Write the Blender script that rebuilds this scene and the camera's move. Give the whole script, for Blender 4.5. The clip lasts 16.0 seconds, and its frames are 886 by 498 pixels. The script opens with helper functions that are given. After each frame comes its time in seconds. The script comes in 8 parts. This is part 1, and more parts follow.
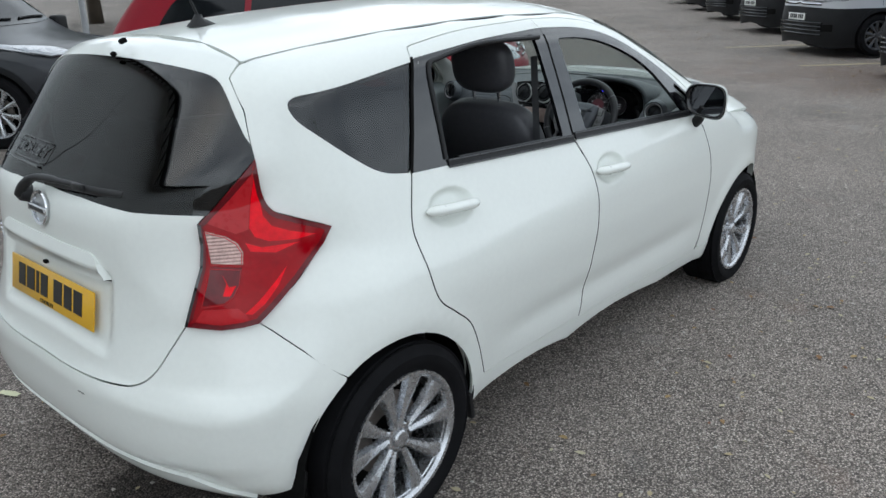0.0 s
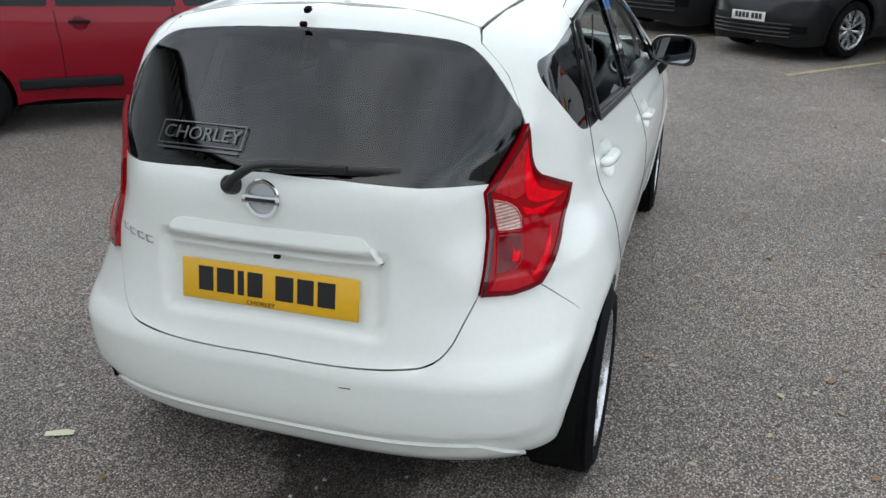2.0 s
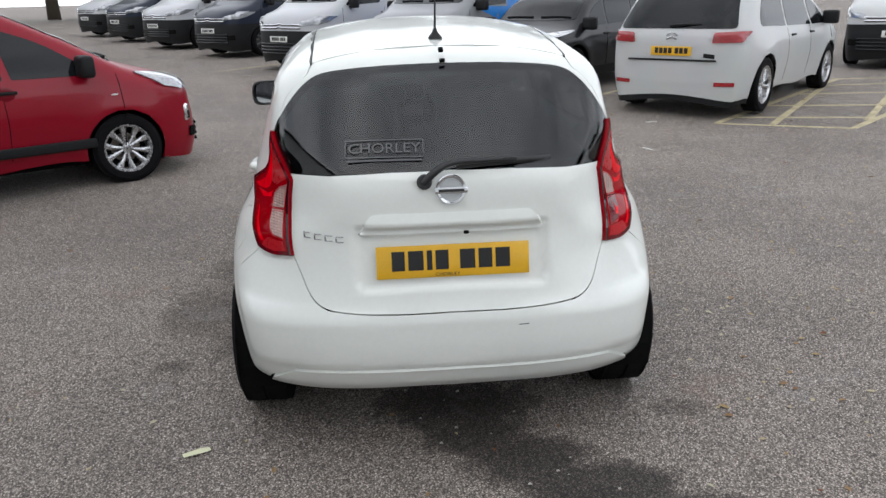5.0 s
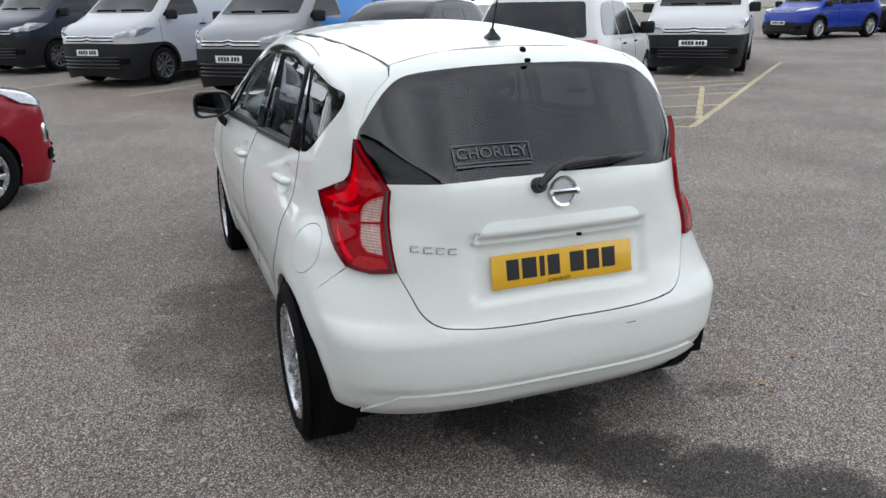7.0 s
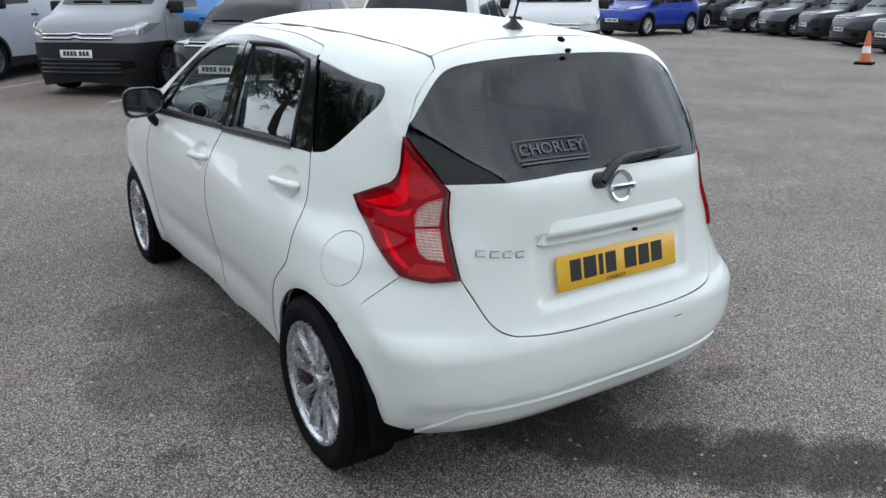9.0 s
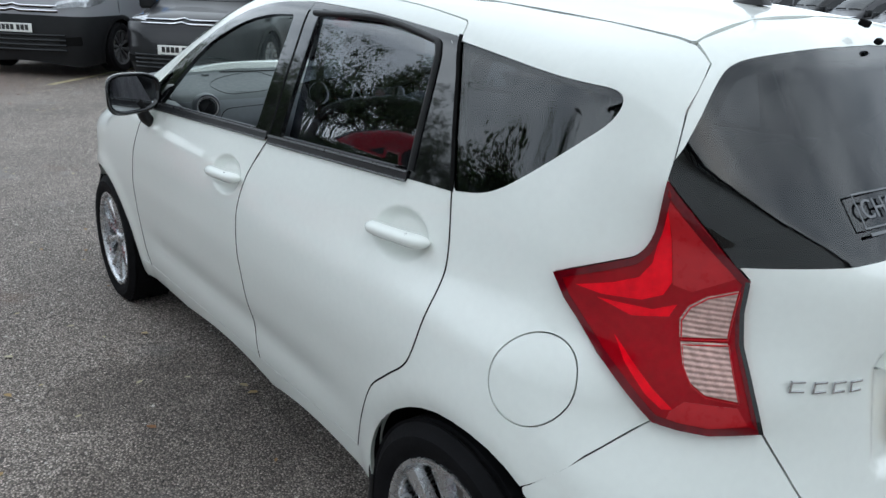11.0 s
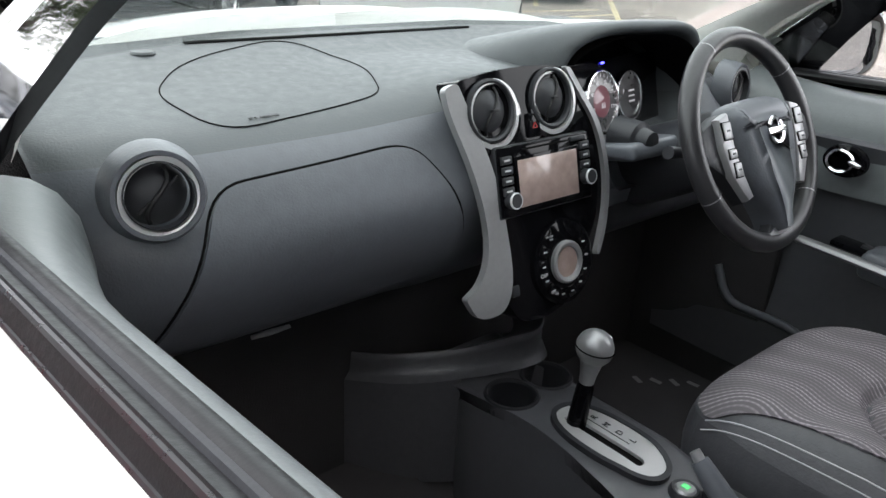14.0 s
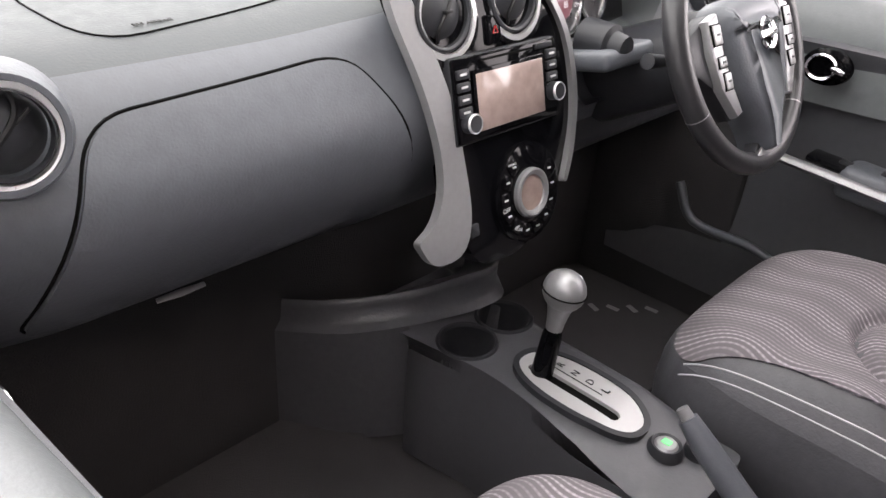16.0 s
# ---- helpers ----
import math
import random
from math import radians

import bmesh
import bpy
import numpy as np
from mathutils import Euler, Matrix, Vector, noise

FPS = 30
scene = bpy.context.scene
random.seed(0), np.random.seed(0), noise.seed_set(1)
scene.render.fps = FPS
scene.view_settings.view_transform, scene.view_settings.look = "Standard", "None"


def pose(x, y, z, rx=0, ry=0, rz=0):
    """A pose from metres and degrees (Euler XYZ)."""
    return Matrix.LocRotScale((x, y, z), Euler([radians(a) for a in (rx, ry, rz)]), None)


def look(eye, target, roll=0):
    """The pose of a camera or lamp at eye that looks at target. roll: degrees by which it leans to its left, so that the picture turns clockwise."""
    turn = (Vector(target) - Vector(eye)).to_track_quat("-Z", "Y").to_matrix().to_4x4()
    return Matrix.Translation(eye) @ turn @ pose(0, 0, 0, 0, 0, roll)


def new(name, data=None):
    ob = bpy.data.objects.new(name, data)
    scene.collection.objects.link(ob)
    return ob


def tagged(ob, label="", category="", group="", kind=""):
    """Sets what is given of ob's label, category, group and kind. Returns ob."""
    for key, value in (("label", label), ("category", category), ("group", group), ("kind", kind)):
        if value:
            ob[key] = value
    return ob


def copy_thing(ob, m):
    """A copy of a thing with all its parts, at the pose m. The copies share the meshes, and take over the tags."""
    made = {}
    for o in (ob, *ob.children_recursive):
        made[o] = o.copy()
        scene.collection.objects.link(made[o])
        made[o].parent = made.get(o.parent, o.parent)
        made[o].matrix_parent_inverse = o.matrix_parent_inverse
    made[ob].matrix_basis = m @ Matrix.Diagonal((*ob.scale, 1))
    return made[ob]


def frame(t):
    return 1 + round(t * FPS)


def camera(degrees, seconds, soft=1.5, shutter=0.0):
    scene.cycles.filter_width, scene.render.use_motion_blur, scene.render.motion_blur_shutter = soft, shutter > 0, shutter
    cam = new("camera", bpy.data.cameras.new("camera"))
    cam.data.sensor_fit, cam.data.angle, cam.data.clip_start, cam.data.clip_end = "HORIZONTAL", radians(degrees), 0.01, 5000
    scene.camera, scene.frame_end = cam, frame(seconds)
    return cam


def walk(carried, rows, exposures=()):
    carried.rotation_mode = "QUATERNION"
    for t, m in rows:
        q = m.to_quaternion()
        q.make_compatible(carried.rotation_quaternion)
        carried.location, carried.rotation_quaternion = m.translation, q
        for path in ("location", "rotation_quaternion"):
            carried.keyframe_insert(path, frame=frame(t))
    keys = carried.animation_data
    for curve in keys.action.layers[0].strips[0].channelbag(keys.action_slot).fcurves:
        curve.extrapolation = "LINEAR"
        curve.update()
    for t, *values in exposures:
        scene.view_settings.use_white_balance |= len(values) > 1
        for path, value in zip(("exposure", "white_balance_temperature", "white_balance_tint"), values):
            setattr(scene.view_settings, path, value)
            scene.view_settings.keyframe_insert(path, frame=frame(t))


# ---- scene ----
cam = camera(59.6, 16.0)
PATH = [
    (0, (2.203, -1.425, 1.619), (0.976, 0.003, 0.946), -0.6),
    (0.5, (1.945, -1.475, 1.622), (0.8, 0.015, 0.937), -1.1),
    (1, (1.64, -1.663, 1.609), (0.65, -0.08, 0.893), -1.0),
    (1.5, (1.381, -1.899, 1.628), (0.571, -0.225, 0.891), -0.7),
    (2, (1.005, -2.197, 1.638), (0.431, -0.44, 0.874), -0.1),
    (2.5, (0.74, -2.476, 1.606), (0.377, -0.661, 0.85), 0.1),
    (3, (0.41, -2.734, 1.641), (0.2, -0.877, 0.928), -1.0),
    (3.5, (0.178, -2.918, 1.65), (0.074, -1.041, 0.969), -1.2),
    (4, (0.001, -3.067, 1.643), (-0.004, -1.177, 0.991), -1.3),
    (4.2, (-0.04, -3.074, 1.648), (-0.018, -1.181, 1.003), -1.4),
    (6.3, (-0.74, -2.954, 1.582), (-0.299, -1.099, 0.978), -1.1),
    (6.5, (-0.859, -2.903, 1.595), (-0.359, -1.063, 0.991), -1.1),
    (7, (-1.214, -2.727, 1.595), (-0.551, -0.94, 0.991), -1.0),
    (7.5, (-1.427, -2.591, 1.594), (-0.637, -0.856, 0.99), -0.9),
    (8, (-1.598, -2.393, 1.592), (-0.693, -0.715, 0.988), -0.5),
    (8.2, (-1.666, -2.363, 1.597), (-0.726, -0.704, 0.994), -0.6),
    (10.3, (-1.77, -1.744, 1.519), (-0.667, -0.202, 0.883), 1.5),
    (10.5, (-1.747, -1.586, 1.518), (-0.634, -0.051, 0.882), 1.6),
    (11, (-1.688, -1.081, 1.48), (-0.538, 0.424, 0.84), 2.2),
    (11.5, (-1.575, -0.64, 1.456), (-0.388, 0.831, 0.803), 2.3),
    (12, (-1.458, -0.11, 1.418), (-0.228, 1.319, 0.752), 2.4),
    (12.5, (-1.316, 0.289, 1.39), (-0.055, 1.681, 0.704), 2.5),
    (13, (-1.095, 0.662, 1.369), (0.167, 2.039, 0.654), 2.8),
    (13.5, (-1.001, 0.931, 1.3), (0.254, 2.315, 0.586), 2.2),
    (14, (-0.872, 1.141, 1.278), (0.353, 2.519, 0.503), 3.0),
    (14.5, (-0.796, 1.21, 1.267), (0.407, 2.584, 0.453), 3.5),
    (15, (-0.77, 1.233, 1.268), (0.433, 2.589, 0.423), 3.7),
    (15.5, (-0.767, 1.241, 1.265), (0.463, 2.543, 0.375), 4.0),
    (16, (-0.767, 1.296, 1.238), (0.529, 2.458, 0.253), 4.3),
]
EXPOSURES = [(0, 0.0, 6150, 5.5), (1.6, 0.08, 6200, 6), (2.5, 0.2, 6350, 9), (3.5, 0.2, 6550, 11), (5, 0.2, 6450, 10.5), (6.5, 0.22, 6420, 10), (8, 0.25, 6020, 6.5), (10.5, 0.25, 6050, 5.5), (12.3, 0.32, 5850, 3), (13.0, 0.58, 6350, 7), (13.6, 1.1, 6400, 8.5), (14.0, 1.78, 6650, 11), (14.5, 2.18, 6950, 17), (16, 2.55, 7250, 22)]
walk(cam, [(t, look(eye, target, roll)) for t, eye, target, roll in PATH], EXPOSURES)

# ---- world, sun ----
world = bpy.data.worlds.new("overcast_sky")
scene.world = world
world.use_nodes = True
wn, wl = world.node_tree.nodes, world.node_tree.links
wn.clear()
w_out, w_bg = wn.new("ShaderNodeOutputWorld"), wn.new("ShaderNodeBackground")
w_sky = wn.new("ShaderNodeTexSky")
w_sky.sky_type = "NISHITA"
w_sky.sun_disc = False
w_sky.sun_elevation, w_sky.sun_rotation = radians(48), radians(200)
w_sky.air_density, w_sky.dust_density = 1.0, 3.0
w_co, w_map = wn.new("ShaderNodeTexCoord"), wn.new("ShaderNodeMapping")
w_map.inputs["Scale"].default_value = (1.0, 1.0, 2.2)
w_noise = wn.new("ShaderNodeTexNoise")
w_noise.inputs["Scale"].default_value, w_noise.inputs["Detail"].default_value = 2.6, 7.0
w_noise.inputs["Roughness"].default_value = 0.55
w_ramp = wn.new("ShaderNodeValToRGB")
w_ramp.color_ramp.elements[0].position, w_ramp.color_ramp.elements[0].color = 0.3, (4.2, 4.5, 5.0, 1)
w_ramp.color_ramp.elements[1].position, w_ramp.color_ramp.elements[1].color = 0.72, (12.5, 12.8, 13.2, 1)
w_mix = wn.new("ShaderNodeMixRGB")
w_mix.inputs[0].default_value = 0.86
wl.new(w_co.outputs["Generated"], w_map.inputs[0])
wl.new(w_map.outputs[0], w_noise.inputs["Vector"])
wl.new(w_noise.outputs["Fac"], w_ramp.inputs[0])
wl.new(w_sky.outputs[0], w_mix.inputs[1])
wl.new(w_ramp.outputs[0], w_mix.inputs[2])
# an overcast sky is brighter overhead than at its edge
w_sep, w_dome, w_mul = wn.new("ShaderNodeSeparateXYZ"), wn.new("ShaderNodeMapRange"), wn.new("ShaderNodeVectorMath")
w_dome.inputs["From Min"].default_value, w_dome.inputs["From Max"].default_value = 0.0, 1.0
w_dome.inputs["To Min"].default_value, w_dome.inputs["To Max"].default_value = 1.28, 0.86
w_mul.operation = "MULTIPLY"
wl.new(w_co.outputs["Generated"], w_sep.inputs[0])
wl.new(w_sep.outputs["Z"], w_dome.inputs["Value"])
wl.new(w_mix.outputs[0], w_mul.inputs[0])
wl.new(w_dome.outputs[0], w_mul.inputs[1])
wl.new(w_mul.outputs[0], w_bg.inputs[0])
w_bg.inputs[1].default_value = 0.15
wl.new(w_bg.outputs[0], w_out.inputs[0])
sun_data = bpy.data.lights.new("sun", "SUN")
sun_data.energy, sun_data.angle, sun_data.color = 0.3, radians(170), (1.0, 0.97, 0.93)
sun = new("sun", sun_data)
sun.matrix_world = look((-.2, -.4, 10), (0, 0, 0))

# ---- materials ----
def mat(name, color, rough=0.5, metal=0.0, coat=0.0, spec=0.5, noise=None, bump=None, var=0.0, trans=0.0, emit=None, coat_rough=0.03):
    """A principled material. noise: (scale, amount, second scale); bump: (scale, strength); var: spread between objects."""
    m = bpy.data.materials.new(name)
    m.use_nodes = True
    n, l = m.node_tree.nodes, m.node_tree.links
    b = n["Principled BSDF"]
    b.inputs["Base Color"].default_value = (*color, 1)
    b.inputs["Roughness"].default_value, b.inputs["Metallic"].default_value = rough, metal
    b.inputs["Coat Weight"].default_value, b.inputs["Coat Roughness"].default_value = coat, coat_rough
    b.inputs["Specular IOR Level"].default_value = spec
    b.inputs["Transmission Weight"].default_value = trans
    if emit:
        b.inputs["Emission Color"].default_value, b.inputs["Emission Strength"].default_value = (*emit[0], 1), emit[1]
    co = n.new("ShaderNodeTexCoord")
    if noise:
        s1, amount, s2 = noise
        t1, t2 = n.new("ShaderNodeTexNoise"), n.new("ShaderNodeTexNoise")
        t1.inputs["Scale"].default_value, t1.inputs["Detail"].default_value = s1, 6
        t2.inputs["Scale"].default_value, t2.inputs["Detail"].default_value = s2, 4
        l.new(co.outputs["Object"], t1.inputs["Vector"])
        l.new(co.outputs["Object"], t2.inputs["Vector"])
        add = n.new("ShaderNodeMath")
        add.operation = "ADD"
        l.new(t1.outputs["Fac"], add.inputs[0])
        l.new(t2.outputs["Fac"], add.inputs[1])
        rng = n.new("ShaderNodeMapRange")
        rng.inputs["From Min"].default_value, rng.inputs["From Max"].default_value = 0.6, 1.4
        rng.inputs["To Min"].default_value, rng.inputs["To Max"].default_value = 1 - amount, 1 + amount
        l.new(add.outputs[0], rng.inputs["Value"])
        hsv = n.new("ShaderNodeHueSaturation")
        hsv.inputs["Color"].default_value = (*color, 1)
        l.new(rng.outputs[0], hsv.inputs["Value"])
        l.new(hsv.outputs[0], b.inputs["Base Color"])
        rr = n.new("ShaderNodeMapRange")
        rr.inputs["From Min"].default_value, rr.inputs["From Max"].default_value = 0.3, 0.7
        rr.inputs["To Min"].default_value, rr.inputs["To Max"].default_value = rough * 0.85, min(1, rough * 1.15)
        l.new(t2.outputs["Fac"], rr.inputs["Value"])
        l.new(rr.outputs[0], b.inputs["Roughness"])
    if bump:
        t3, bp = n.new("ShaderNodeTexNoise"), n.new("ShaderNodeBump")
        t3.inputs["Scale"].default_value, t3.inputs["Detail"].default_value = bump[0], 3
        bp.inputs["Strength"].default_value, bp.inputs["Distance"].default_value = bump[1], bump[2] if len(bump) > 2 else 0.002
        l.new(co.outputs["Object"], t3.inputs["Vector"])
        l.new(t3.outputs["Fac"], bp.inputs["Height"])
        l.new(bp.outputs[0], b.inputs["Normal"])
    return m


def glass(name, tint, ior=1.5, rough=0.0):
    """Thin pane: tinted see-through with a mirror-like gloss that grows at grazing angles."""
    m = bpy.data.materials.new(name)
    m.use_nodes = True
    n, l = m.node_tree.nodes, m.node_tree.links
    n.clear()
    out, mix = n.new("ShaderNodeOutputMaterial"), n.new("ShaderNodeMixShader")
    tr, gl, lw = n.new("ShaderNodeBsdfTransparent"), n.new("ShaderNodeBsdfGlossy"), n.new("ShaderNodeLayerWeight")
    tr.inputs[0].default_value = (*tint, 1)
    gl.inputs["Roughness"].default_value = rough
    lw.inputs["Blend"].default_value = 0.5
    pw, ml = n.new("ShaderNodeMath"), n.new("ShaderNodeMath")
    pw.operation, ml.operation = "POWER", "MULTIPLY_ADD"
    base = ((ior - 1) / (ior + 1)) ** 2
    pw.inputs[1].default_value = 5.0
    ml.inputs[1].default_value, ml.inputs[2].default_value = 1 - base, base
    l.new(lw.outputs["Facing"], pw.inputs[0])
    l.new(pw.outputs[0], ml.inputs[0])
    l.new(ml.outputs[0], mix.inputs[0])
    l.new(tr.outputs[0], mix.inputs[1])
    l.new(gl.outputs[0], mix.inputs[2])
    l.new(mix.outputs[0], out.inputs[0])
    return m


PAINT = mat("white_paint", (0.79, 0.815, 0.775), 0.36, spec=.3, coat=.75, noise=(1.7, 0.025, 60), bump=(500, 0.02, 0.001))
PRIVACY = glass("privacy_glass", (0.24, 0.255, 0.27), 1.70)
SIDE_TINT = glass("side_privacy_glass", (0.50, 0.52, 0.56), 2.15)
CLEAR = glass("clear_glass", (0.93, 0.95, 0.94))
SCREEN = glass("laminated_glass", (0.89, 0.92, 0.905))
GLOSS_BLACK = mat("gloss_black", (0.004, 0.004, 0.005), 0.04, spec=.4, coat=.9, noise=(4, 0.2, 90))
TRIM_BLACK = mat("rubber_trim", (0.010, 0.010, 0.011), 0.45, spec=.3, noise=(8, 0.25, 150), bump=(400, 0.1))
DARK = mat("underbody_black", (0.004, 0.004, 0.004), 0.9, spec=.1, noise=(5, 0.3, 40))
CHROME = mat("chrome", (0.75, 0.76, 0.78), 0.1, metal=1.0, noise=(20, 0.05, 120))
ALLOY = mat("alloy_silver", (0.54, 0.55, 0.57), 0.27, metal=0.9, coat=0.3, noise=(6, 0.05, 60))
TYRE = mat("tyre_rubber", (0.008, 0.008, 0.009), 0.7, spec=.06, noise=(12, 0.35, 90), bump=(160, 0.25))
RED_LENS = mat("red_lens", (0.30, 0.0, 0.004), 0.2, coat=0.45, spec=.0, noise=(14, 0.2, 70))
RED_DARK = mat("dark_red_lens", (0.12, 0.0, 0.004), 0.15, spec=.1, coat=.6, noise=(16, 0.3, 80))
CLEAR_LENS = mat("pink_clear_lens", (0.50, 0.31, 0.27), 0.2, coat=1.0, metal=0.3, noise=(30, 0.3, 160))
RED_MILK = mat("mid_red_lens", (0.44, 0.008, 0.014), 0.3, coat=0.5, spec=.1, noise=(9, .12, 60))
RED_BRIGHT = mat("bright_red_lens", (0.80, 0.0, 0.008), 0.2, coat=0.4, spec=.0, noise=(12, 0.2, 60))
# moulded ribs in the clear section
cn, cl = CLEAR_LENS.node_tree.nodes, CLEAR_LENS.node_tree.links
rib_a, rib_b, rib_s, rib_bp = cn.new("ShaderNodeTexWave"), cn.new("ShaderNodeTexWave"), cn.new("ShaderNodeMath"), cn.new("ShaderNodeBump")
rib_a.bands_direction, rib_b.bands_direction = "Z", "X"
rib_a.inputs["Scale"].default_value, rib_b.inputs["Scale"].default_value = 36, 26
rib_s.operation = "ADD"
rib_bp.inputs["Strength"].default_value, rib_bp.inputs["Distance"].default_value = 0.5, 0.003
for rib in (rib_a, rib_b):
    cl.new(cn["Texture Coordinate"].outputs["Object"], rib.inputs["Vector"])
cl.new(rib_a.outputs["Fac"], rib_s.inputs[0])
cl.new(rib_b.outputs["Fac"], rib_s.inputs[1])
cl.new(rib_s.outputs[0], rib_bp.inputs["Height"])
cl.new(rib_bp.outputs[0], cn["Principled BSDF"].inputs["Normal"])
PLATE_Y = mat("yellow_plate", (0.75, 0.42, 0.01), 0.35, coat=0.5, noise=(9, 0.04, 90))
PLATE_W = mat("white_plate", (0.7, 0.71, 0.68), 0.35, coat=0.5, noise=(9, 0.04, 90))
PLATE_K = mat("plate_black", (0.01, 0.01, 0.011), 0.4)

# ---- mesh helpers ----
from mathutils.geometry import delaunay_2d_cdt


def curve(knots):
    """A smooth monotone curve through (x, y) knots, as a function of arrays."""
    xs, ys = np.array([k[0] for k in knots], float), np.array([k[1] for k in knots], float)
    h, d = np.diff(xs), np.diff(ys) / np.diff(xs)
    m = np.zeros(len(xs))
    m[0], m[-1] = d[0], d[-1]
    for i in range(1, len(xs) - 1):
        if d[i - 1] * d[i] > 0:
            w1, w2 = 2 * h[i] + h[i - 1], h[i] + 2 * h[i - 1]
            m[i] = (w1 + w2) / (w1 / d[i - 1] + w2 / d[i])

    def f(v):
        v = np.clip(np.asarray(v, float), xs[0], xs[-1])
        i = np.clip(np.searchsorted(xs, v) - 1, 0, len(h) - 1)
        t = (v - xs[i]) / h[i]
        return (ys[i] * (2 * t**3 - 3 * t**2 + 1) + m[i] * h[i] * (t**3 - 2 * t**2 + t)
                + ys[i + 1] * (3 * t**2 - 2 * t**3) + m[i + 1] * h[i] * (t**3 - t**2))
    return f


def smin(a, b, k):
    h = np.clip(0.5 + 0.5 * (b - a) / k, 0, 1)
    return b * (1 - h) + a * h - k * h * (1 - h)


def mesh_object(name, verts, faces, material, parent=None, label="", normals=None, smooth=True, sharp=None):
    me = bpy.data.meshes.new(name)
    me.from_pydata([tuple(map(float, v)) for v in verts], [], [tuple(map(int, f)) for f in faces])
    if smooth:
        me.polygons.foreach_set("use_smooth", [True] * len(me.polygons))
    if normals is not None:
        me.normals_split_custom_set_from_vertices([tuple(map(float, n)) for n in normals])
    elif sharp:
        me.set_sharp_from_angle(angle=radians(sharp))
    me.materials.append(material)
    ob = new(name, me)
    if parent:
        ob.parent = parent
    if label:
        ob["label"] = label
    return ob


def part(name, bm, material, parent, label="", sharp=35):
    """Links a bmesh as one mesh object under a thing or a part."""
    me = bpy.data.meshes.new(name)
    bm.to_mesh(me)
    bm.free()
    me.polygons.foreach_set("use_smooth", [True] * len(me.polygons))
    me.set_sharp_from_angle(angle=radians(sharp))
    me.materials.append(material)
    ob = new(name, me)
    if parent:
        ob.parent = parent
    if label:
        ob["label"] = label
    return ob


def thing(name, label, category, group="", at=None):
    ob = tagged(new(name), label, category, group)
    ob.empty_display_size = 0.2
    if at is not None:
        ob.matrix_world = at
    return ob


def box(bm, size, m=None, bevel=0.0, seg=2):
    """A box, bevelled, added to bm."""
    made = bmesh.ops.create_cube(bm, size=1.0)
    vs = made["verts"]
    bmesh.ops.scale(bm, vec=size, verts=vs)
    if bevel:
        es = list({e for v in vs for e in v.link_edges})
        out = bmesh.ops.bevel(bm, geom=es, offset=bevel, segments=seg, profile=0.5, affect="EDGES")
        vs = list({v for f in out["faces"] for v in f.verts} | {v for v in vs if v.is_valid})
    if m is not None:
        bmesh.ops.transform(bm, matrix=m, verts=vs)
    return vs


def boxed(name, size, m, material, parent, bevel=0.004, label="", seg=2):
    bm = bmesh.new()
    box(bm, size, m, bevel, seg)
    return part(name, bm, material, parent, label)


def grid_faces(nu, nv, close_u=False, close_v=False, start=0):
    out = []
    for i in range(nu if close_u else nu - 1):
        for j in range(nv if close_v else nv - 1):
            a, b = i * nv + j, ((i + 1) % nu) * nv + j
            c, d = ((i + 1) % nu) * nv + (j + 1) % nv, i * nv + (j + 1) % nv
            out.append((start + a, start + b, start + c, start + d))
    return out


def lathe(name, profile, material, parent, n=48, m=None, label="", sharp=30):
    """A (radius, along) profile turned round the x axis."""
    vs = [(a, r * math.cos(2 * math.pi * i / n), r * math.sin(2 * math.pi * i / n)) for i in range(n) for r, a in profile]
    if m is not None:
        vs = [m @ Vector(v) for v in vs]
    return mesh_object(name, vs, grid_faces(n, len(profile), close_u=True), material, parent, label, sharp=sharp)


def spline(points, per=6, closed=False):
    """Catmull-Rom through points."""
    p = [Vector(q) for q in points]
    n, out = len(p), []
    for i in range(n if closed else n - 1):
        a = p[(i - 1) % n] if closed or i else p[0] * 2 - p[1]
        b, c = p[i], p[(i + 1) % n]
        d = p[(i + 2) % n] if closed or i + 2 < n else c * 2 - b
        for k in range(per):
            t = k / per
            out.append(0.5 * (2 * b + (c - a) * t + (2 * a - 5 * b + 4 * c - d) * t * t + (3 * b - a - 3 * c + d) * t**3))
    if not closed:
        out.append(p[-1])
    return out


def tube_mesh(points, radius, n=8, closed=False, flat=1.0, caps=True):
    """Verts and faces of a tube along points; radius may be a list; flat squeezes it along the second axis."""
    p = [Vector(q) for q in points]
    k = len(p)
    vs, up = [], None
    for i in range(k):
        a, b = (p[i - 1], p[(i + 1) % k]) if closed else (p[max(i - 1, 0)], p[min(i + 1, k - 1)])
        t = (b - a).normalized()
        if up is None:
            up = Vector((0, 0, 1)) if abs(t.z) < 0.9 else Vector((0, 1, 0))
        side = t.cross(up).normalized()
        up = side.cross(t).normalized()
        r = radius[i] if isinstance(radius, (list, tuple)) else radius
        for j in range(n):
            w = 2 * math.pi * j / n
            vs.append(p[i] + side * r * math.cos(w) + up * r * flat * math.sin(w))
    fs = grid_faces(k, n, close_u=closed, close_v=True)
    if caps and not closed:
        fs += [tuple(range(n)), tuple(range((k - 1) * n + n - 1, (k - 1) * n - 1, -1))]
    return vs, fs


def tube(name, points, radius, material, parent, n=8, closed=False, flat=1.0, label=""):
    vs, fs = tube_mesh(points, radius, n, closed, flat)
    return mesh_object(name, vs, fs, material, parent, label, sharp=50)


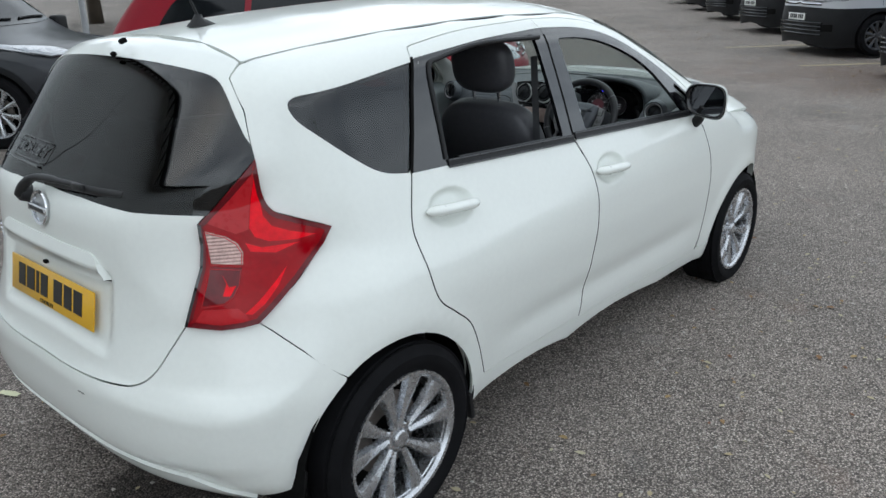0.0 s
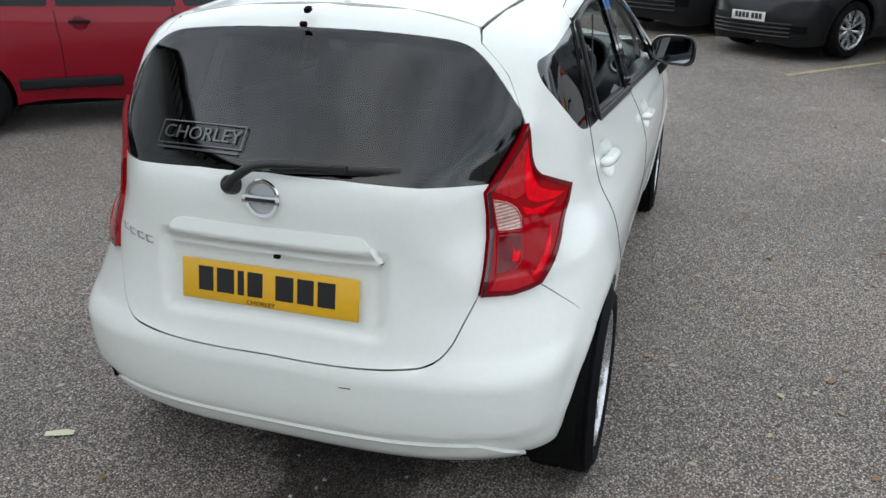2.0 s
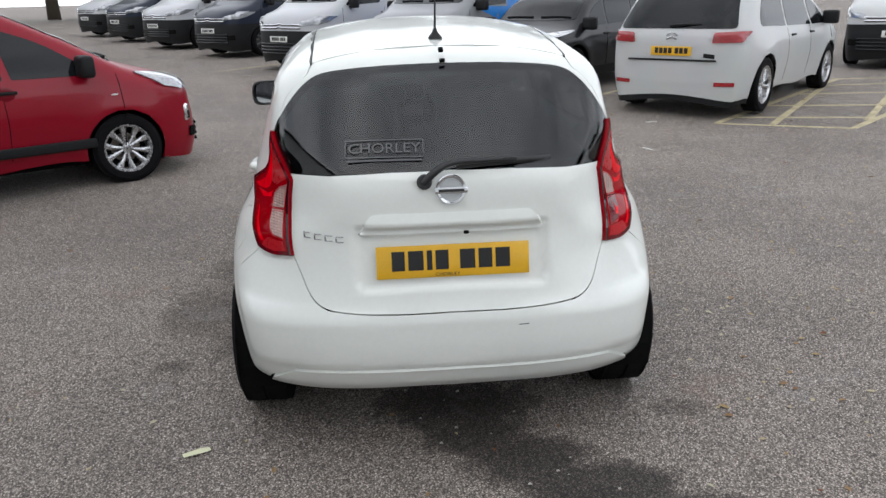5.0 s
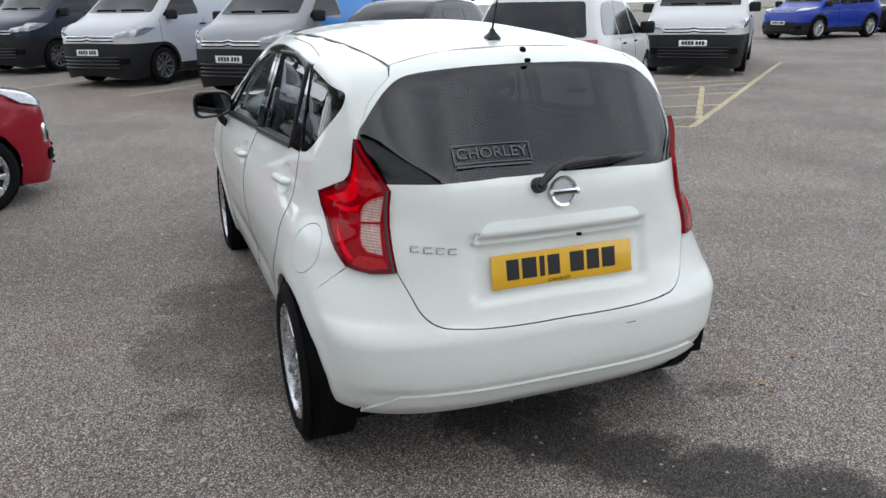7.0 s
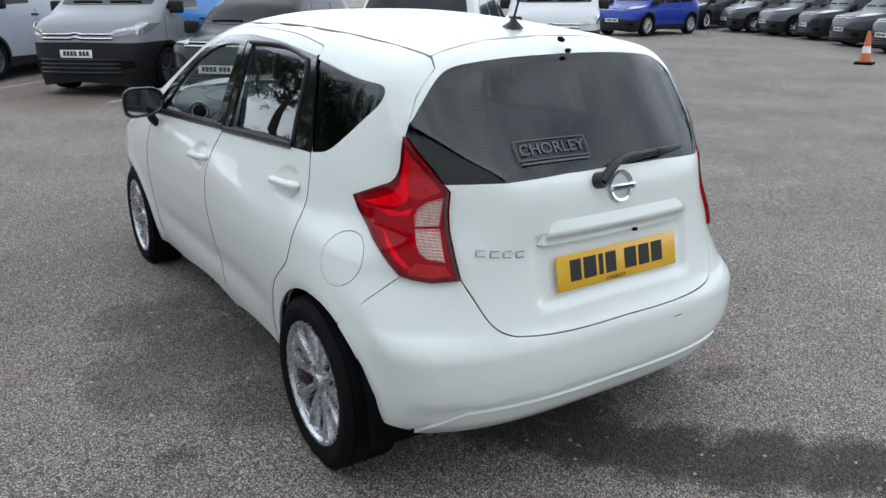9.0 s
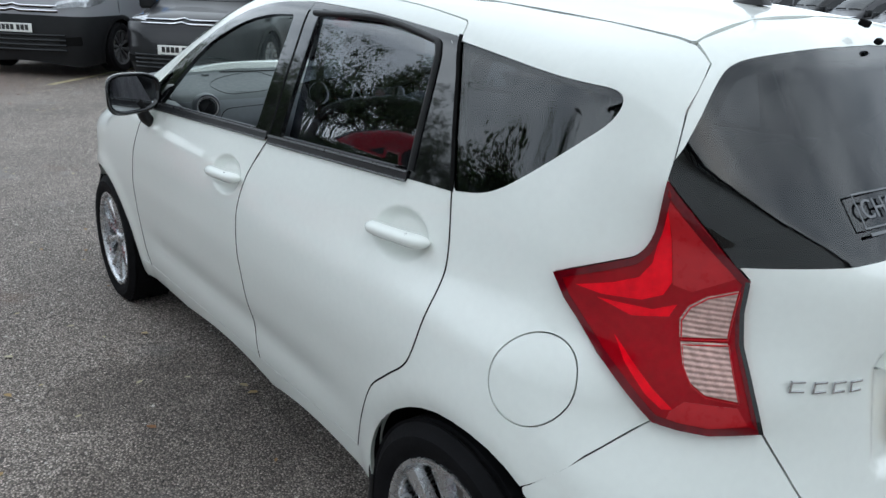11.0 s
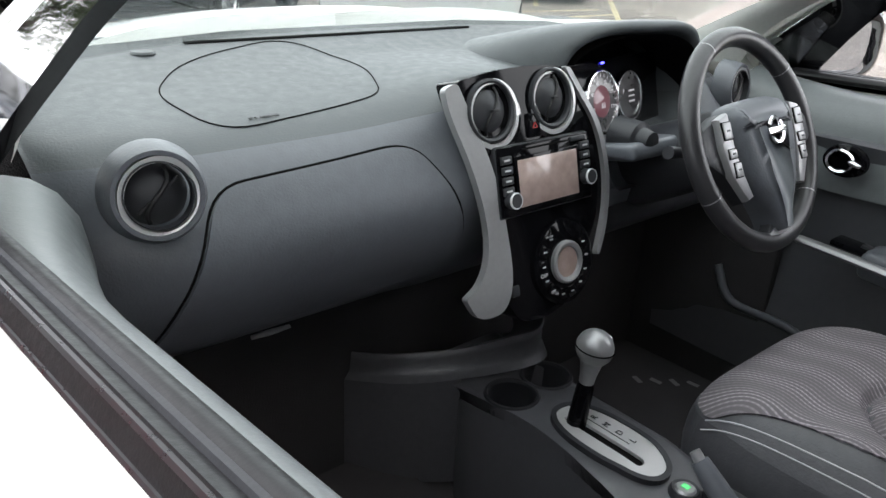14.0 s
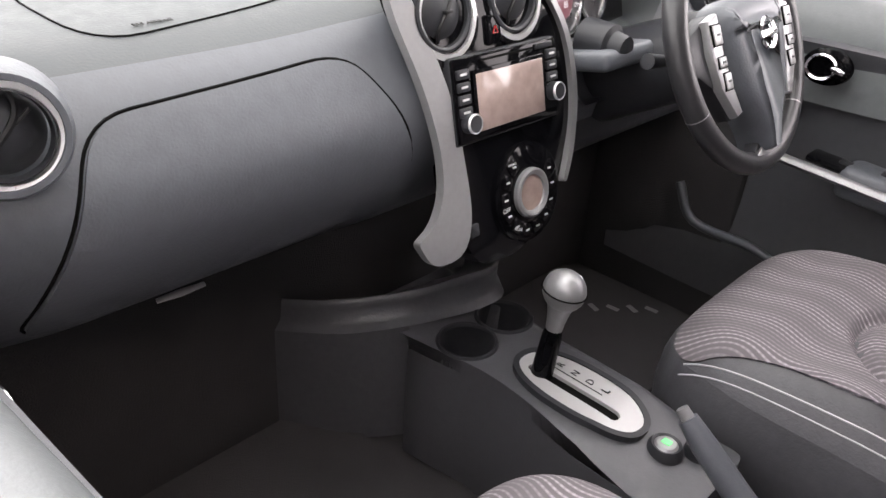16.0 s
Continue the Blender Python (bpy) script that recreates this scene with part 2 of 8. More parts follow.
def rounded(points, per=6, step=0.03):
    """A closed outline from (a, b, radius) corners: filleted and densified."""
    q, n, out = [np.array(p[:2], float) for p in points], len(points), []
    for i in range(n):
        r = points[i][2] if len(points[i]) > 2 else 0
        a, b, c = q[i - 1], q[i], q[(i + 1) % n]
        if r <= 0:
            out.append(b)
            continue
        u, w = (a - b), (c - b)
        ru, rw = min(r, np.linalg.norm(u) * 0.49), min(r, np.linalg.norm(w) * 0.49)
        s, e = b + u / np.linalg.norm(u) * ru, b + w / np.linalg.norm(w) * rw
        for k in range(per + 1):
            t = k / per
            out.append((1 - t) ** 2 * s + 2 * t * (1 - t) * b + t * t * e)
    return dense(np.array(out), step)


def dense(pts, step):
    """Closed outline with no edge longer than step."""
    out = []
    for a, b in zip(pts, np.roll(pts, -1, 0)):
        k = max(1, int(np.ceil(np.linalg.norm(b - a) / step)))
        out += [a + (b - a) * i / k for i in range(k)]
    return np.array(out)


def inside(pts, poly):
    x, y = pts[:, 0], pts[:, 1]
    hit = np.zeros(len(pts), bool)
    for (x1, y1), (x2, y2) in zip(poly, np.roll(poly, -1, 0)):
        if y1 != y2:
            hit ^= ((y1 > y) != (y2 > y)) & (x < (x2 - x1) * (y - y1) / (y2 - y1) + x1)
    return hit


def near(pts, poly):
    """Distance from each point to the outline's corners."""
    return np.sqrt(((pts[:, None] - poly[None]) ** 2).sum(-1)).min(1)


def area(poly):
    x, y = poly[:, 0], poly[:, 1]
    return 0.5 * (x * np.roll(y, -1) - y * np.roll(x, -1)).sum()


def shrink(poly, d):
    """The outline moved inwards by d (a number or one for each corner)."""
    t = np.roll(poly, -1, 0) - np.roll(poly, 1, 0)
    t /= np.linalg.norm(t, axis=1)[:, None] + 1e-12
    n = np.stack([-t[:, 1], t[:, 0]], 1) * (1 if area(poly) > 0 else -1)
    return poly + n * np.reshape(d, (-1, 1))


def patch(name, f, outline, material, parent, holes=(), step=0.03, gap=0.0, rim=0.02, lift=0.0, back=False, eye=None, label="", mirror=False, fine=()):
    """A panel cut from the surface f(uv) -> places by an outline and holes in uv, with its edges turned in by rim."""
    e = 2e-4

    def metric(p):
        a = np.linalg.norm(f(p + [e, 0]) - f(p - [e, 0]), axis=1) / (2 * e)
        b = np.linalg.norm(f(p + [0, e]) - f(p - [0, e]), axis=1) / (2 * e)
        return np.sqrt(np.clip(a * b, 0.2, 30))
    loops = []
    for k, poly in enumerate([outline, *holes]):
        poly = np.array(poly, float)
        if gap:
            poly = shrink(poly, (gap if k == 0 else -gap) / metric(poly))
        loops.append(poly)
    lo, hi = loops[0].min(0), loops[0].max(0)
    g = np.stack(np.meshgrid(np.arange(lo[0], hi[0], step), np.arange(lo[1], hi[1], step), indexing="ij"), -1).reshape(-1, 2)
    g[:, 0] += (np.arange(len(g)) % 2) * step * 0.3
    sets = [(g, step)]
    for cu, cv, r, s in fine:
        q = np.stack(np.meshgrid(np.arange(cu - r, cu + r, s), np.arange(cv - r, cv + r, s), indexing="ij"), -1).reshape(-1, 2)
        sets[0] = (sets[0][0][~((abs(sets[0][0] - [cu, cv]) < r + s * 0.5).all(1))], step)
        sets.append((q, s))
    pts = [np.concatenate(loops)]
    for q, s in sets:
        ok = inside(q, loops[0])
        for hole in loops[1:]:
            ok &= ~inside(q, hole)
        q = q[ok]
        if len(q):
            pts.append(q[near(q, pts[0]) > s * 0.45])
    allp = np.concatenate(pts)
    edges, k = [], 0
    for poly in loops:
        n = len(poly)
        edges += [(k + i, k + (i + 1) % n) for i in range(n)]
        k += n
    out = delaunay_2d_cdt([Vector(p) for p in allp], edges, [], 0, 1e-7)
    uv, tris = np.array([tuple(v) for v in out[0]]), np.array([t for t in out[2] if len(t) == 3])
    mid = uv[tris].mean(1)
    ok = inside(mid, loops[0])
    for hole in loops[1:]:
        ok &= ~inside(mid, hole)
    tris = tris[ok]
    p0 = f(uv)
    nrm = np.cross(f(uv + [e, 0]) - f(uv - [e, 0]), f(uv + [0, e]) - f(uv - [0, e]))
    nrm /= np.linalg.norm(nrm, axis=1)[:, None] + 1e-15
    ref = p0 - np.array(eye if eye is not None else (0, 0.9, 0.8))
    nrm *= np.where((nrm * ref).sum(1) < 0, -1, 1)[:, None]
    p0 = p0 + nrm * lift
    fn = np.cross(p0[tris[:, 1]] - p0[tris[:, 0]], p0[tris[:, 2]] - p0[tris[:, 0]])
    flip = (fn * nrm[tris[:, 0]]).sum(1) < 0
    tris[flip] = tris[flip][:, ::-1]
    count = {}
    for t in tris:
        for a, b in ((t[0], t[1]), (t[1], t[2]), (t[2], t[0])):
            count[(a, b)] = 1
    border = [(a, b) for a, b in count if (b, a) not in count]
    verts, faces, norms = [p0], [tuple(t) for t in tris], [nrm]
    base = len(p0)
    if back:
        verts.append(p0 - nrm * rim)
        norms.append(-nrm)
        faces += [(t[0] + base, t[2] + base, t[1] + base) for t in tris]
        base *= 2
    if rim:
        va, vb, vn = [], [], []
        for a, b in border:
            side = np.cross(p0[b] - p0[a], nrm[a])
            side /= np.linalg.norm(side) + 1e-12
            va += [p0[a], p0[b], p0[b] - nrm[b] * rim, p0[a] - nrm[a] * rim]
            vn += [side] * 4
            faces.append((base, base + 3, base + 2, base + 1))
            base += 4
        if va:
            verts.append(np.array(va))
            norms.append(np.array(vn))
    verts, norms = np.concatenate(verts), np.concatenate(norms)
    if mirror:
        verts, norms = verts * [-1, 1, 1], norms * [-1, 1, 1]
        faces = [fc[::-1] for fc in faces]
    return mesh_object(name, verts, faces, material, parent, label, normals=norms)


class Shell:
    """A car's outer skin: inside where all of side, tail, roof and nose agree, with rounded meetings."""

    def __init__(self, half, tail, roof, nose, soft=(0.06, 0.07, 0.08)):
        self.half, self.tail, self.roof, self.nose, self.soft = half, tail, roof, nose, soft

    def value(self, p):
        x, y, z = np.abs(p[:, 0]), p[:, 1], p[:, 2]
        v = smin(self.half(y, z) - x, y - self.tail(x, z), self.soft[0])
        v = smin(v, self.nose(x, z) - y, self.soft[2])
        return smin(v, self.roof(x, y) - z, self.soft[1])

    def cast(self, start, way, reach=5.0):
        a, b = np.zeros(len(way)), np.full(len(way), reach)
        for _ in range(34):
            m = (a + b) / 2
            ok = self.value(start + way * m[:, None]) > 0
            a, b = np.where(ok, m, a), np.where(ok, b, m)
        return start + way * a[:, None]

    def ball(self, c, to=-1.0):
        """A chart by angles round c, its seam away from the side that to names (-1 the tail, 1 the nose)."""
        c = np.array(c, float)

        def f(uv):
            az, el = uv[:, 0], uv[:, 1]
            way = np.stack([np.sin(az) * np.cos(el), to * np.cos(az) * np.cos(el), np.sin(el)], 1)
            return self.cast(np.repeat(c[None], len(uv), 0), way)

        def flat(p):
            v = np.atleast_2d(np.array(p, float)) - c
            return np.stack([np.arctan2(v[:, 0], to * v[:, 1]), np.arctan2(v[:, 2], np.hypot(v[:, 0], v[:, 1]))], 1)
        return f, flat

    def top(self, uv):
        n = len(uv)
        return self.cast(np.stack([uv[:, 0], uv[:, 1], np.full(n, 0.6)], 1), np.repeat([[0.0, 0, 1]], n, 0))

    def side(self, uv):
        n = len(uv)
        return self.cast(np.stack([np.zeros(n), uv[:, 0], uv[:, 1]], 1), np.repeat([[1.0, 0, 0]], n, 0))

    def rear(self, uv):
        n = len(uv)
        return self.cast(np.stack([uv[:, 0], np.full(n, 0.6), uv[:, 1]], 1), np.repeat([[0, -1.0, 0]], n, 0))

    def front(self, uv):
        n = len(uv)
        return self.cast(np.stack([uv[:, 0], np.full(n, 1.2), uv[:, 1]], 1), np.repeat([[0, 1.0, 0]], n, 0))


def ring(cx, cy, r, n=40, a0=0.0, a1=360.0):
    """Points on an arc, counter-clockwise."""
    full = abs(a1 - a0) >= 360
    return [(cx + r * math.cos(radians(a0 + (a1 - a0) * i / (n if full else n - 1))), cy + r * math.sin(radians(a0 + (a1 - a0) * i / (n if full else n - 1)))) for i in range(n)]

# ---- the white hatchback: skin ----
SEC_R = curve([(.18, .735), (.25, .77), (.33, .787), (.45, .806), (.60, .822), (.71, .826), (.80, .810), (.92, .750), (1.05, .710), (1.19, .666), (1.31, .630), (1.40, .600), (1.46, .575), (1.55, .53)])
SEC_M = curve([(.18, .725), (.25, .765), (.33, .787), (.45, .806), (.60, .826), (.71, .836), (.80, .832), (.92, .800), (1.05, .747), (1.19, .700), (1.31, .656), (1.40, .622), (1.46, .597), (1.55, .55)])
SEC_F = curve([(.18, .735), (.25, .78), (.33, .80), (.45, .818), (.60, .836), (.71, .845), (.80, .845), (.92, .832), (1.05, .785), (1.19, .715), (1.31, .66), (1.40, .62), (1.46, .59), (1.55, .55)])
TAPER = curve([(.2, .36), (.55, .36), (.66, .5), (.78, .92), (1.05, .94), (1.2, .6), (1.6, .6)])
DROP = curve([(.2, .068), (.55, .068), (.64, .09), (.78, .115), (1.6, .115)])
SCOOPS = ((0.305, 0.948, 0.100, 0.058), (1.19, 0.908, 0.100, 0.058))


def note_half(y, z):
    yc = np.clip(y, -0.2, 2.5)
    a, b, c = 0.1, 1.0, 2.1
    w = (SEC_R(z) * (yc - b) * (yc - c) / ((a - b) * (a - c)) + SEC_M(z) * (yc - a) * (yc - c) / ((b - a) * (b - c))
         + SEC_F(z) * (yc - a) * (yc - b) / ((c - a) * (c - b)))
    w = w - TAPER(z) * np.minimum(y, 0) ** 2 - 0.45 * np.maximum(y - 2.5, 0) ** 2
    for cy, cz, ry, rz in SCOOPS:
        q = ((y - cy) / ry) ** 2 + ((z - cz) / rz) ** 2
        k = np.clip((1.12 - q) / .85, 0, 1)
        w = w - 0.019 * k * k * (3 - 2 * k)
    # a shallow hollow along the foot of the doors
    w = w - 0.010 * np.exp(-((z - 0.455) / 0.055) ** 2) * np.clip((y - 0.42) / 0.25, 0, 1) * np.clip((2.15 - y) / 0.25, 0, 1)
    # rounded lips over the wheels
    for wy in (0.0, 2.6):
        r = np.hypot(y - wy, z - 0.305)
        w = w + 0.010 * np.exp(-((r - 0.37) / 0.045) ** 2)
    return w


TAIL = curve([(.18, -.44), (.24, -.50), (.28, -.545), (.33, -.60), (.385, -.632), (.40, -.645), (.42, -.654), (.50, -.662), (.56, -.662), (.602, -.652), (.62, -.640), (.70, -.618), (.78, -.602), (.87, -.588), (.93, -.585), (1.0, -.580), (1.045, -.570), (1.065, -.558), (1.09, -.540), (1.15, -.493), (1.25, -.415), (1.34, -.345), (1.39, -.305), (1.46, -.245)])


def note_tail(x, z):
    y = TAIL(z) + DROP(z) * (np.abs(x) / 0.56) ** 3.5
    # the number plate's shallow recess
    rec = np.clip((0.345 - np.abs(x)) / 0.05, 0, 1) * np.clip((z - 0.665) / 0.03, 0, 1) * np.clip((0.90 - z) / 0.02, 0, 1)
    return y + 0.018 * rec * rec * (3 - 2 * rec)


CROWN = curve([(-.6, 1.36), (-.25, 1.437), (-.1, 1.458), (.0, 1.470), (.4, 1.505), (.9, 1.527), (1.2, 1.523), (1.5, 1.487), (1.7, 1.42), (2.1, 1.235), (2.42, 1.075), (2.5, 1.035), (2.7, 1.005), (3.0, .95), (3.25, .86), (3.4, .74), (3.46, .5)])


def note_roof(x, y):
    fall = np.where(y < 1.6, 0.062, np.where(y > 2.5, 0.05, 0.062 - 0.012 * (y - 1.6) / 0.9))
    return CROWN(y) - fall * (np.abs(x) / 0.55) ** 2.5


NOSE = curve([(.15, 3.30), (.3, 3.40), (.5, 3.44), (.65, 3.42), (.8, 3.34), (.95, 3.15), (1.1, 2.9)])


def note_nose(x, z):
    return NOSE(z) - 0.20 * (np.abs(x) / 0.6) ** 2.6


NOTE = Shell(note_half, note_tail, note_roof, note_nose)
ball, unball = NOTE.ball((0, 0.9, 0.85))
tailball, untailball = NOTE.ball((0, 0.15, 0.8))

car = thing("hatchback_car", "white five-door hatchback car with open front windows, parked on asphalt", "car")


def proj(points):
    """The points moved onto the skin."""
    return [tuple(map(float, q)) for q in tailball(untailball(np.array(points, float)))]


def arc3(cy, r, a0, a1, n=16, x=0.8):
    return [(x, cy + r * math.cos(radians(a0 + (a1 - a0) * i / (n - 1))), 0.305 + r * math.sin(radians(a0 + (a1 - a0) * i / (n - 1)))) for i in range(n)]


ARCH = 0.352
LAMP_TOP, LAMP_NOTCH, LAMP_TIP = (.613, -.293, 1.19), (.640, -.283, 1.045), (.735, -.149, .998)
LAMP_BF, LAMP_BR, GLASS_LOW = (.682, -.374, .780), (.555, -.509, .780), (.563, -.455, 1.043)
HATCH_TOP, ROOF_SEAM = (.476, -.249, 1.373), (.462, -.205, 1.414)
LAMP_TOP, LAMP_NOTCH, LAMP_TIP, LAMP_BF, LAMP_BR, GLASS_LOW, HATCH_TOP, ROOF_SEAM = proj([LAMP_TOP, LAMP_NOTCH, LAMP_TIP, LAMP_BF, LAMP_BR, GLASS_LOW, HATCH_TOP, ROOF_SEAM])
# door edges in (y, z)
EDGE_REAR = [(.302, 1.408), (.262, 1.30), (.222, 1.18), (.18, 1.07), (.145, .97), (.130, .90), (.135, .80), (.16, .71), (.235, .645), (.31, .58), (.365, .48), (.40, .40), (.425, .345)]
EDGE_B = [(.985, 1.458), (.995, 1.25), (1.005, 1.045), (1.04, .97), (1.065, .89), (1.07, .75), (1.06, .60), (1.05, .46), (1.04, .335)]
EDGE_FRONT = [(2.116, .318), (2.135, .40), (2.13, .55), (2.11, .70), (2.08, .80), (2.03, .90), (1.985, .985)]
EDGE_TOP_R = [(.302, 1.408), (.34, 1.418), (.6, 1.446), (.985, 1.460)]
EDGE_TOP_F = [(.985, 1.460), (1.2, 1.452), (1.4, 1.42), (1.6, 1.345), (1.8, 1.23), (1.93, 1.14), (2.03, 1.055), (1.985, .985)]


def polyline(*runs):
    out = []
    for run in runs:
        sm = [tuple(v) for v in spline([(a, b, 0) for a, b in run], 4)]
        for a, b, _ in sm:
            if not out or math.hypot(a - out[-1][0], b - out[-1][1]) > 1e-4:
                out.append((a, b))
    if math.hypot(out[0][0] - out[-1][0], out[0][1] - out[-1][1]) < 1e-4:
        out.pop()
    return dense(np.array(out), 0.03)


def spline2(run):
    """A smooth line in (y, z), cut off at the roof."""
    return [(v.x, min(v.y, 1.428)) for v in spline([(a, b, 0) for a, b in run], 4) if v.y < 1.44]


REAR_DOOR = polyline(EDGE_TOP_R, EDGE_B, [(1.04, .335), (.425, .345)], EDGE_REAR[::-1])
FRONT_DOOR = polyline(EDGE_TOP_F, EDGE_FRONT[::-1], [(2.116, .318), (1.04, .335)], EDGE_B[::-1])
DOORS = polyline(EDGE_TOP_R, EDGE_TOP_F, EDGE_FRONT[::-1], [(2.116, .318), (1.04, .335), (.425, .345)], EDGE_REAR[::-1])
# window areas in (y, z)
LIGHT_REAR = rounded([(.318, 1.372, .02), (.62, 1.412, .1), (.9815, 1.428), (.9915, 1.25), (1.0015, 1.048), (.19, 1.072)], step=.03)
LIGHT_FRONT = rounded([(.9895, 1.428), (1.22, 1.42, .1), (1.42, 1.385, .1), (1.62, 1.305, .1), (1.82, 1.195, .1), (1.965, 1.085, .03), (1.985, 1.012, .015), (1.82, 1.013, .1), (1.0095, 1.046), (.9985, 1.25)], step=.03)
FRAME_REAR = rounded([(.300, 1.380, .01), (.62, 1.412, .1), (.984, 1.428), (.994, 1.25), (1.004, 1.048), (.183, 1.070), (.226, 1.18), (.266, 1.30)], step=.03)
FRAME_FRONT = rounded([(.9865, 1.428), (1.22, 1.42, .1), (1.42, 1.385, .1), (1.62, 1.305, .1), (1.82, 1.195, .1), (1.965, 1.085, .03), (1.985, 1.012, .015), (1.82, 1.013, .1), (1.0065, 1.046), (.9965, 1.25)], step=.03)
PANE_REAR = rounded([(.352, 1.364, .02), (.62, 1.397, .1), (.922, 1.411, .015), (.945, 1.061, .012), (.332, 1.083, .012)], step=.03)
PANE_FRONT = rounded([(1.06, 1.39, .02), (1.22, 1.385, .1), (1.40, 1.352, .1), (1.60, 1.275, .08), (1.70, 1.208, .03), (1.785, 1.128, .05), (1.868, 1.028, .015), (1.092, 1.062, .015)], step=.03)
PANE_TRI = rounded([(1.915, 1.030, .006), (1.838, 1.135, .006), (1.858, 1.150, .006), (1.958, 1.078, .012), (1.970, 1.024, .008)], step=.02)
PANE_QUARTER = rounded([(.298, 1.372, .015), (.15, 1.352, .1), (-.02, 1.328, .1), (-.172, 1.318, .045), (-.165, 1.268, .04), (-.03, 1.155, .1), (.07, 1.088, .06), (.176, 1.073, .012), (.235, 1.20)], step=.03)


def rear_pane_surface(uv):
    """The dropping glass stands a little steeper than the door's skin."""
    p = NOTE.side(uv)
    return p - np.stack([.022 * np.clip((1.40 - uv[:, 1]) / .32, 0, 1), 0 * p[:, 0], 0 * p[:, 0]], 1)


def side_to_ball(yz):
    return unball(NOTE.side(np.array(yz)))


def smooth3(points, per=4):
    return np.array([tuple(v) for v in spline(points, per)])


roof_line = [(.462 + .058 * min(1, (y + .205) / 1.2), y, 1.5) for y in (-.205, 0, .3, .6, .9, 1.2, 1.45)]
BUMP_SEAM = proj([(.80, -.20, .608), (.745, -.29, .70), LAMP_BF])
body_rim = [BUMP_SEAM[0], *arc3(0, ARCH, 121, -8), (.79, .36, .235), (.79, 1.0, .225), (.79, 1.8, .225), (.79, 2.23, .235), *arc3(2.6, ARCH, 190, 176, 3), (.80, 2.14, .315)]
front_edge = [tuple(p) for p in NOTE.side(np.array(EDGE_FRONT))][:-1]
a_pillar = [(.80, 2.03, .99), (.79, 2.16, 1.035), (.735, 2.08, 1.115), (.69, 1.85, 1.235), (.64, 1.6, 1.36), (.59, 1.42, 1.44)]
hatch_edge = proj([HATCH_TOP, (.545, -.262, 1.29), LAMP_TOP])
lamp_edge = proj([tuple(v) for v in spline([LAMP_TOP, (.628, -.292, 1.10), (.642, -.275, 1.055), (.668, -.243, 1.037), LAMP_TIP], 4)])
LAMP_LOW = proj([(.742, -.185, .955), (.715, -.265, .87), LAMP_BF])
outer = np.array(body_rim + front_edge + a_pillar + [tuple(p) for p in NOTE.top(np.array([(x, y) for x, y, _ in roof_line[::-1]]))] + hatch_edge[:-1] + lamp_edge + LAMP_LOW + BUMP_SEAM[1:2], float)
outer2 = dense(unball(outer), 0.03)
cap_ring = np.array(ring(-.165, .797, .083, 36))

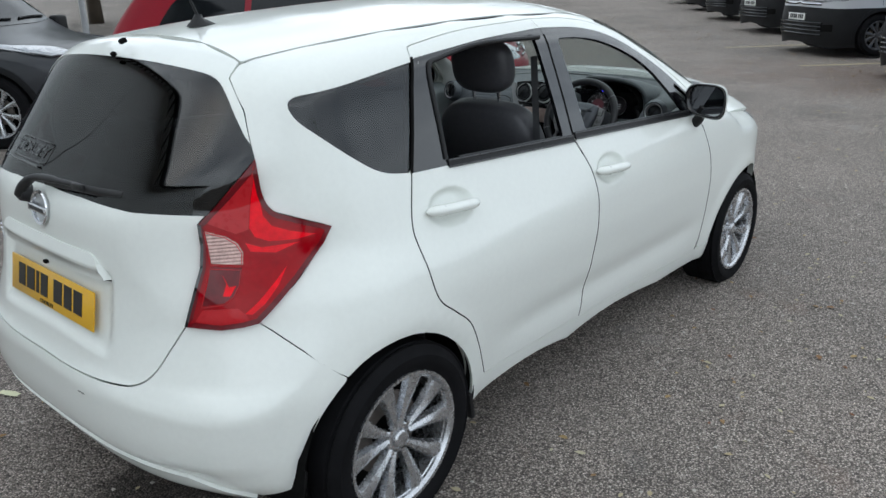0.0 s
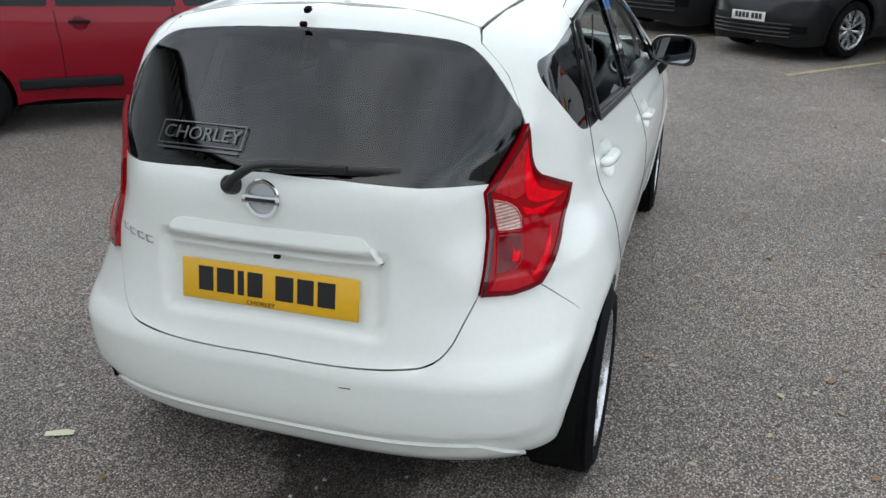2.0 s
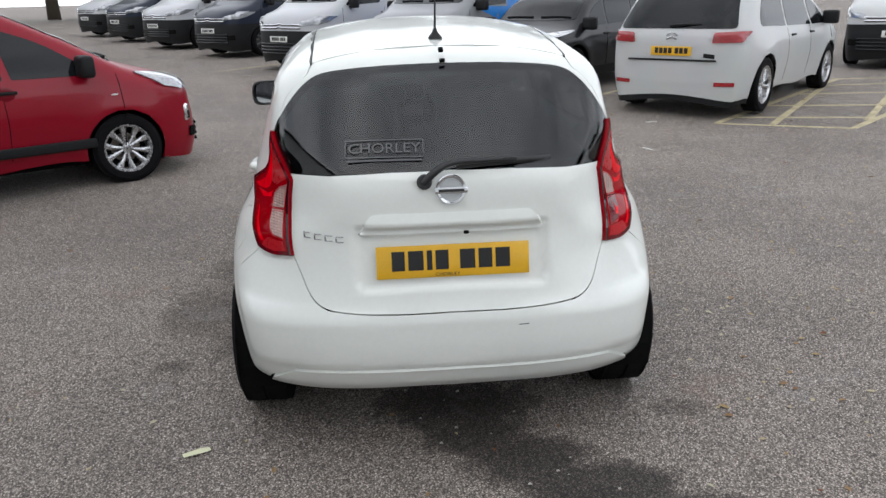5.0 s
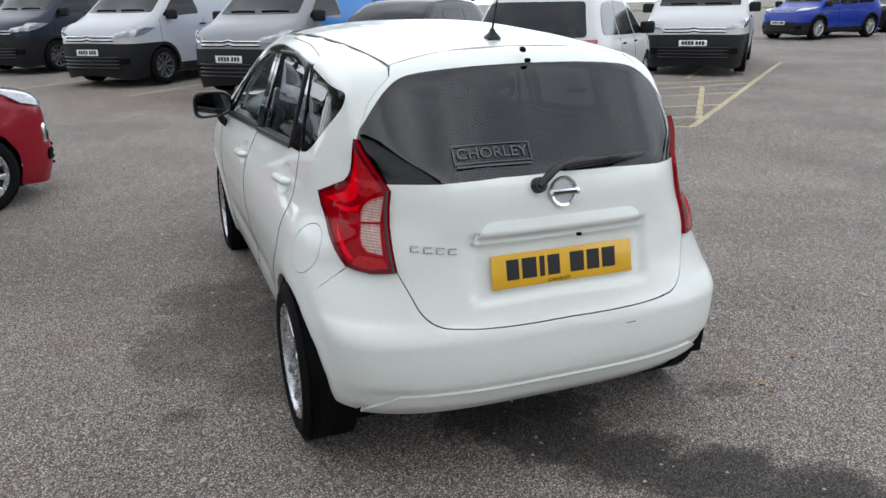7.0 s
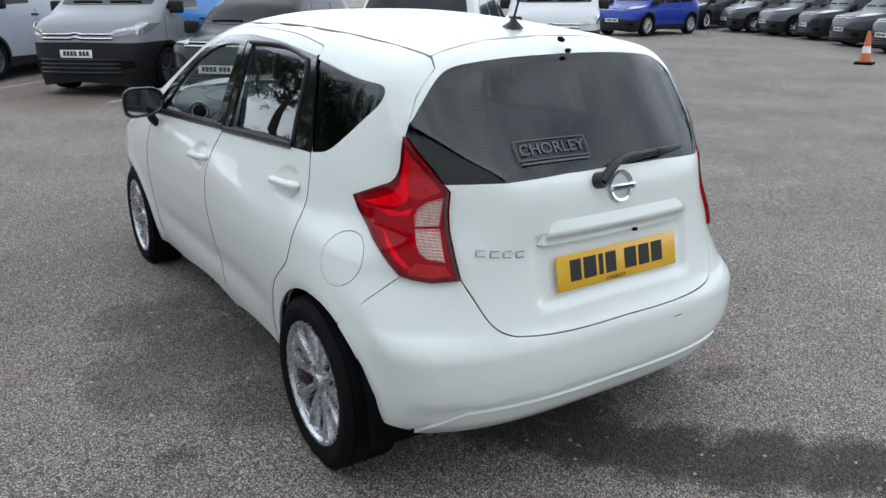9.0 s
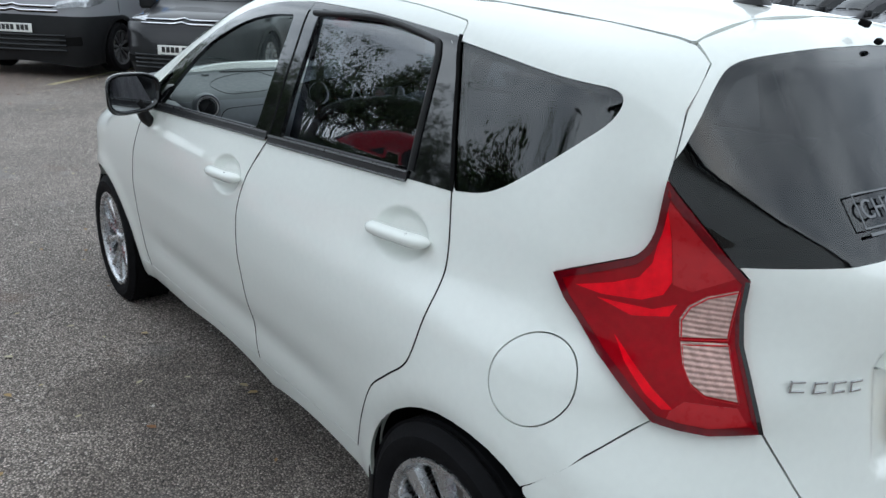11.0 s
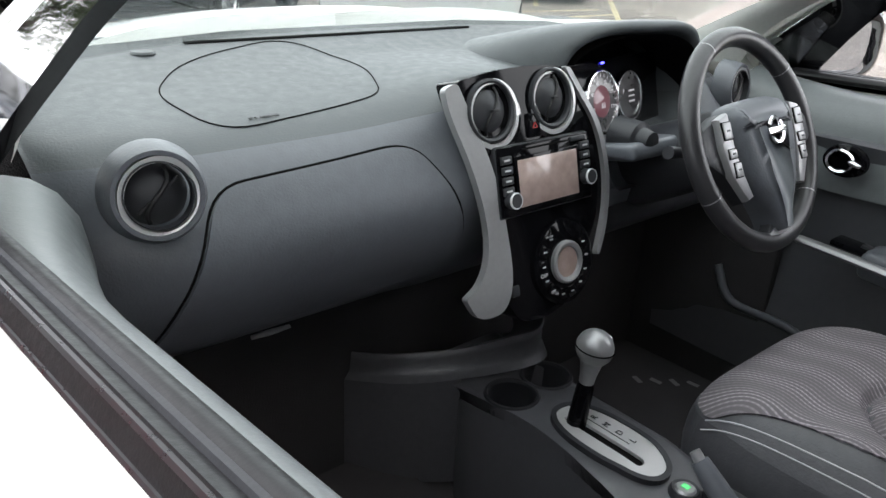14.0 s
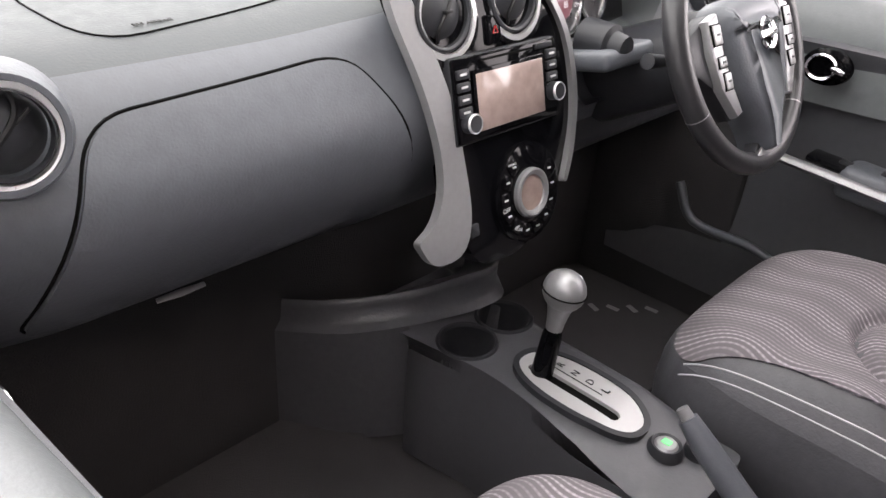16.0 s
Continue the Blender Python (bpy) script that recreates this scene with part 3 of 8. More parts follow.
SHEEN = mat("rubber_lip", (.02, .02, .022), .3, spec=.6, noise=(9, .2, 120))
for mirror in (False, True):
    patch("body_side", ball, outer2, PAINT, car, [side_to_ball(DOORS), side_to_ball(PANE_QUARTER)] + ([side_to_ball(cap_ring)] if mirror else []), 0.028, 0.0015, 0.012, mirror=mirror)
    if mirror:
        patch("fuel_flap", NOTE.side, cap_ring, PAINT, car, (), 0.025, 0.0015, 0.02, mirror=True)
    joint = np.array([(y, z) for y, z in spline2(EDGE_B[:3])])
    joint = np.concatenate([joint - [.005, 0], (joint + [.005, 0])[::-1]])
    patch("pillar_seal", NOTE.side, dense(joint, .03), DARK, car, (), 0.03, 0, 0.003, lift=0.0016, mirror=mirror)
    joint = np.array([(.297, 1.384)] + [(y, z) for y, z in EDGE_REAR[1:4]])
    joint = np.concatenate([joint - [.0055, 0], (joint + [.0055, 0])[::-1]])
    patch("pillar_seal", NOTE.side, dense(joint, .03), DARK, car, (), 0.03, 0, 0.003, lift=0.0018, mirror=mirror)
    cover = np.array([(.300, 1.388)] + EDGE_REAR[1:4])
    cover = np.concatenate([cover - [.012, 0], (cover + [.02, 0])[::-1]])
    patch("pillar_cover", NOTE.side, dense(cover, .03), GLOSS_BLACK, car, (), 0.03, 0, 0.003, lift=-0.004, mirror=mirror)
    patch("quarter_glass", NOTE.side, PANE_QUARTER, PRIVACY, car, (), 0.03, 0.0, 0.004, lift=-0.003, back=True, mirror=mirror)
    for run in (EDGE_REAR[3:], EDGE_B[2:], EDGE_FRONT):
        gap = NOTE.side(np.array([(v.x, v.y) for v in spline([(a, b, 0) for a, b in run], 5)])) - [.0012, 0, 0]
        tube("shut_line", gap * [-1 if mirror else 1, 1, 1], .0027, DARK, car, 6)
    for kind, shape, light, frame_, panes in (("rear_door", REAR_DOOR, LIGHT_REAR, FRAME_REAR, [PANE_REAR]), ("front_door", FRONT_DOOR, LIGHT_FRONT, FRAME_FRONT, [PANE_FRONT, PANE_TRI])):
        cy, cz, ry, rz = SCOOPS[0 if kind == "rear_door" else 1]
        door = patch(kind, NOTE.side, shape, PAINT, car, [light], 0.03, 0.002, 0.03, mirror=mirror, fine=[(cy, cz, 0.12, 0.006)])
        patch("window_frame", NOTE.side, frame_, GLOSS_BLACK, door, panes, 0.03, 0, 0.014, lift=0.001, mirror=mirror)
        if kind == "rear_door" and mirror:
            patch("window_pane", rear_pane_surface, PANE_REAR, SIDE_TINT, door, (), 0.03, 0.0, 0.004, lift=-0.008, back=True, mirror=mirror)
        if kind == "rear_door":
            run = [(.948, 1.40), (.62, 1.401), (.40, 1.372), (.352, 1.352), (.340, 1.28), (.336, 1.18), (.330, 1.085)]
            chan = NOTE.side(np.array([(v.x, v.y) for v in spline([(a, b, 0) for a, b in run], 5)])) + [.002, 0, 0]
            tube("glass_channel", chan * [-1 if mirror else 1, 1, 1], .0085, TRIM_BLACK, door, 8)
        if kind == "front_door":
            patch("corner_pane", NOTE.side, PANE_TRI, PRIVACY, door, (), 0.03, 0.0, 0.004, lift=-0.006, back=True, mirror=mirror)
        # belt seal along the window's foot
        y0, y1 = (.335, 1.000) if kind == "rear_door" else (1.012, 1.97)
        zf = (lambda y: 1.0775 - .0315 * (y - .18) / .82) if kind == "rear_door" else (lambda y: 1.053 - .034 * (y - 1.0) / .95)
        strip = np.array([(y0 + (y1 - y0) * i / 20, zf(y0 + (y1 - y0) * i / 20) + .002) for i in range(21)])
        strip = np.concatenate([strip + [0, .010], strip[::-1] - [0, .013]])
        patch("belt_seal", NOTE.side, strip, TRIM_BLACK, door, (), 0.02, 0, 0.02, lift=0.006, mirror=mirror)
        for dz, dx, rr in ((.009, .006, .0035), (-.010, .0055, .003)):
            lip = NOTE.side(np.array([(y0 + (y1 - y0) * i / 16, zf(y0 + (y1 - y0) * i / 16) + dz) for i in range(17)])) + [dx, 0, 0]
            tube("seal_lip", lip * [-1 if mirror else 1, 1, 1], rr, SHEEN, door, 6)
        # pull handle: a bar standing off the scoop, with its lock end
        mx = -1 if mirror else 1
        px = lambda y, z: float(NOTE.side(np.array([[y, z]]))[0, 0])
        ys = cy + .112 * np.sin(np.linspace(-math.pi / 2, math.pi / 2, 21))
        pts, rad = [], []
        for i, yy in enumerate(ys):
            q = (yy - cy) / .112
            lie = px(cy - .12, cz) + (px(cy + .12, cz) - px(cy - .12, cz)) * (yy - cy + .12) / .24
            pts.append((mx * (lie + .018 - .014 * abs(q) ** 4), yy, cz + .002 - .055 * (yy - cy)))
            rad.append(max(.004, .0215 * math.sqrt(max(0, 1 - abs(q) ** 7))) + (.0015 if -.9 < q < -.5 else 0))
        tube("door_handle", pts, rad, PAINT, door, 12, flat=0.75)
        if kind == "front_door":
            lathe("lock", [(0, .003), (.006, .003), (.007, 0), (.007, -.006)], DARK, door, 12, Matrix.Translation((mx * (px(cy - .12, cz) + .030), cy - .075, cz + .006)) @ pose(0, 0, 0, 0, 0, 180 if mirror else 0))
        boxed("handle_joint", (.020, .0014, .030), pose(mx * (px(cy - .12, cz) + .0225), cy - .056, cz + .005), DARK, door, 0)

# ---- tail lamps ----
lamp_out = [LAMP_TOP, *lamp_edge[1:], *LAMP_LOW, (.655, -.405, .772), (.62, -.446, .768), LAMP_BR, (.575, -.50, .85), (.588, -.482, .93), (.583, -.47, .99), GLASS_LOW, (.592, -.385, 1.11)]
lamp_uv = dense(untailball(np.array(lamp_out, float)), 0.03)


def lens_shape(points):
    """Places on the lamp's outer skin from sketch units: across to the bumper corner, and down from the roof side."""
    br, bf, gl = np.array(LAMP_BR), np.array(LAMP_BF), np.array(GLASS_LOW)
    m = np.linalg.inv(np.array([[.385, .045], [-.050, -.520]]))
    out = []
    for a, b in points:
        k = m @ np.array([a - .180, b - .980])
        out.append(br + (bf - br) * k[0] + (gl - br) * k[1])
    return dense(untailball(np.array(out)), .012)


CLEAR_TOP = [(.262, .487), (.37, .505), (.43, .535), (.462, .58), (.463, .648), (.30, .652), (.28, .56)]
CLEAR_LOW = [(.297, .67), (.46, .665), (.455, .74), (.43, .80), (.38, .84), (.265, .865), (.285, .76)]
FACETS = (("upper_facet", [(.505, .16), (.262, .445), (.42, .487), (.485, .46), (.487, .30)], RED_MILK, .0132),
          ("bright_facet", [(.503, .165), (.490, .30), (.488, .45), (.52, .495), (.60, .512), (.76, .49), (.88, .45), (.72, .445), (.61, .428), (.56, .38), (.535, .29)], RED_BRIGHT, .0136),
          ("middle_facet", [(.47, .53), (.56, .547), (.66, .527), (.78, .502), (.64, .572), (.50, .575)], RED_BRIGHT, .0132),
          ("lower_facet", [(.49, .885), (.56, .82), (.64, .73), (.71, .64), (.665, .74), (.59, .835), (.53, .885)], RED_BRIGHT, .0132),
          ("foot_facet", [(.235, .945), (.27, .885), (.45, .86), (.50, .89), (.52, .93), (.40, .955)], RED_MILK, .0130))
for mirror in (False, True):
    lamp = patch("tail_lamp", tailball, lamp_uv, RED_LENS, car, (), 0.02, 0.002, 0.04, lift=0.012, mirror=mirror, label="glossy red boomerang tail lamp with a clear section")
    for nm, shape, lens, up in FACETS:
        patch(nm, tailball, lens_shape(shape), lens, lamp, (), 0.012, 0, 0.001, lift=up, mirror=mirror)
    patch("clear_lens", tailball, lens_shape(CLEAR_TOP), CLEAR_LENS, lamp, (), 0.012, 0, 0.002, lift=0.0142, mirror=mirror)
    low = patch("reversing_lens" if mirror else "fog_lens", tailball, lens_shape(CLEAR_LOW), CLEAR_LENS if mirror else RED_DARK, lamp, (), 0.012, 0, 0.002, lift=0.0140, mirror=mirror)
    if not mirror:
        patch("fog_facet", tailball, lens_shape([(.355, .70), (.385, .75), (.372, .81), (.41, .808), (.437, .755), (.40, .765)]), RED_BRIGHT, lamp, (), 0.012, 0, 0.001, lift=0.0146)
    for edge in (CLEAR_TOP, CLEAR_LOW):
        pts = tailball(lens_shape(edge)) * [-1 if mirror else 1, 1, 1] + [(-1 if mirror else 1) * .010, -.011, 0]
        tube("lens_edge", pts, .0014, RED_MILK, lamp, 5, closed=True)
    inner = [GLASS_LOW, (.583, -.47, .99), (.588, -.482, .93), (.575, -.50, .85), LAMP_BR]
    strip = proj(inner + [(x + .005, y + .006, z) for x, y, z in inner[::-1]])
    patch("inner_edge", tailball, dense(untailball(np.array(strip)), .02), GLOSS_BLACK, lamp, (), 0.02, 0, 0.001, lift=0.0150, mirror=mirror)
    patch("lamp_border", tailball, shrink(lamp_uv, 0.001), RED_DARK, lamp, [shrink(lamp_uv, 0.017)], 0.02, 0, 0.001, lift=0.0146, mirror=mirror)

# ---- tailgate ----
LOW_RUN = [tuple(v) for v in spline([LAMP_BR, (.525, -.545, .715), (.487, -.57, .655), (.44, -.595, .622), (.36, -.62, .611), (.15, -.64, .604), (0, -.65, .603)], 4)]
gate_half = [(0, -.16, 1.45), (.25, -.168, 1.445), (.44, -.20, 1.42), ROOF_SEAM, HATCH_TOP, (.545, -.262, 1.29), LAMP_TOP, (.592, -.385, 1.11), GLASS_LOW, (.583, -.47, .99), (.588, -.482, .93), (.575, -.50, .85), *LOW_RUN[:-1]]
gate3 = gate_half + [(0, -.65, .603)] + [(-x, y, z) for x, y, z in gate_half[:0:-1]]
gate_uv = dense(untailball(np.array(gate3, float)), 0.025)
gl_half = [(v.x, v.y) for v in spline([(0, 1.398, 0), (.2, 1.394, 0), (.36, 1.382, 0), (.44, 1.366, 0), (.492, 1.332, 0), (.533, 1.288, 0), (.572, 1.235, 0), (.599, 1.185, 0), (.582, 1.11, 0), (.558, 1.050, 0)], 3)] + [(.40, 1.062), (.2, 1.072)]
gl_xz = gl_half + [(0, 1.075)] + [(-x, z) for x, z in gl_half[:0:-1]]
gl_uv = dense(untailball(NOTE.rear(np.array(gl_xz))), 0.025)
gate = patch("tailgate", tailball, gate_uv, PAINT, car, [gl_uv], 0.022, 0.0025, 0.03, label="white tailgate with dark privacy glass")
patch("rear_window", tailball, shrink(gl_uv, -0.004), PRIVACY, gate, (), 0.025, 0, 0.004, lift=-0.001, back=True, label="dark tinted rear window")
side_black = shrink(gl_uv, 0.035)
patch("window_border", tailball, gl_uv, GLOSS_BLACK, gate, [side_black], 0.025, 0, 0.002, lift=-0.007)
# grip moulding above the plate
grip = rounded([(-.312, .868, .008), (-.275, .937, .03), (.275, .937, .03), (.312, .868, .008)], step=.03)


def grip_surface(uv):
    p = NOTE.rear(uv)
    k = np.clip((.940 - uv[:, 1]) / .07, 0, 1)
    return p + np.stack([0 * k, -.003 - .020 * k, 0 * k], 1)


patch("grip_moulding", grip_surface, grip, PAINT, gate, (), 0.02, 0, 0.035)
boxed("lock_button", (.018, .012, .010), pose(.045, -.612, .872), DARK, gate, .003)


def plate(parent, m, w, h, face, bars, small=True):
    """A number plate: a thin panel with its characters as plain bars."""
    p = boxed("number_plate", (w, .004, h), m, face, parent, .0015)
    x = -w * .40
    for k, bw in enumerate(bars):
        if bw > 0:
            boxed("bar", (bw * w, .0015, h * .60), m @ pose(x + bw * w / 2, -.0026, .004), PLATE_K, p, 0)
        x += abs(bw) * w + w * .022
    return p


plate_tilt = math.degrees(math.atan2(.020, .106))
pm = pose(0, -.597, .77, -plate_tilt, 0, 0)
note_plate = plate(gate, pm, .52, .111, PLATE_Y, (.085, .10, .035, .085, -.03, .10, .09, .095))


def letters(name, text, size, m, material, parent, depth=.0006, stretch=1.0):
    cu = bpy.data.curves.new(name, "FONT")
    cu.body, cu.size, cu.extrude, cu.align_x, cu.align_y = text, size, depth, "CENTER", "CENTER"
    cu.resolution_u = 3
    tmp = bpy.data.objects.new("tmp", cu)
    scene.collection.objects.link(tmp)
    me = bpy.data.meshes.new_from_object(tmp.evaluated_get(bpy.context.evaluated_depsgraph_get()))
    bpy.data.objects.remove(tmp)
    bpy.data.curves.remove(cu)
    me.transform(m @ Matrix.Diagonal((stretch, 1, 1, 1)))
    me.materials.clear()
    me.materials.append(material)
    ob = new(name, me)
    ob.parent = parent
    return ob


letters("dealer_lettering", "CHORLEY", .016, pm @ pose(-.02, -.003, -.046, 90), PLATE_K, note_plate, stretch=1.2)
STICKER = mat("grey_sticker", (.066, .070, .076), .06, spec=.75, noise=(20, .1, 100))
gn = NOTE.rear(np.array([(-.215, 1.142), (-.215, 1.152), (-.205, 1.142)]))
gtilt = math.degrees(math.atan2(gn[1, 1] - gn[0, 1], .01))
gyaw = math.degrees(math.atan2(gn[2, 1] - gn[0, 1], .01))
sticker_m = pose(gn[0, 0], gn[0, 1] - .004, gn[0, 2], 90 - gtilt, 0, gyaw)
letters("window_sticker", "CHORLEY", .052, sticker_m, STICKER, gate, .0003, 1.05)
for dx, dz, w_, h_ in ((0, .032, .26, .003), (0, -.032, .26, .003), (-.13, 0, .003, .066), (.13, 0, .003, .066), (0, -.044, .25, .006)):
    boxed("sticker_border", (w_, h_, .0006), sticker_m @ pose(dx, dz, 0), STICKER, gate, 0)
# round badge: ring with a bar
bz = TAIL(1.005)
bm_ = pose(0, float(bz) - .004, 1.012, 0, 0, -90)
lathe("badge_ring", [(.047, -.004), (.050, -.010), (.0475, -.014), (.040, -.012), (.038, -.006)], CHROME, gate, 48, pose(0, float(bz) + .004, 1.012, -8, 0, 0) @ pose(0, 0, 0, 0, 0, 90))
lathe("badge_disc", [(.0001, -.006), (.039, -.006)], mat("badge_grey", (.5, .52, .53), .3, metal=.6), gate, 32, pose(0, float(bz) + .004, 1.012, -8, 0, 0) @ pose(0, 0, 0, 0, 0, 90))
boxed("badge_bar", (.108, .008, .021), pose(0, float(bz) - .011, 1.012, -8), CHROME, gate, .002)
boxed("badge_mark", (.085, .002, .009), pose(0, float(bz) - .0155, 1.012, -8), PLATE_K, gate, 0)
# model mark: four chrome strokes groups, drawn plain
for k in range(4):
    qx = -.49 + k * .037
    p = NOTE.rear(np.array([(qx, .855), (qx + .01, .855)]))
    yaw = math.degrees(math.atan2(p[1, 1] - p[0, 1], .01))
    mm = pose(p[0, 0], p[0, 1] - .003, .857 - .012 * k / 4 + .003, 0, 0, yaw)
    mk = bmesh.new()
    box(mk, (.028, .004, .004), mm @ pose(0, 0, .009), .001)
    box(mk, (.028, .004, .004), mm @ pose(0, 0, -.009), .001)
    box(mk, (.005, .004, .022), mm @ pose(-.012, 0, 0), .001)
    part("model_mark", mk, CHROME, gate)
# washer jet and stop-lamp clip
boxed("washer_jet", (.018, .022, .014), pose(0, -.272, 1.442, 20), DARK, gate, .004)
boxed("jet_clip", (.02, .012, .012), pose(.002, -.306, 1.408, 35), DARK, gate, .003)
# rear wiper
WIPE = mat("wiper_black", (.012, .012, .013), .45, noise=(20, .3, 120))
wiper = new("wiper")
wiper.parent = gate
lathe("wiper_pivot", [(.0001, -.034), (.02, -.034), (.025, -.026), (.026, 0)], WIPE, wiper, 20, pose(-.088, -.566, 1.036, -18, 0, 0) @ pose(0, 0, 0, 0, 0, 90))
tube("wiper_arm", spline([(-.092, -.594, 1.040), (-.06, -.592, 1.07), (-.02, -.582, 1.094), (.03, -.573, 1.102), (.10, -.565, 1.103), (.2, -.55, 1.101)], 4), [.017] * 8 + [.014] * 8 + [.010] * 5, WIPE, wiper, 10, flat=.75)
tube("wiper_blade", spline([(.02, -.562, 1.088), (.12, -.555, 1.092), (.24, -.54, 1.094), (.345, -.508, 1.090)], 5), .008, WIPE, wiper, 8, flat=1.5)
boxed("blade_holder", (.05, .014, .018), pose(.2, -.557, 1.101, 0, 0, 4), WIPE, wiper, .004)

# ---- rear bumper ----
CREASE = [(x, float(note_tail(np.array([x]), np.array([.390]))[0]), .390 - .02 * (x / .6) ** 4) for x in np.linspace(0, .57, 14)]
bump_half = [*CREASE, (.625, -.43, .345), (.66, -.40, .297), (.74, -.37, .30), *arc3(0, ARCH + .002, 181, 124, 10, .79), BUMP_SEAM[0], BUMP_SEAM[1], LAMP_BF, (.655, -.405, .772), (.62, -.446, .768), *LOW_RUN[:-1]]
bump3 = bump_half + [(0, -.65, .603)] + [(-x, y, z) for x, y, z in bump_half[:0:-1]]
bump_uv = dense(untailball(np.array(bump3, float)), 0.025)
val_half = [(0, -.555, .285), (.3, -.545, .285), (.52, -.47, .29), (.648, -.405, .30), (.615, -.435, .348), *CREASE[:0:-1]]
val3 = val_half + [CREASE[0]] + [(-x, y, z) for x, y, z in val_half[:0:-1]]
bumper = patch("rear_bumper", tailball, bump_uv, PAINT, car, (), 0.022, 0.0015, 0.04, label="white rear bumper with a small scratch")
patch("valance", tailball, dense(untailball(np.array(val3, float)), .02), PAINT, bumper, (), .018, .001, .03, lift=.009)
boxed("scratch", (.035, .001, .0025), pose(.235, float(note_tail(np.array([.235]), np.array([.545]))[0]) - .0006, .548, 0, -3, 0), TRIM_BLACK, bumper, 0)

# ---- roof, windscreen, bonnet, front ----
ys = np.linspace(1.45, -.19, 12)
rx = np.array([.462 + .058 * min(1, (y + .205) / 1.2) - .003 for y in ys])
roof_out = np.concatenate([np.stack([rx, ys], 1), np.stack([np.linspace(.45, -.45, 12), -.155 - .042 * (np.linspace(.45, -.45, 12) / .45) ** 2], 1), np.stack([-rx[::-1], ys[::-1]], 1), np.stack([np.linspace(-.48, .48, 9), 1.55 - .10 * (np.linspace(-.48, .48, 9) / .5) ** 2], 1)])
roof = patch("roof_panel", NOTE.top, dense(roof_out, .03), PAINT, car, (), 0.035, 0.003, 0.03, eye=(0, .7, 0))
for sx in (-1, 1):
    line = NOTE.top(np.array([(sx * (.462 + .058 * min(1, (y + .205) / 1.2)), y) for y in np.linspace(-.19, 1.45, 14)]))
    tube("roof_seam", line - [0, 0, .0045], .0036, TRIM_BLACK, car, 6)
screen_top = [(x, 1.555 - .10 * (x / .5) ** 2) for x in np.linspace(.50, -.50, 11)]
screen_out = np.array(screen_top + [(-.60, 1.66), (-.66, 1.9), (-.72, 2.16), (-.5, 2.36), (0, 2.46), (.5, 2.36), (.72, 2.16), (.66, 1.9), (.60, 1.66)])
patch("windscreen", NOTE.top, dense(screen_out, .04), SCREEN, car, (), 0.05, 0.002, 0.004, back=True, eye=(0, 1.2, .6))
hood_half = [(0, 2.475), (.5, 2.375), (.70, 2.22), (.74, 2.5), (.70, 2.9), (.60, 3.15), (.4, 3.27), (.2, 3.31)]
hood_out = np.array(hood_half + [(0, 3.32)] + [(-x, y) for x, y in hood_half[:0:-1]])


def hood_surface(uv):
    """The bonnet: crowned above the wings."""
    x, y = uv[:, 0], uv[:, 1]
    rise = .085 * np.clip(1 - (x / .745) ** 4, 0, 1) * np.clip((3.32 - y) / .45, 0, 1) * np.clip((y - 2.2) / .4, .4, 1)
    return NOTE.top(uv) + np.stack([0 * x, 0 * x, rise], 1)


patch("bonnet", hood_surface, dense(hood_out, .05), PAINT, car, (), 0.05, 0.004, 0.06, lift=.004, eye=(0, 2.6, 0))
patch("scuttle", NOTE.top, dense(np.array([(0, 2.462), (.5, 2.362), (.72, 2.17), (.735, 2.3), (.5, 2.376), (0, 2.476), (-.5, 2.376), (-.735, 2.3), (-.72, 2.17), (-.5, 2.362)]), .05), TRIM_BLACK, car, (), 0.05, 0, 0.02, lift=-.004, eye=(0, 2.4, 0))
noseball, unnose = NOTE.ball((0, 2.5, 0.6), 1.0)
for mirror in (False, True):
    wing3 = [(.80, 2.14, .315), *front_edge[1:], (.80, 2.03, .99), (.79, 2.16, 1.03), (.76, 2.4, 1.0), (.75, 2.6, .985), (.72, 2.9, .93), (.62, 3.15, .86), (.72, 3.2, .72), (.76, 3.02, .62), *arc3(2.6, ARCH, 40, 176, 16)]
    wing = patch("front_wing", noseball, dense(unnose(np.array(wing3, float)), .04), PAINT, car, (), .04, .002, .03, eye=(0, 2.5, .6), mirror=mirror)
    lamp3 = [(.62, 3.15, .86), (.72, 2.92, .925), (.745, 2.97, .85), (.72, 3.2, .73), (.6, 3.3, .72)]
    patch("headlamp", noseball, dense(unnose(np.array(lamp3, float)), .04), mat("headlamp_lens", (.5, .52, .55), .1, coat=1, metal=.5), car, (), .04, .002, .03, lift=.006, eye=(0, 2.5, .6), mirror=mirror)
fb_half = [(0, 3.4, .22), (.4, 3.33, .22), (.66, 3.1, .23), (.74, 2.96, .25), *arc3(2.6, ARCH, -5, 40, 6), (.76, 3.02, .62), (.72, 3.2, .72), (.6, 3.3, .72), (.62, 3.15, .84), (.4, 3.28, .83), (.2, 3.32, .82)]
fb3 = fb_half + [(0, 3.33, .82)] + [(-x, y, z) for x, y, z in fb_half[:0:-1]]
patch("front_bumper", noseball, dense(unnose(np.array(fb3, float)), .05), PAINT, car, (), .05, .002, .03, eye=(0, 2.5, .6))

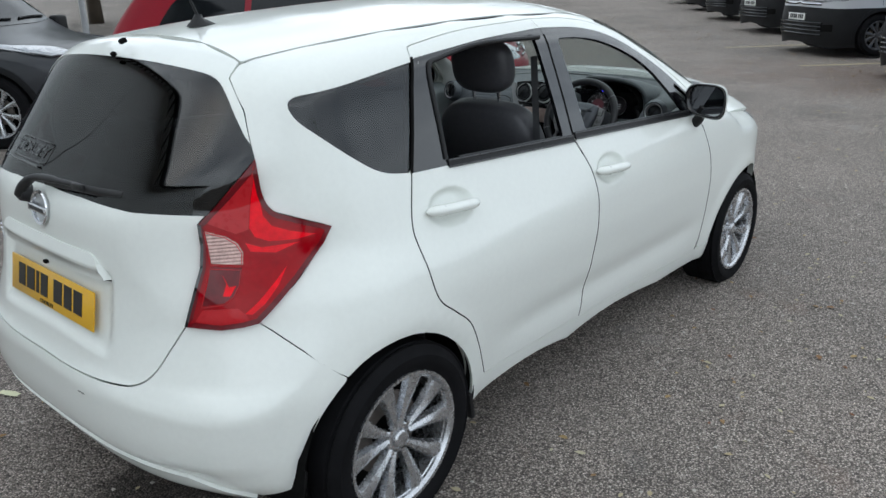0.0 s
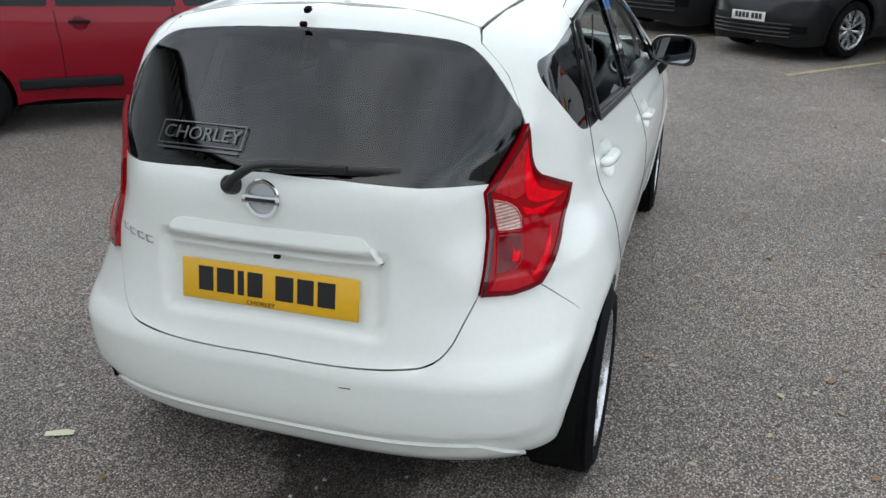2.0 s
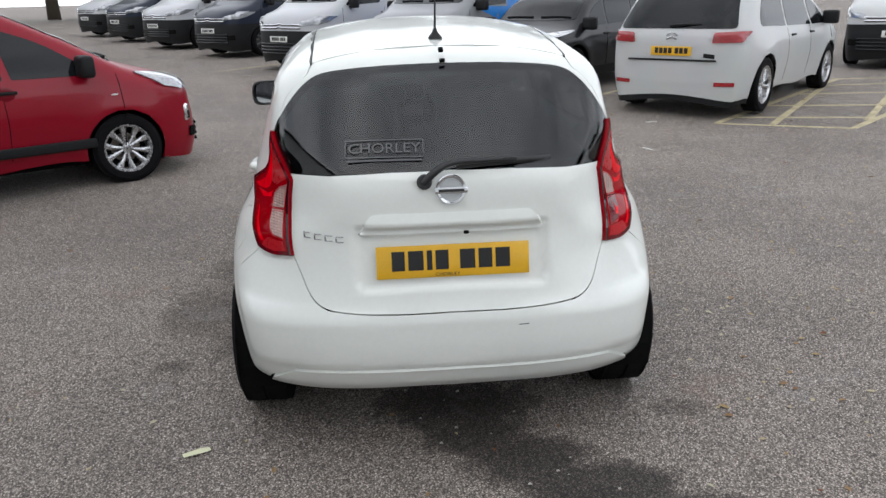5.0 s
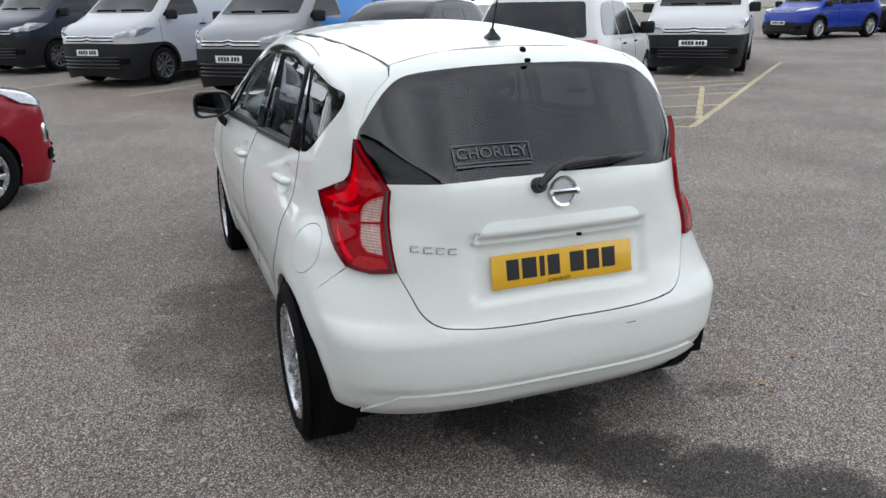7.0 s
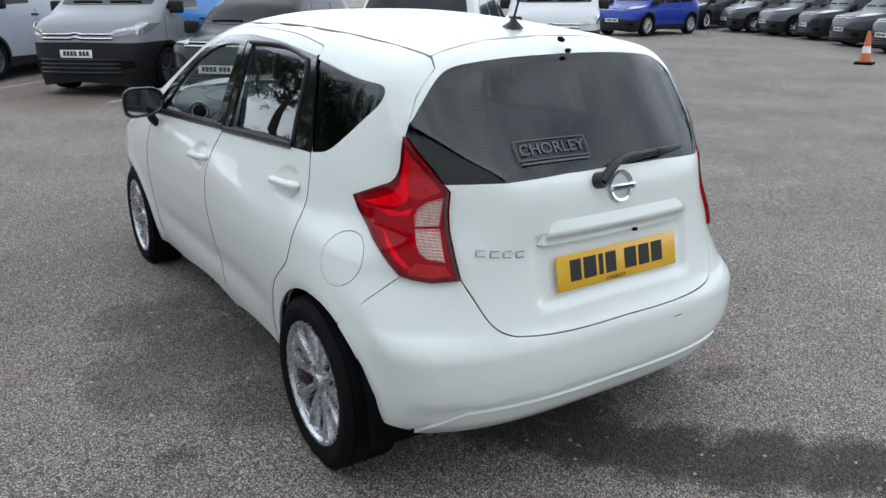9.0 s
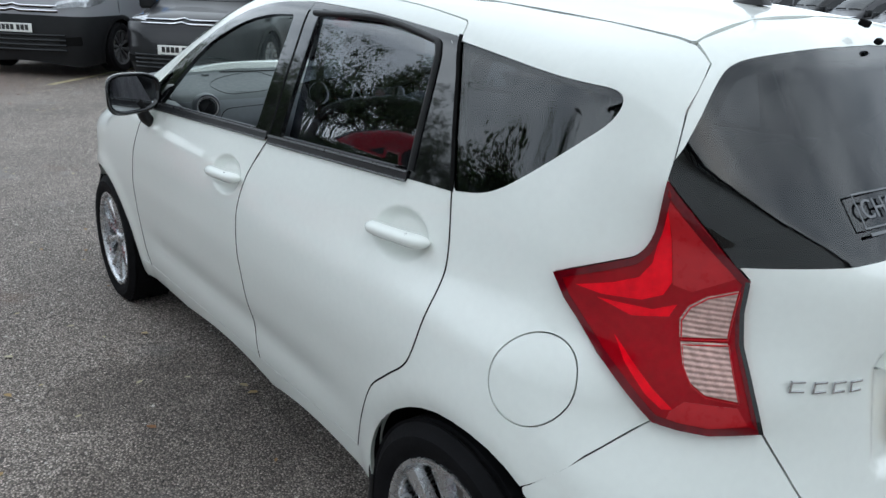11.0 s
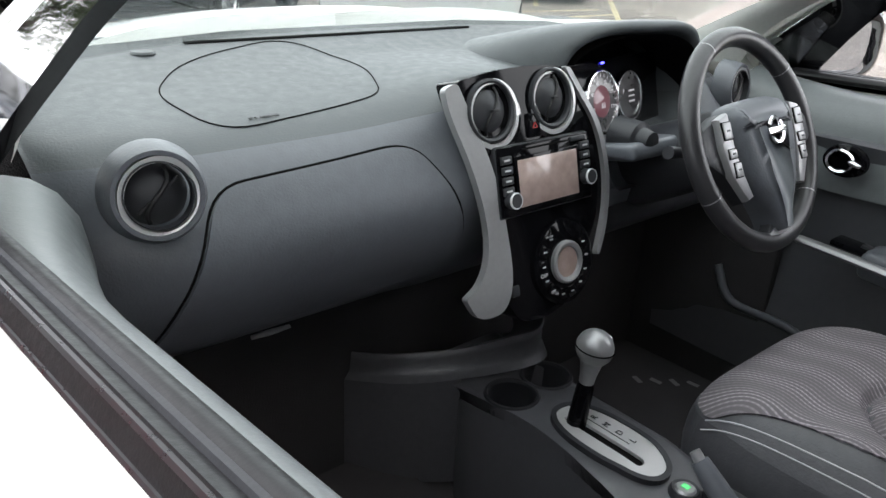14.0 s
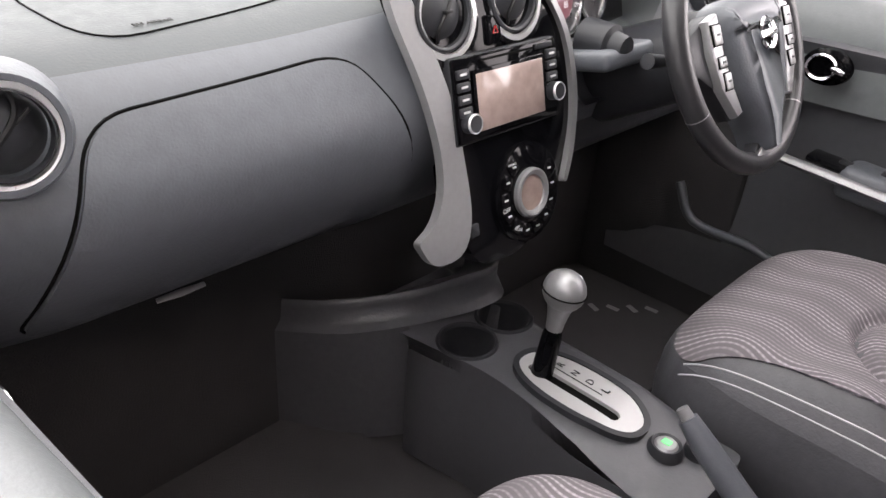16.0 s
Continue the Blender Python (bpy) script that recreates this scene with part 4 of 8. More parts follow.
# aerial
aer = new("aerial")
aer.parent = car
mesh_object("aerial_base", [(x * w, y, z) for z, w, ya, yb in ((1.468, .026, -.045, .045), (1.476, .022, -.04, .035), (1.493, .010, -.028, .0), (1.505, .007, -.02, -.004)) for x, y in ((-1, ya), (-.6, ya - .004), (.6, ya - .004), (1, ya), (1, (ya + yb) / 2), (.5, yb), (-.5, yb), (-1, (ya + yb) / 2))], grid_faces(4, 8, close_v=True), TRIM_BLACK, aer)
tube("aerial_rod", [(0, -.012, 1.49), (0, -.05, 1.58), (0, -.09, 1.68)], [.005, .0035, .0025], TRIM_BLACK, aer, 8)

# ---- door mirrors ----
MIRROR = mat("mirror_glass", (.55, .57, .60), .02, metal=1.0)
for mx in (1, -1):
    mir = new("door_mirror")
    mir.parent = car
    mir.location = (-.010, .055, .006) if mx > 0 else (0, .02, 0)
    # housing: a rounded cap, open to the rear
    n1, n2, vs = 28, 10, []
    for j in range(n2):
        t = j / (n2 - 1)
        grow = math.sqrt(max(0, 1 - (t * .98) ** 2.6))
        for i in range(n1):
            a = 2 * math.pi * i / n1
            ex = math.copysign(abs(math.cos(a)) ** .6, math.cos(a)) * .108 * grow
            ez = math.copysign(abs(math.sin(a)) ** .6, math.sin(a)) * .072 * grow * (1 + .12 * math.cos(a))
            vs.append((mx * (.884 + ex - .02 * t), 1.825 + .115 * t + .045 * (ex / .108) * -1, 1.078 + ez))
    mesh_object("mirror_cap", vs, grid_faces(n2, n1, close_v=True) + [tuple(range((n2 - 1) * n1, n2 * n1))], PAINT, mir)
    rimv = []
    for k, (sc, dy) in enumerate(((1.0, 0), (1.02, -.008), (.91, -.013), (.83, .004))):
        for i in range(n1):
            a = 2 * math.pi * i / n1
            ex = math.copysign(abs(math.cos(a)) ** .6, math.cos(a)) * .108 * sc
            ez = math.copysign(abs(math.sin(a)) ** .6, math.sin(a)) * .072 * sc * (1 + .12 * math.cos(a))
            rimv.append((mx * (.884 + ex), 1.825 + dy - .045 * (ex / .108), 1.078 + ez))
    mesh_object("mirror_bezel", rimv, grid_faces(4, n1, close_v=True), GLOSS_BLACK, mir)
    mesh_object("mirror_pane", rimv[3 * n1:], [tuple(range(n1))], MIRROR, mir, smooth=False)
    tube("mirror_foot", spline([(mx * .79, 1.895, .945), (mx * .83, 1.885, .975), (mx * .855, 1.865, 1.02), (mx * .875, 1.855, 1.05)], 4), [.034, .034, .033, .032, .030, .03, .028, .028, .028, .028, .028, .028, .028], TRIM_BLACK, mir, 12, flat=.7)

# ---- underside and wheel wells ----
def tub(name, pts, x0, x1, material):
    vs = [(x, y, z) for x in (x0, x1) for y, z in pts]
    return mesh_object(name, vs, grid_faces(2, len(pts)), material, car, smooth=False)


boxed("underbody", (1.30, 3.25, .08), pose(0, 1.40, .215), DARK, car, .02)
boxed("boot_floor", (1.04, .30, .06), pose(0, -.35, .345), DARK, car, .02)
for wy in (0.0, 2.6):
    for mx in (1, -1):
        well = [(wy + .365 * math.cos(radians(a)), .305 + .365 * math.sin(radians(a))) for a in range(-15, 196, 15)]
        tub("wheel_well", well, mx * .50, mx * .795, DARK)
        mesh_object("well_wall", [(mx * .50, y, z) for y, z in well], [tuple(range(len(well)))], DARK, car, smooth=False)
        if wy == 0:
            boxed("mud_flap", (.09, .015, .11), pose(mx * .71, -.33, .285, -14), TRIM_BLACK, car, .008)
            boxed("sill_flap", (.05, .02, .10), pose(mx * .775, .352, .25, 10), TRIM_BLACK, car, .006)


def wheel(parent, m, r=.305, rim_r=.215, w=.185, spokes=10, paired=True, face=ALLOY, name="wheel"):
    """Tyre and rim; the axle lies along x, the outer side towards +x."""
    hub = new(name)
    hub.parent = parent
    hub.matrix_basis = m
    h = w / 2
    prof = [(rim_r - .004, -h * .9), (rim_r + .02, -h), (r - .05, -h * 1.06), (r - .015, -h * .92), (r - .002, -h * .80)]
    for k in range(3):
        g = (-.42 + .42 * k) * w
        prof += [(r, g - .012), (r - .007, g - .009), (r - .007, g + .001), (r, g + .004)]
    prof += [(r - .002, h * .80), (r - .015, h * .92), (r - .032, h * 1.04), (r - .034, h * 1.07), (r - .05, h * 1.08), (rim_r + .02, h * 1.04), (rim_r + .004, h * .92), (rim_r - .006, h * .9)]
    lathe("tyre", prof, TYRE, hub, 72, sharp=25)
    rim = lathe("rim", [(rim_r - .012, -h * .9), (rim_r - .02, h * .2), (rim_r - .018, h * .75), (rim_r - .006, h * .86), (rim_r + .006, h * .93), (rim_r + .005, h * .99), (rim_r - .006, h * .98), (rim_r - .014, h * .86), (rim_r - .016, h * .6)], face, hub, 64)
    lathe("brake_disc", [(.06, -.01), (.13, -.01), (.13, .005), (.06, .005)], mat("disc_" + name, (.25, .22, .2), .5, metal=.7), hub, 32)
    lathe("well_disc", [(.0001, -.03), (rim_r - .02, -.03)], DARK, hub, 24)
    for k in range(spokes):
        if paired:
            a = 2 * math.pi * (k // 2) / (spokes / 2) + (0.27 if k % 2 else -0.27) + .3
            swing = .05 if k % 2 else -.05
        else:
            a, swing = 2 * math.pi * k / spokes, 0
        vs = []
        for t in (0, .25, .5, .75, 1):
            rr = .035 + (rim_r - .05) * t + .008
            wid = .014 + .008 * t + (.014 * t * t)
            x = h * (.62 + .20 * t)
            aa = a + swing * (t - .5) * 2
            c, s_ = math.cos(aa), math.sin(aa)
            for q, dx in ((-1, -.020), (-.75, .0), (0, .007), (.75, .0), (1, -.020)):
                vs.append((x + dx, rr * c - q * wid * s_, rr * s_ + q * wid * c))
        mesh_object("spoke", vs, grid_faces(5, 5), face, rim, sharp=40)
    lathe("hub_cap", [(.0001, h * .80), (.024, h * .79), (.029, h * .74), (.031, h * .66), (.048, h * .62), (.052, h * .50)], face, rim, 28)
    for k in range(4):
        a = 2 * math.pi * (k + .5) / 4
        lathe("wheel_nut", [(.0001, h * .70), (.008, h * .69), (.009, h * .55)], CHROME, rim, 8, Matrix.Translation((0, .05 * math.cos(a), .05 * math.sin(a))))
    return hub


for wy in (0.0, 2.6):
    for mx in (1, -1):
        wheel(car, pose(mx * .738, wy, .305, 20 if wy else 0, 0, 0 if mx > 0 else 180))

# ---- cabin ----
# one dash plastic twice: face colour lifted, top dimmed, to even out the light
SOFT = mat("dash_grain", (.096, .103, .116), .42, spec=.5, noise=(3, .12, 60), bump=(320, .35, .0012))
SOFT_DIMMED = mat("dash_grain_dimmed", (.058, .065, .069), .48, spec=.4, noise=(3, .12, 60), bump=(320, .3, .0012))
PLAIN = mat("black_plastic", (.027, .028, .032), .45, spec=.35, noise=(6, .2, 90), bump=(300, .1))
GREY_TRIM = mat("grey_door_trim", (.150, .163, .166), .42, noise=(4, .1, 70), bump=(280, .15))
SATIN = mat("satin_silver", (.31, .31, .315), .38, metal=.5, noise=(8, .08, 140))
PLATE_S = mat("brushed_plate", (.52, .52, .52), .42, metal=.35)
BRIGHT = mat("bright_silver", (.66, .66, .67), .32, metal=.4, noise=(8, .06, 140))
DOOR_SKIN = mat("door_grain", (.074, .076, .083), .45, noise=(3, .12, 60), bump=(300, .3, .0012))
CONSOLE = mat("console_plastic", (.072, .073, .080), .40, noise=(4, .15, 80), bump=(280, .15))
PIANO = mat("piano_black", (.004, .004, .005), .06, spec=.15, coat=0, noise=(5, .2, 80))
LINING = mat("grey_lining", (.56, .56, .53), .9, noise=(5, .08, 120), bump=(600, .2))
CARPET = mat("black_carpet", (.042, .040, .042), .95, noise=(7, .3, 180), bump=(500, .6, .004))
LEATHER = mat("black_leather", (.078, .078, .086), .38, spec=.4, noise=(5, .15, 70), bump=(260, .3, .0015))
RIM_LEATHER = mat("wheel_leather", (.026, .0255, .028), .36, spec=.5, noise=(5, .15, 70), bump=(320, .25, .001))
STITCH = mat("white_stitch", (.5, .5, .52), .7)
LEGEND = mat("white_legend", (.6, .6, .6), .5)


def fabric():
    """Woven cloth: wavy rows of pale dashes on charcoal."""
    m = mat("wavy_fabric", (.085, .080, .088), .9)
    n, l = m.node_tree.nodes, m.node_tree.links
    b, co = n["Principled BSDF"], n["Texture Coordinate"]
    sep = n.new("ShaderNodeSeparateXYZ")
    l.new(co.outputs["Object"], sep.inputs[0])

    def op(kind, a, c=0.0, d=0.0):
        q = n.new("ShaderNodeMath")
        q.operation = kind
        for i, v in enumerate((a, c, d)):
            if isinstance(v, (int, float)):
                q.inputs[i].default_value = v
            else:
                l.new(v, q.inputs[i])
        return q.outputs[0]
    bend = op("MULTIPLY", op("SINE", op("MULTIPLY_ADD", sep.outputs["Y"], 42.0, op("MULTIPLY", sep.outputs["X"], 7.0))), .012)
    u = op("ADD", sep.outputs["X"], bend)
    rows = op("SINE", op("MULTIPLY", u, 640.0))
    gaps = op("SINE", op("MULTIPLY_ADD", sep.outputs["Y"], 700.0, op("MULTIPLY", op("FLOOR", op("MULTIPLY", u, 101.86)), 2.2)))
    fac = op("MULTIPLY", op("SMOOTH_MIN", op("MAXIMUM", rows, 0.0), 1.0, .1), op("MULTIPLY_ADD", gaps, .22, .78))
    swell = op("MULTIPLY_ADD", op("SINE", op("MULTIPLY", u, 80.0)), .35, .65)
    fac = op("MULTIPLY", fac, swell)
    mixc = n.new("ShaderNodeMixRGB")
    mixc.inputs[1].default_value, mixc.inputs[2].default_value = (.135, .122, .131, 1), (.40, .365, .385, 1)
    l.new(fac, mixc.inputs[0])
    l.new(mixc.outputs[0], b.inputs["Base Color"])
    bp = n.new("ShaderNodeBump")
    bp.inputs["Strength"].default_value, bp.inputs["Distance"].default_value = .4, .002
    l.new(fac, bp.inputs["Height"])
    l.new(bp.outputs[0], b.inputs["Normal"])
    return m


FABRIC = fabric()


def slab(name, pts, z0, z1, m, material, parent, bevel=.003):
    """A flat piece from an outline, with softened edges."""
    bm = bmesh.new()
    vs = [bm.verts.new((a, b, z0)) for a, b in pts]
    fc = bm.faces.new(vs)
    ex = bmesh.ops.extrude_face_region(bm, geom=[fc])
    up = [v for v in ex["geom"] if isinstance(v, bmesh.types.BMVert)]
    bmesh.ops.translate(bm, verts=up, vec=(0, 0, z1 - z0))
    bmesh.ops.recalc_face_normals(bm, faces=bm.faces)
    if bevel:
        bmesh.ops.bevel(bm, geom=[e for e in bm.edges if all(abs(v.co.z - z1) < 1e-6 for v in e.verts)], offset=bevel, segments=2, profile=.5, affect="EDGES")
    bm.transform(m)
    return part(name, bm, material, parent)

# linings of roof, pillars and doors
patch("headlining", NOTE.top, dense(np.array([(-.50, -.10), (.50, -.10), (.53, .5), (.53, 1.2), (.47, 1.46), (-.47, 1.46), (-.53, 1.2), (-.53, .5)]), .05), LINING, car, (), .08, 0, .004, lift=-.04, eye=(0, .7, 0), back=True)
for mirror in (False, True):
    mx = -1 if mirror else 1
    patch("pillar_trim", ball, outer2, LINING, car, [side_to_ball(shrink(DOORS, .012)), side_to_ball(shrink(PANE_QUARTER, .01))], .04, .004, .004, lift=-.035, back=True, mirror=mirror)
    card = polyline([(.45, 1.02), (1.0, 1.0), (1.93, .975)], [(1.93, .975), (2.06, .85), (2.09, .6), (2.08, .36)], [(2.08, .36), (1.2, .36), (.50, .40)], [(.50, .40), (.34, .62), (.22, .72), (.22, .9), (.45, 1.02)])
    patch("door_card", NOTE.side, card, DOOR_SKIN, car, (), .05, 0, .03, lift=-.106, mirror=mirror, eye=(0, 1, .7), back=True)
    # lining of the screen pillar, between the glass and the door frame
    front = spline([(.672, 2.20, 1.035), (.660, 2.03, 1.125), (.625, 1.85, 1.215), (.585, 1.63, 1.335), (.535, 1.44, 1.405)], 6)
    rear_ = spline([(.705, 2.00, 1.03), (.690, 1.935, 1.115), (.664, 1.82, 1.19), (.628, 1.64, 1.30), (.575, 1.43, 1.385)], 6)
    cover_ = []
    for p, q in zip(front, rear_):
        cover_ += [(mx * (p.x + (q.x - p.x) * t - .014 * math.sin(math.pi * t)), p.y + (q.y - p.y) * t, p.z + (q.z - p.z) * t) for t in np.linspace(0, 1, 7)]
    fs = grid_faces(len(front), 7)
    mesh_object("screen_pillar_trim", cover_, fs if mirror else [f[::-1] for f in fs], LINING, car)
    # padded ledge below the window: from the seal inwards and down
    rows, prof = [], ((-.034, -.012), (-.044, -.011), (-.058, -.013), (-.076, -.021), (-.094, -.040), (-.108, -.070), (-.115, -.12), (-.116, -.20))
    for yy in np.linspace(.40, 1.97, 30):
        zb = 1.0775 - .0315 * (yy - .18) / .82 if yy < 1 else 1.053 - .034 * (yy - 1.0) / .95
        w = float(NOTE.side(np.array([[yy, zb]]))[0, 0])
        pin = max(0, (yy - 1.72) / .25) ** 1.5
        rows += [(mx * (w + a * (1 + .55 * pin) * (.84 if mirror else .80)), yy, zb - .006 + b_ + .030 * pin) for a, b_ in prof]
    fs = grid_faces(30, len(prof))
    mesh_object("door_ledge", rows, fs if mirror else [f[::-1] for f in fs], GREY_TRIM, car)
    seal = []
    for yy in np.linspace(.40, 1.965, 26):
        zb = 1.0775 - .0315 * (yy - .18) / .82 if yy < 1 else 1.053 - .034 * (yy - 1.0) / .95
        seal.append((mx * (float(NOTE.side(np.array([[yy, zb]]))[0, 0]) - .022), yy, zb + .003))
    tube("inner_seal", seal, .012, TRIM_BLACK, car, 8, flat=.8)
    tube("seal_lip", [(x + mx * .009, y, z + .007) for x, y, z in seal], .004, PLAIN, car, 6)
    # chrome pull, armrest and pocket
    lathe("pull_ring", [(.026, -.004), (.031, -.007), (.033, 0), (.030, .005), (.026, .002)], CHROME, car, 30, pose(mx * (.679 if mirror else .652), 1.725, .895, 0, 0, 0 if mirror else 180) @ Matrix.Diagonal((1, .85, .7, 1)))
    lathe("pull_recess", [(.0001, -.003), (.03, -.004), (.034, -.001), (.044, -.003), (.046, -.012)], PIANO, car, 30, pose(mx * (.681 if mirror else .654), 1.718, .895, 0, 0, 0 if mirror else 180) @ Matrix.Diagonal((1, .95, .7, 1)))
    if not mirror:
        tube("pull_lever", [(.650, 1.685, .893), (.646, 1.695, .896), (.650, 1.706, .897)], [.004, .006, .004], CHROME, car, 8)
    boxed("armrest", (.085, .52, .06), pose(mx * .665, 1.38, .70, 4), SOFT, car, .02, seg=3)
    tube("armrest_strip", spline([(mx * .635, 1.78, .728), (mx * .622, 1.65, .725), (mx * .620, 1.45, .712), (mx * .63, 1.2, .70)], 5), [.004] + [.014] * 14 + [.006], SATIN, car, 8, flat=.6)
    boxed("switch_panel", (.05, .20, .012), pose(mx * .66, 1.60, .733, 4), PIANO, car, .004)
    for k in range(2):
        boxed("window_switch", (.018, .035, .010), pose(mx * .66, 1.56 + .07 * k, .741, 12), PLAIN, car, .003)
    tube("pocket_edge", spline([(mx * .66, 1.93, .60), (mx * .655, 1.88, .53), (mx * .65, 1.75, .525), (mx * .645, 1.62, .50), (mx * .65, 1.3, .50)], 5), .010, SOFT, car, 8)

# floor and bulkhead
mesh_object("cabin_floor", [(x, y, z) for x in (-.70, -.08, .12, .70) for y, z in ((-.35, .55), (.35, .55), (.36, .33), (1.3, .31), (2.15, .30), (2.42, .48), (2.45, 1.0))], grid_faces(4, 7), CARPET, car, smooth=False)

boxed("bulkhead", (1.40, .03, .74), pose(0, 2.16, .67), CARPET, car, .01)
for mx in (-1, 1):
    boxed("kick_panel", (.03, .50, .62), pose(mx * .69, 2.06, .60), CARPET, car, .01)

# ---- dashboard ----
dash = new("dashboard")
dash.parent = car
SECT = [(2.42, 1.090), (2.34, 1.079), (2.22, 1.062), (2.10, 1.047), (2.03, 1.036), (1.995, 1.024), (1.968, 1.006), (1.950, .985), (1.930, .955), (1.915, .928), (1.911, .90), (1.920, .86), (1.945, .81), (1.980, .768), (2.03, .735), (2.12, .715)]
sec = spline([(0, a, b) for a, b in SECT], 6)
sec_len = np.concatenate([[0], np.cumsum([(sec[i + 1] - sec[i]).length for i in range(len(sec) - 1)])])
sec_y, sec_z = np.array([v.y for v in sec]), np.array([v.z for v in sec])


def dash_surface(uv):
    """u: across the car, v: metres down along the section from the windscreen."""
    x, s = uv[:, 0], uv[:, 1]
    y, z = np.interp(s, sec_len, sec_y), np.interp(s, sec_len, sec_z)
    # ends bow forward to the doors; the fold climbs towards the middle
    bow = np.clip((np.abs(x) - .52) / .16, 0, 1) ** 2
    y = y + .06 * bow * np.clip((2.3 - y) / .3, 0, 1)
    lift = .028 * np.exp(-((x + .02) / .17) ** 2) * np.clip((z - .85) / .2, 0, 1) * np.clip((2.25 - y) / .2, 0, 1)
    z = z + lift - .012 * bow
    # the face swells to meet the centre stack, and sinks under the instrument hood
    y = y - .008 * np.clip((x + .235) / .07, 0, 1) ** 2 * np.clip((.18 - x) / .06, 0, 1) * np.clip((2.12 - y) / .12, 0, 1)
    well = np.clip((x - .165) / .05, 0, 1) * np.clip((.545 - x) / .05, 0, 1)
    z = z - .10 * well * well * (3 - 2 * well) * np.clip((z - .86) / .10, 0, 1) * np.clip((2.16 - y) / .06, 0, 1)
    return np.stack([x, y, z], 1)


def s_at(x, z):
    """How far down the section the face lies at height z (below the fold)."""
    p = dash_surface(np.stack([np.full(200, x), np.linspace(.30, sec_len[-1] * .9, 200)], 1))
    k = np.argmax(p[:, 2] < z)
    return float(np.linspace(.30, sec_len[-1] * .9, 200)[k])


def s_top(x, y):
    p = dash_surface(np.stack([np.full(200, x), np.linspace(0, .5, 200)], 1))
    return float(np.linspace(0, .5, 200)[np.argmax(p[:, 1] < y)])


L = float(sec_len[-1])
fold = s_at(-.35, 1.018)
us = np.linspace(-.68, .68, 60)
vs_top, vs_low = np.linspace(0, fold, 22), np.linspace(fold, L, 34)
mesh_object("dash_top", dash_surface(np.array([(u, v) for u in us for v in vs_top])), grid_faces(60, 22), SOFT_DIMMED, dash)
mesh_object("dash_face", dash_surface(np.array([(u, v) for u in us for v in vs_low])), grid_faces(60, 34), SOFT, dash)
glove = rounded([(x, s_at(x, z), r) for x, z, r in ((-.512, .983, .04), (-.226, .999, .05), (-.188, .955, .05), (-.152, .87, .05), (-.15, .79, .03), (-.60, .78, .03), (-.565, .87, .08))], step=.025)
lower = [tuple(dash_surface(np.array([(x, s_at(x, z))]))[0] + [0, -.006, -.004]) for x, z in ((-.445, .742), (-.42, .745), (-.39, .748))]
tube("lid_handle", lower, [.004, .006, .004], SATIN, dash, 8, flat=.6)
patch("glovebox_lid", dash_surface, glove, SOFT, dash, (), .02, 0, .012, lift=.005, eye=(-.4, 2.3, .8))
groove = dash_surface(shrink(glove, -.003))
tube("lid_gap", groove, .0018, DARK, dash, 6, closed=True)
airbag = rounded([(x, s_top(x, y), r) for x, y, r in ((-.497, 2.15, .05), (-.405, 2.28, .1), (-.18, 2.37, .08), (-.140, 2.18, .08), (-.205, 2.045, .03), (-.475, 2.008, .06))], step=.02)
tube("airbag_seam", dash_surface(airbag) + [0, 0, .0006], .001, DARK, dash, 5, closed=True)
ab = dash_surface(np.array([(-.40, s_top(-.40, 2.032))]))[0]
letters("airbag_lettering", "SRS AIRBAG", .0085, pose(ab[0], ab[1], ab[2] + .0012, 8, 0, 4), mat("embossed_grey", (.012, .012, .012), .6), dash, .0003)
tube("windscreen_slot", [tuple(dash_surface(np.array([(x, s_top(x, 2.365))]))[0] + [0, 0, .001]) for x in np.linspace(-.36, .25, 14)], .006, DARK, dash, 6, flat=.4)
lathe("sensor_disc", [(.0001, .003), (.016, .003), (.019, 0)], SOFT_DIMMED, dash, 24, Matrix.Translation(dash_surface(np.array([(-.44, s_top(-.44, 2.33))]))[0]) @ pose(0, 0, 0, 0, -90, 0))


def vent(c, normal, r, crescent=(0.0, 0.0), bezel=SOFT):
    """A round air outlet: bezel, silver ring and a swivelling ball with a curved slat."""
    v = new("air_vent")
    v.parent = dash
    turn = Vector(normal).to_track_quat("X", "Z").to_matrix().to_4x4()
    m = Matrix.Translation(c) @ turn
    lathe("vent_bezel", [(r * 1.62, -.035), (r * 1.50, -.008), (r * 1.36, .004), (r * 1.22, .004), (r * 1.15, -.006)], bezel, v, 44, m)
    lathe("vent_ring", [(r * 1.27, -.010), (r * 1.25, .003), (r * 1.05, .001), (r * 1.0, -.018)], BRIGHT, v, 44, m @ pose(0, r * .07, -r * .07))
    lathe("vent_lip", [(r * 1.05, -.004), (r * 1.04, .0045), (r * 1.0, .005), (r * .96, -.006)], PLAIN, v, 44, m)
    lathe("vent_ball", [(.0001, -.002), (r * .3, -.0035), (r * .6, -.008), (r * .85, -.015), (r * 1.0, -.024)], PLAIN, v, 36, m)
    pts = [m @ Vector((.0005 - .010 * (abs(t) ** 2), r * (.35 * math.sin(t * 2.2) + .0), r * .85 * t)) for t in np.linspace(-1, 1, 15)]
    tube("vent_slat", pts, .0028, TRIM_BLACK, v, 6)
    for q in range(2):
        boxed("slat_ridge", (.004, r * .5, .003), m @ pose(-.003 + .001 * q, r * (.45 - .9 * q), r * (.35 - .7 * q), 40, 0, 0), TRIM_BLACK, v, .001)
    return v


vent((-.592, 1.905, 1.003), (-.16, -.95, .16), .035)
vent((.61, 1.935, 1.0), (.12, -.97, .1), .035)

# ---- centre stack ----
stack = new("centre_stack")
stack.parent = car
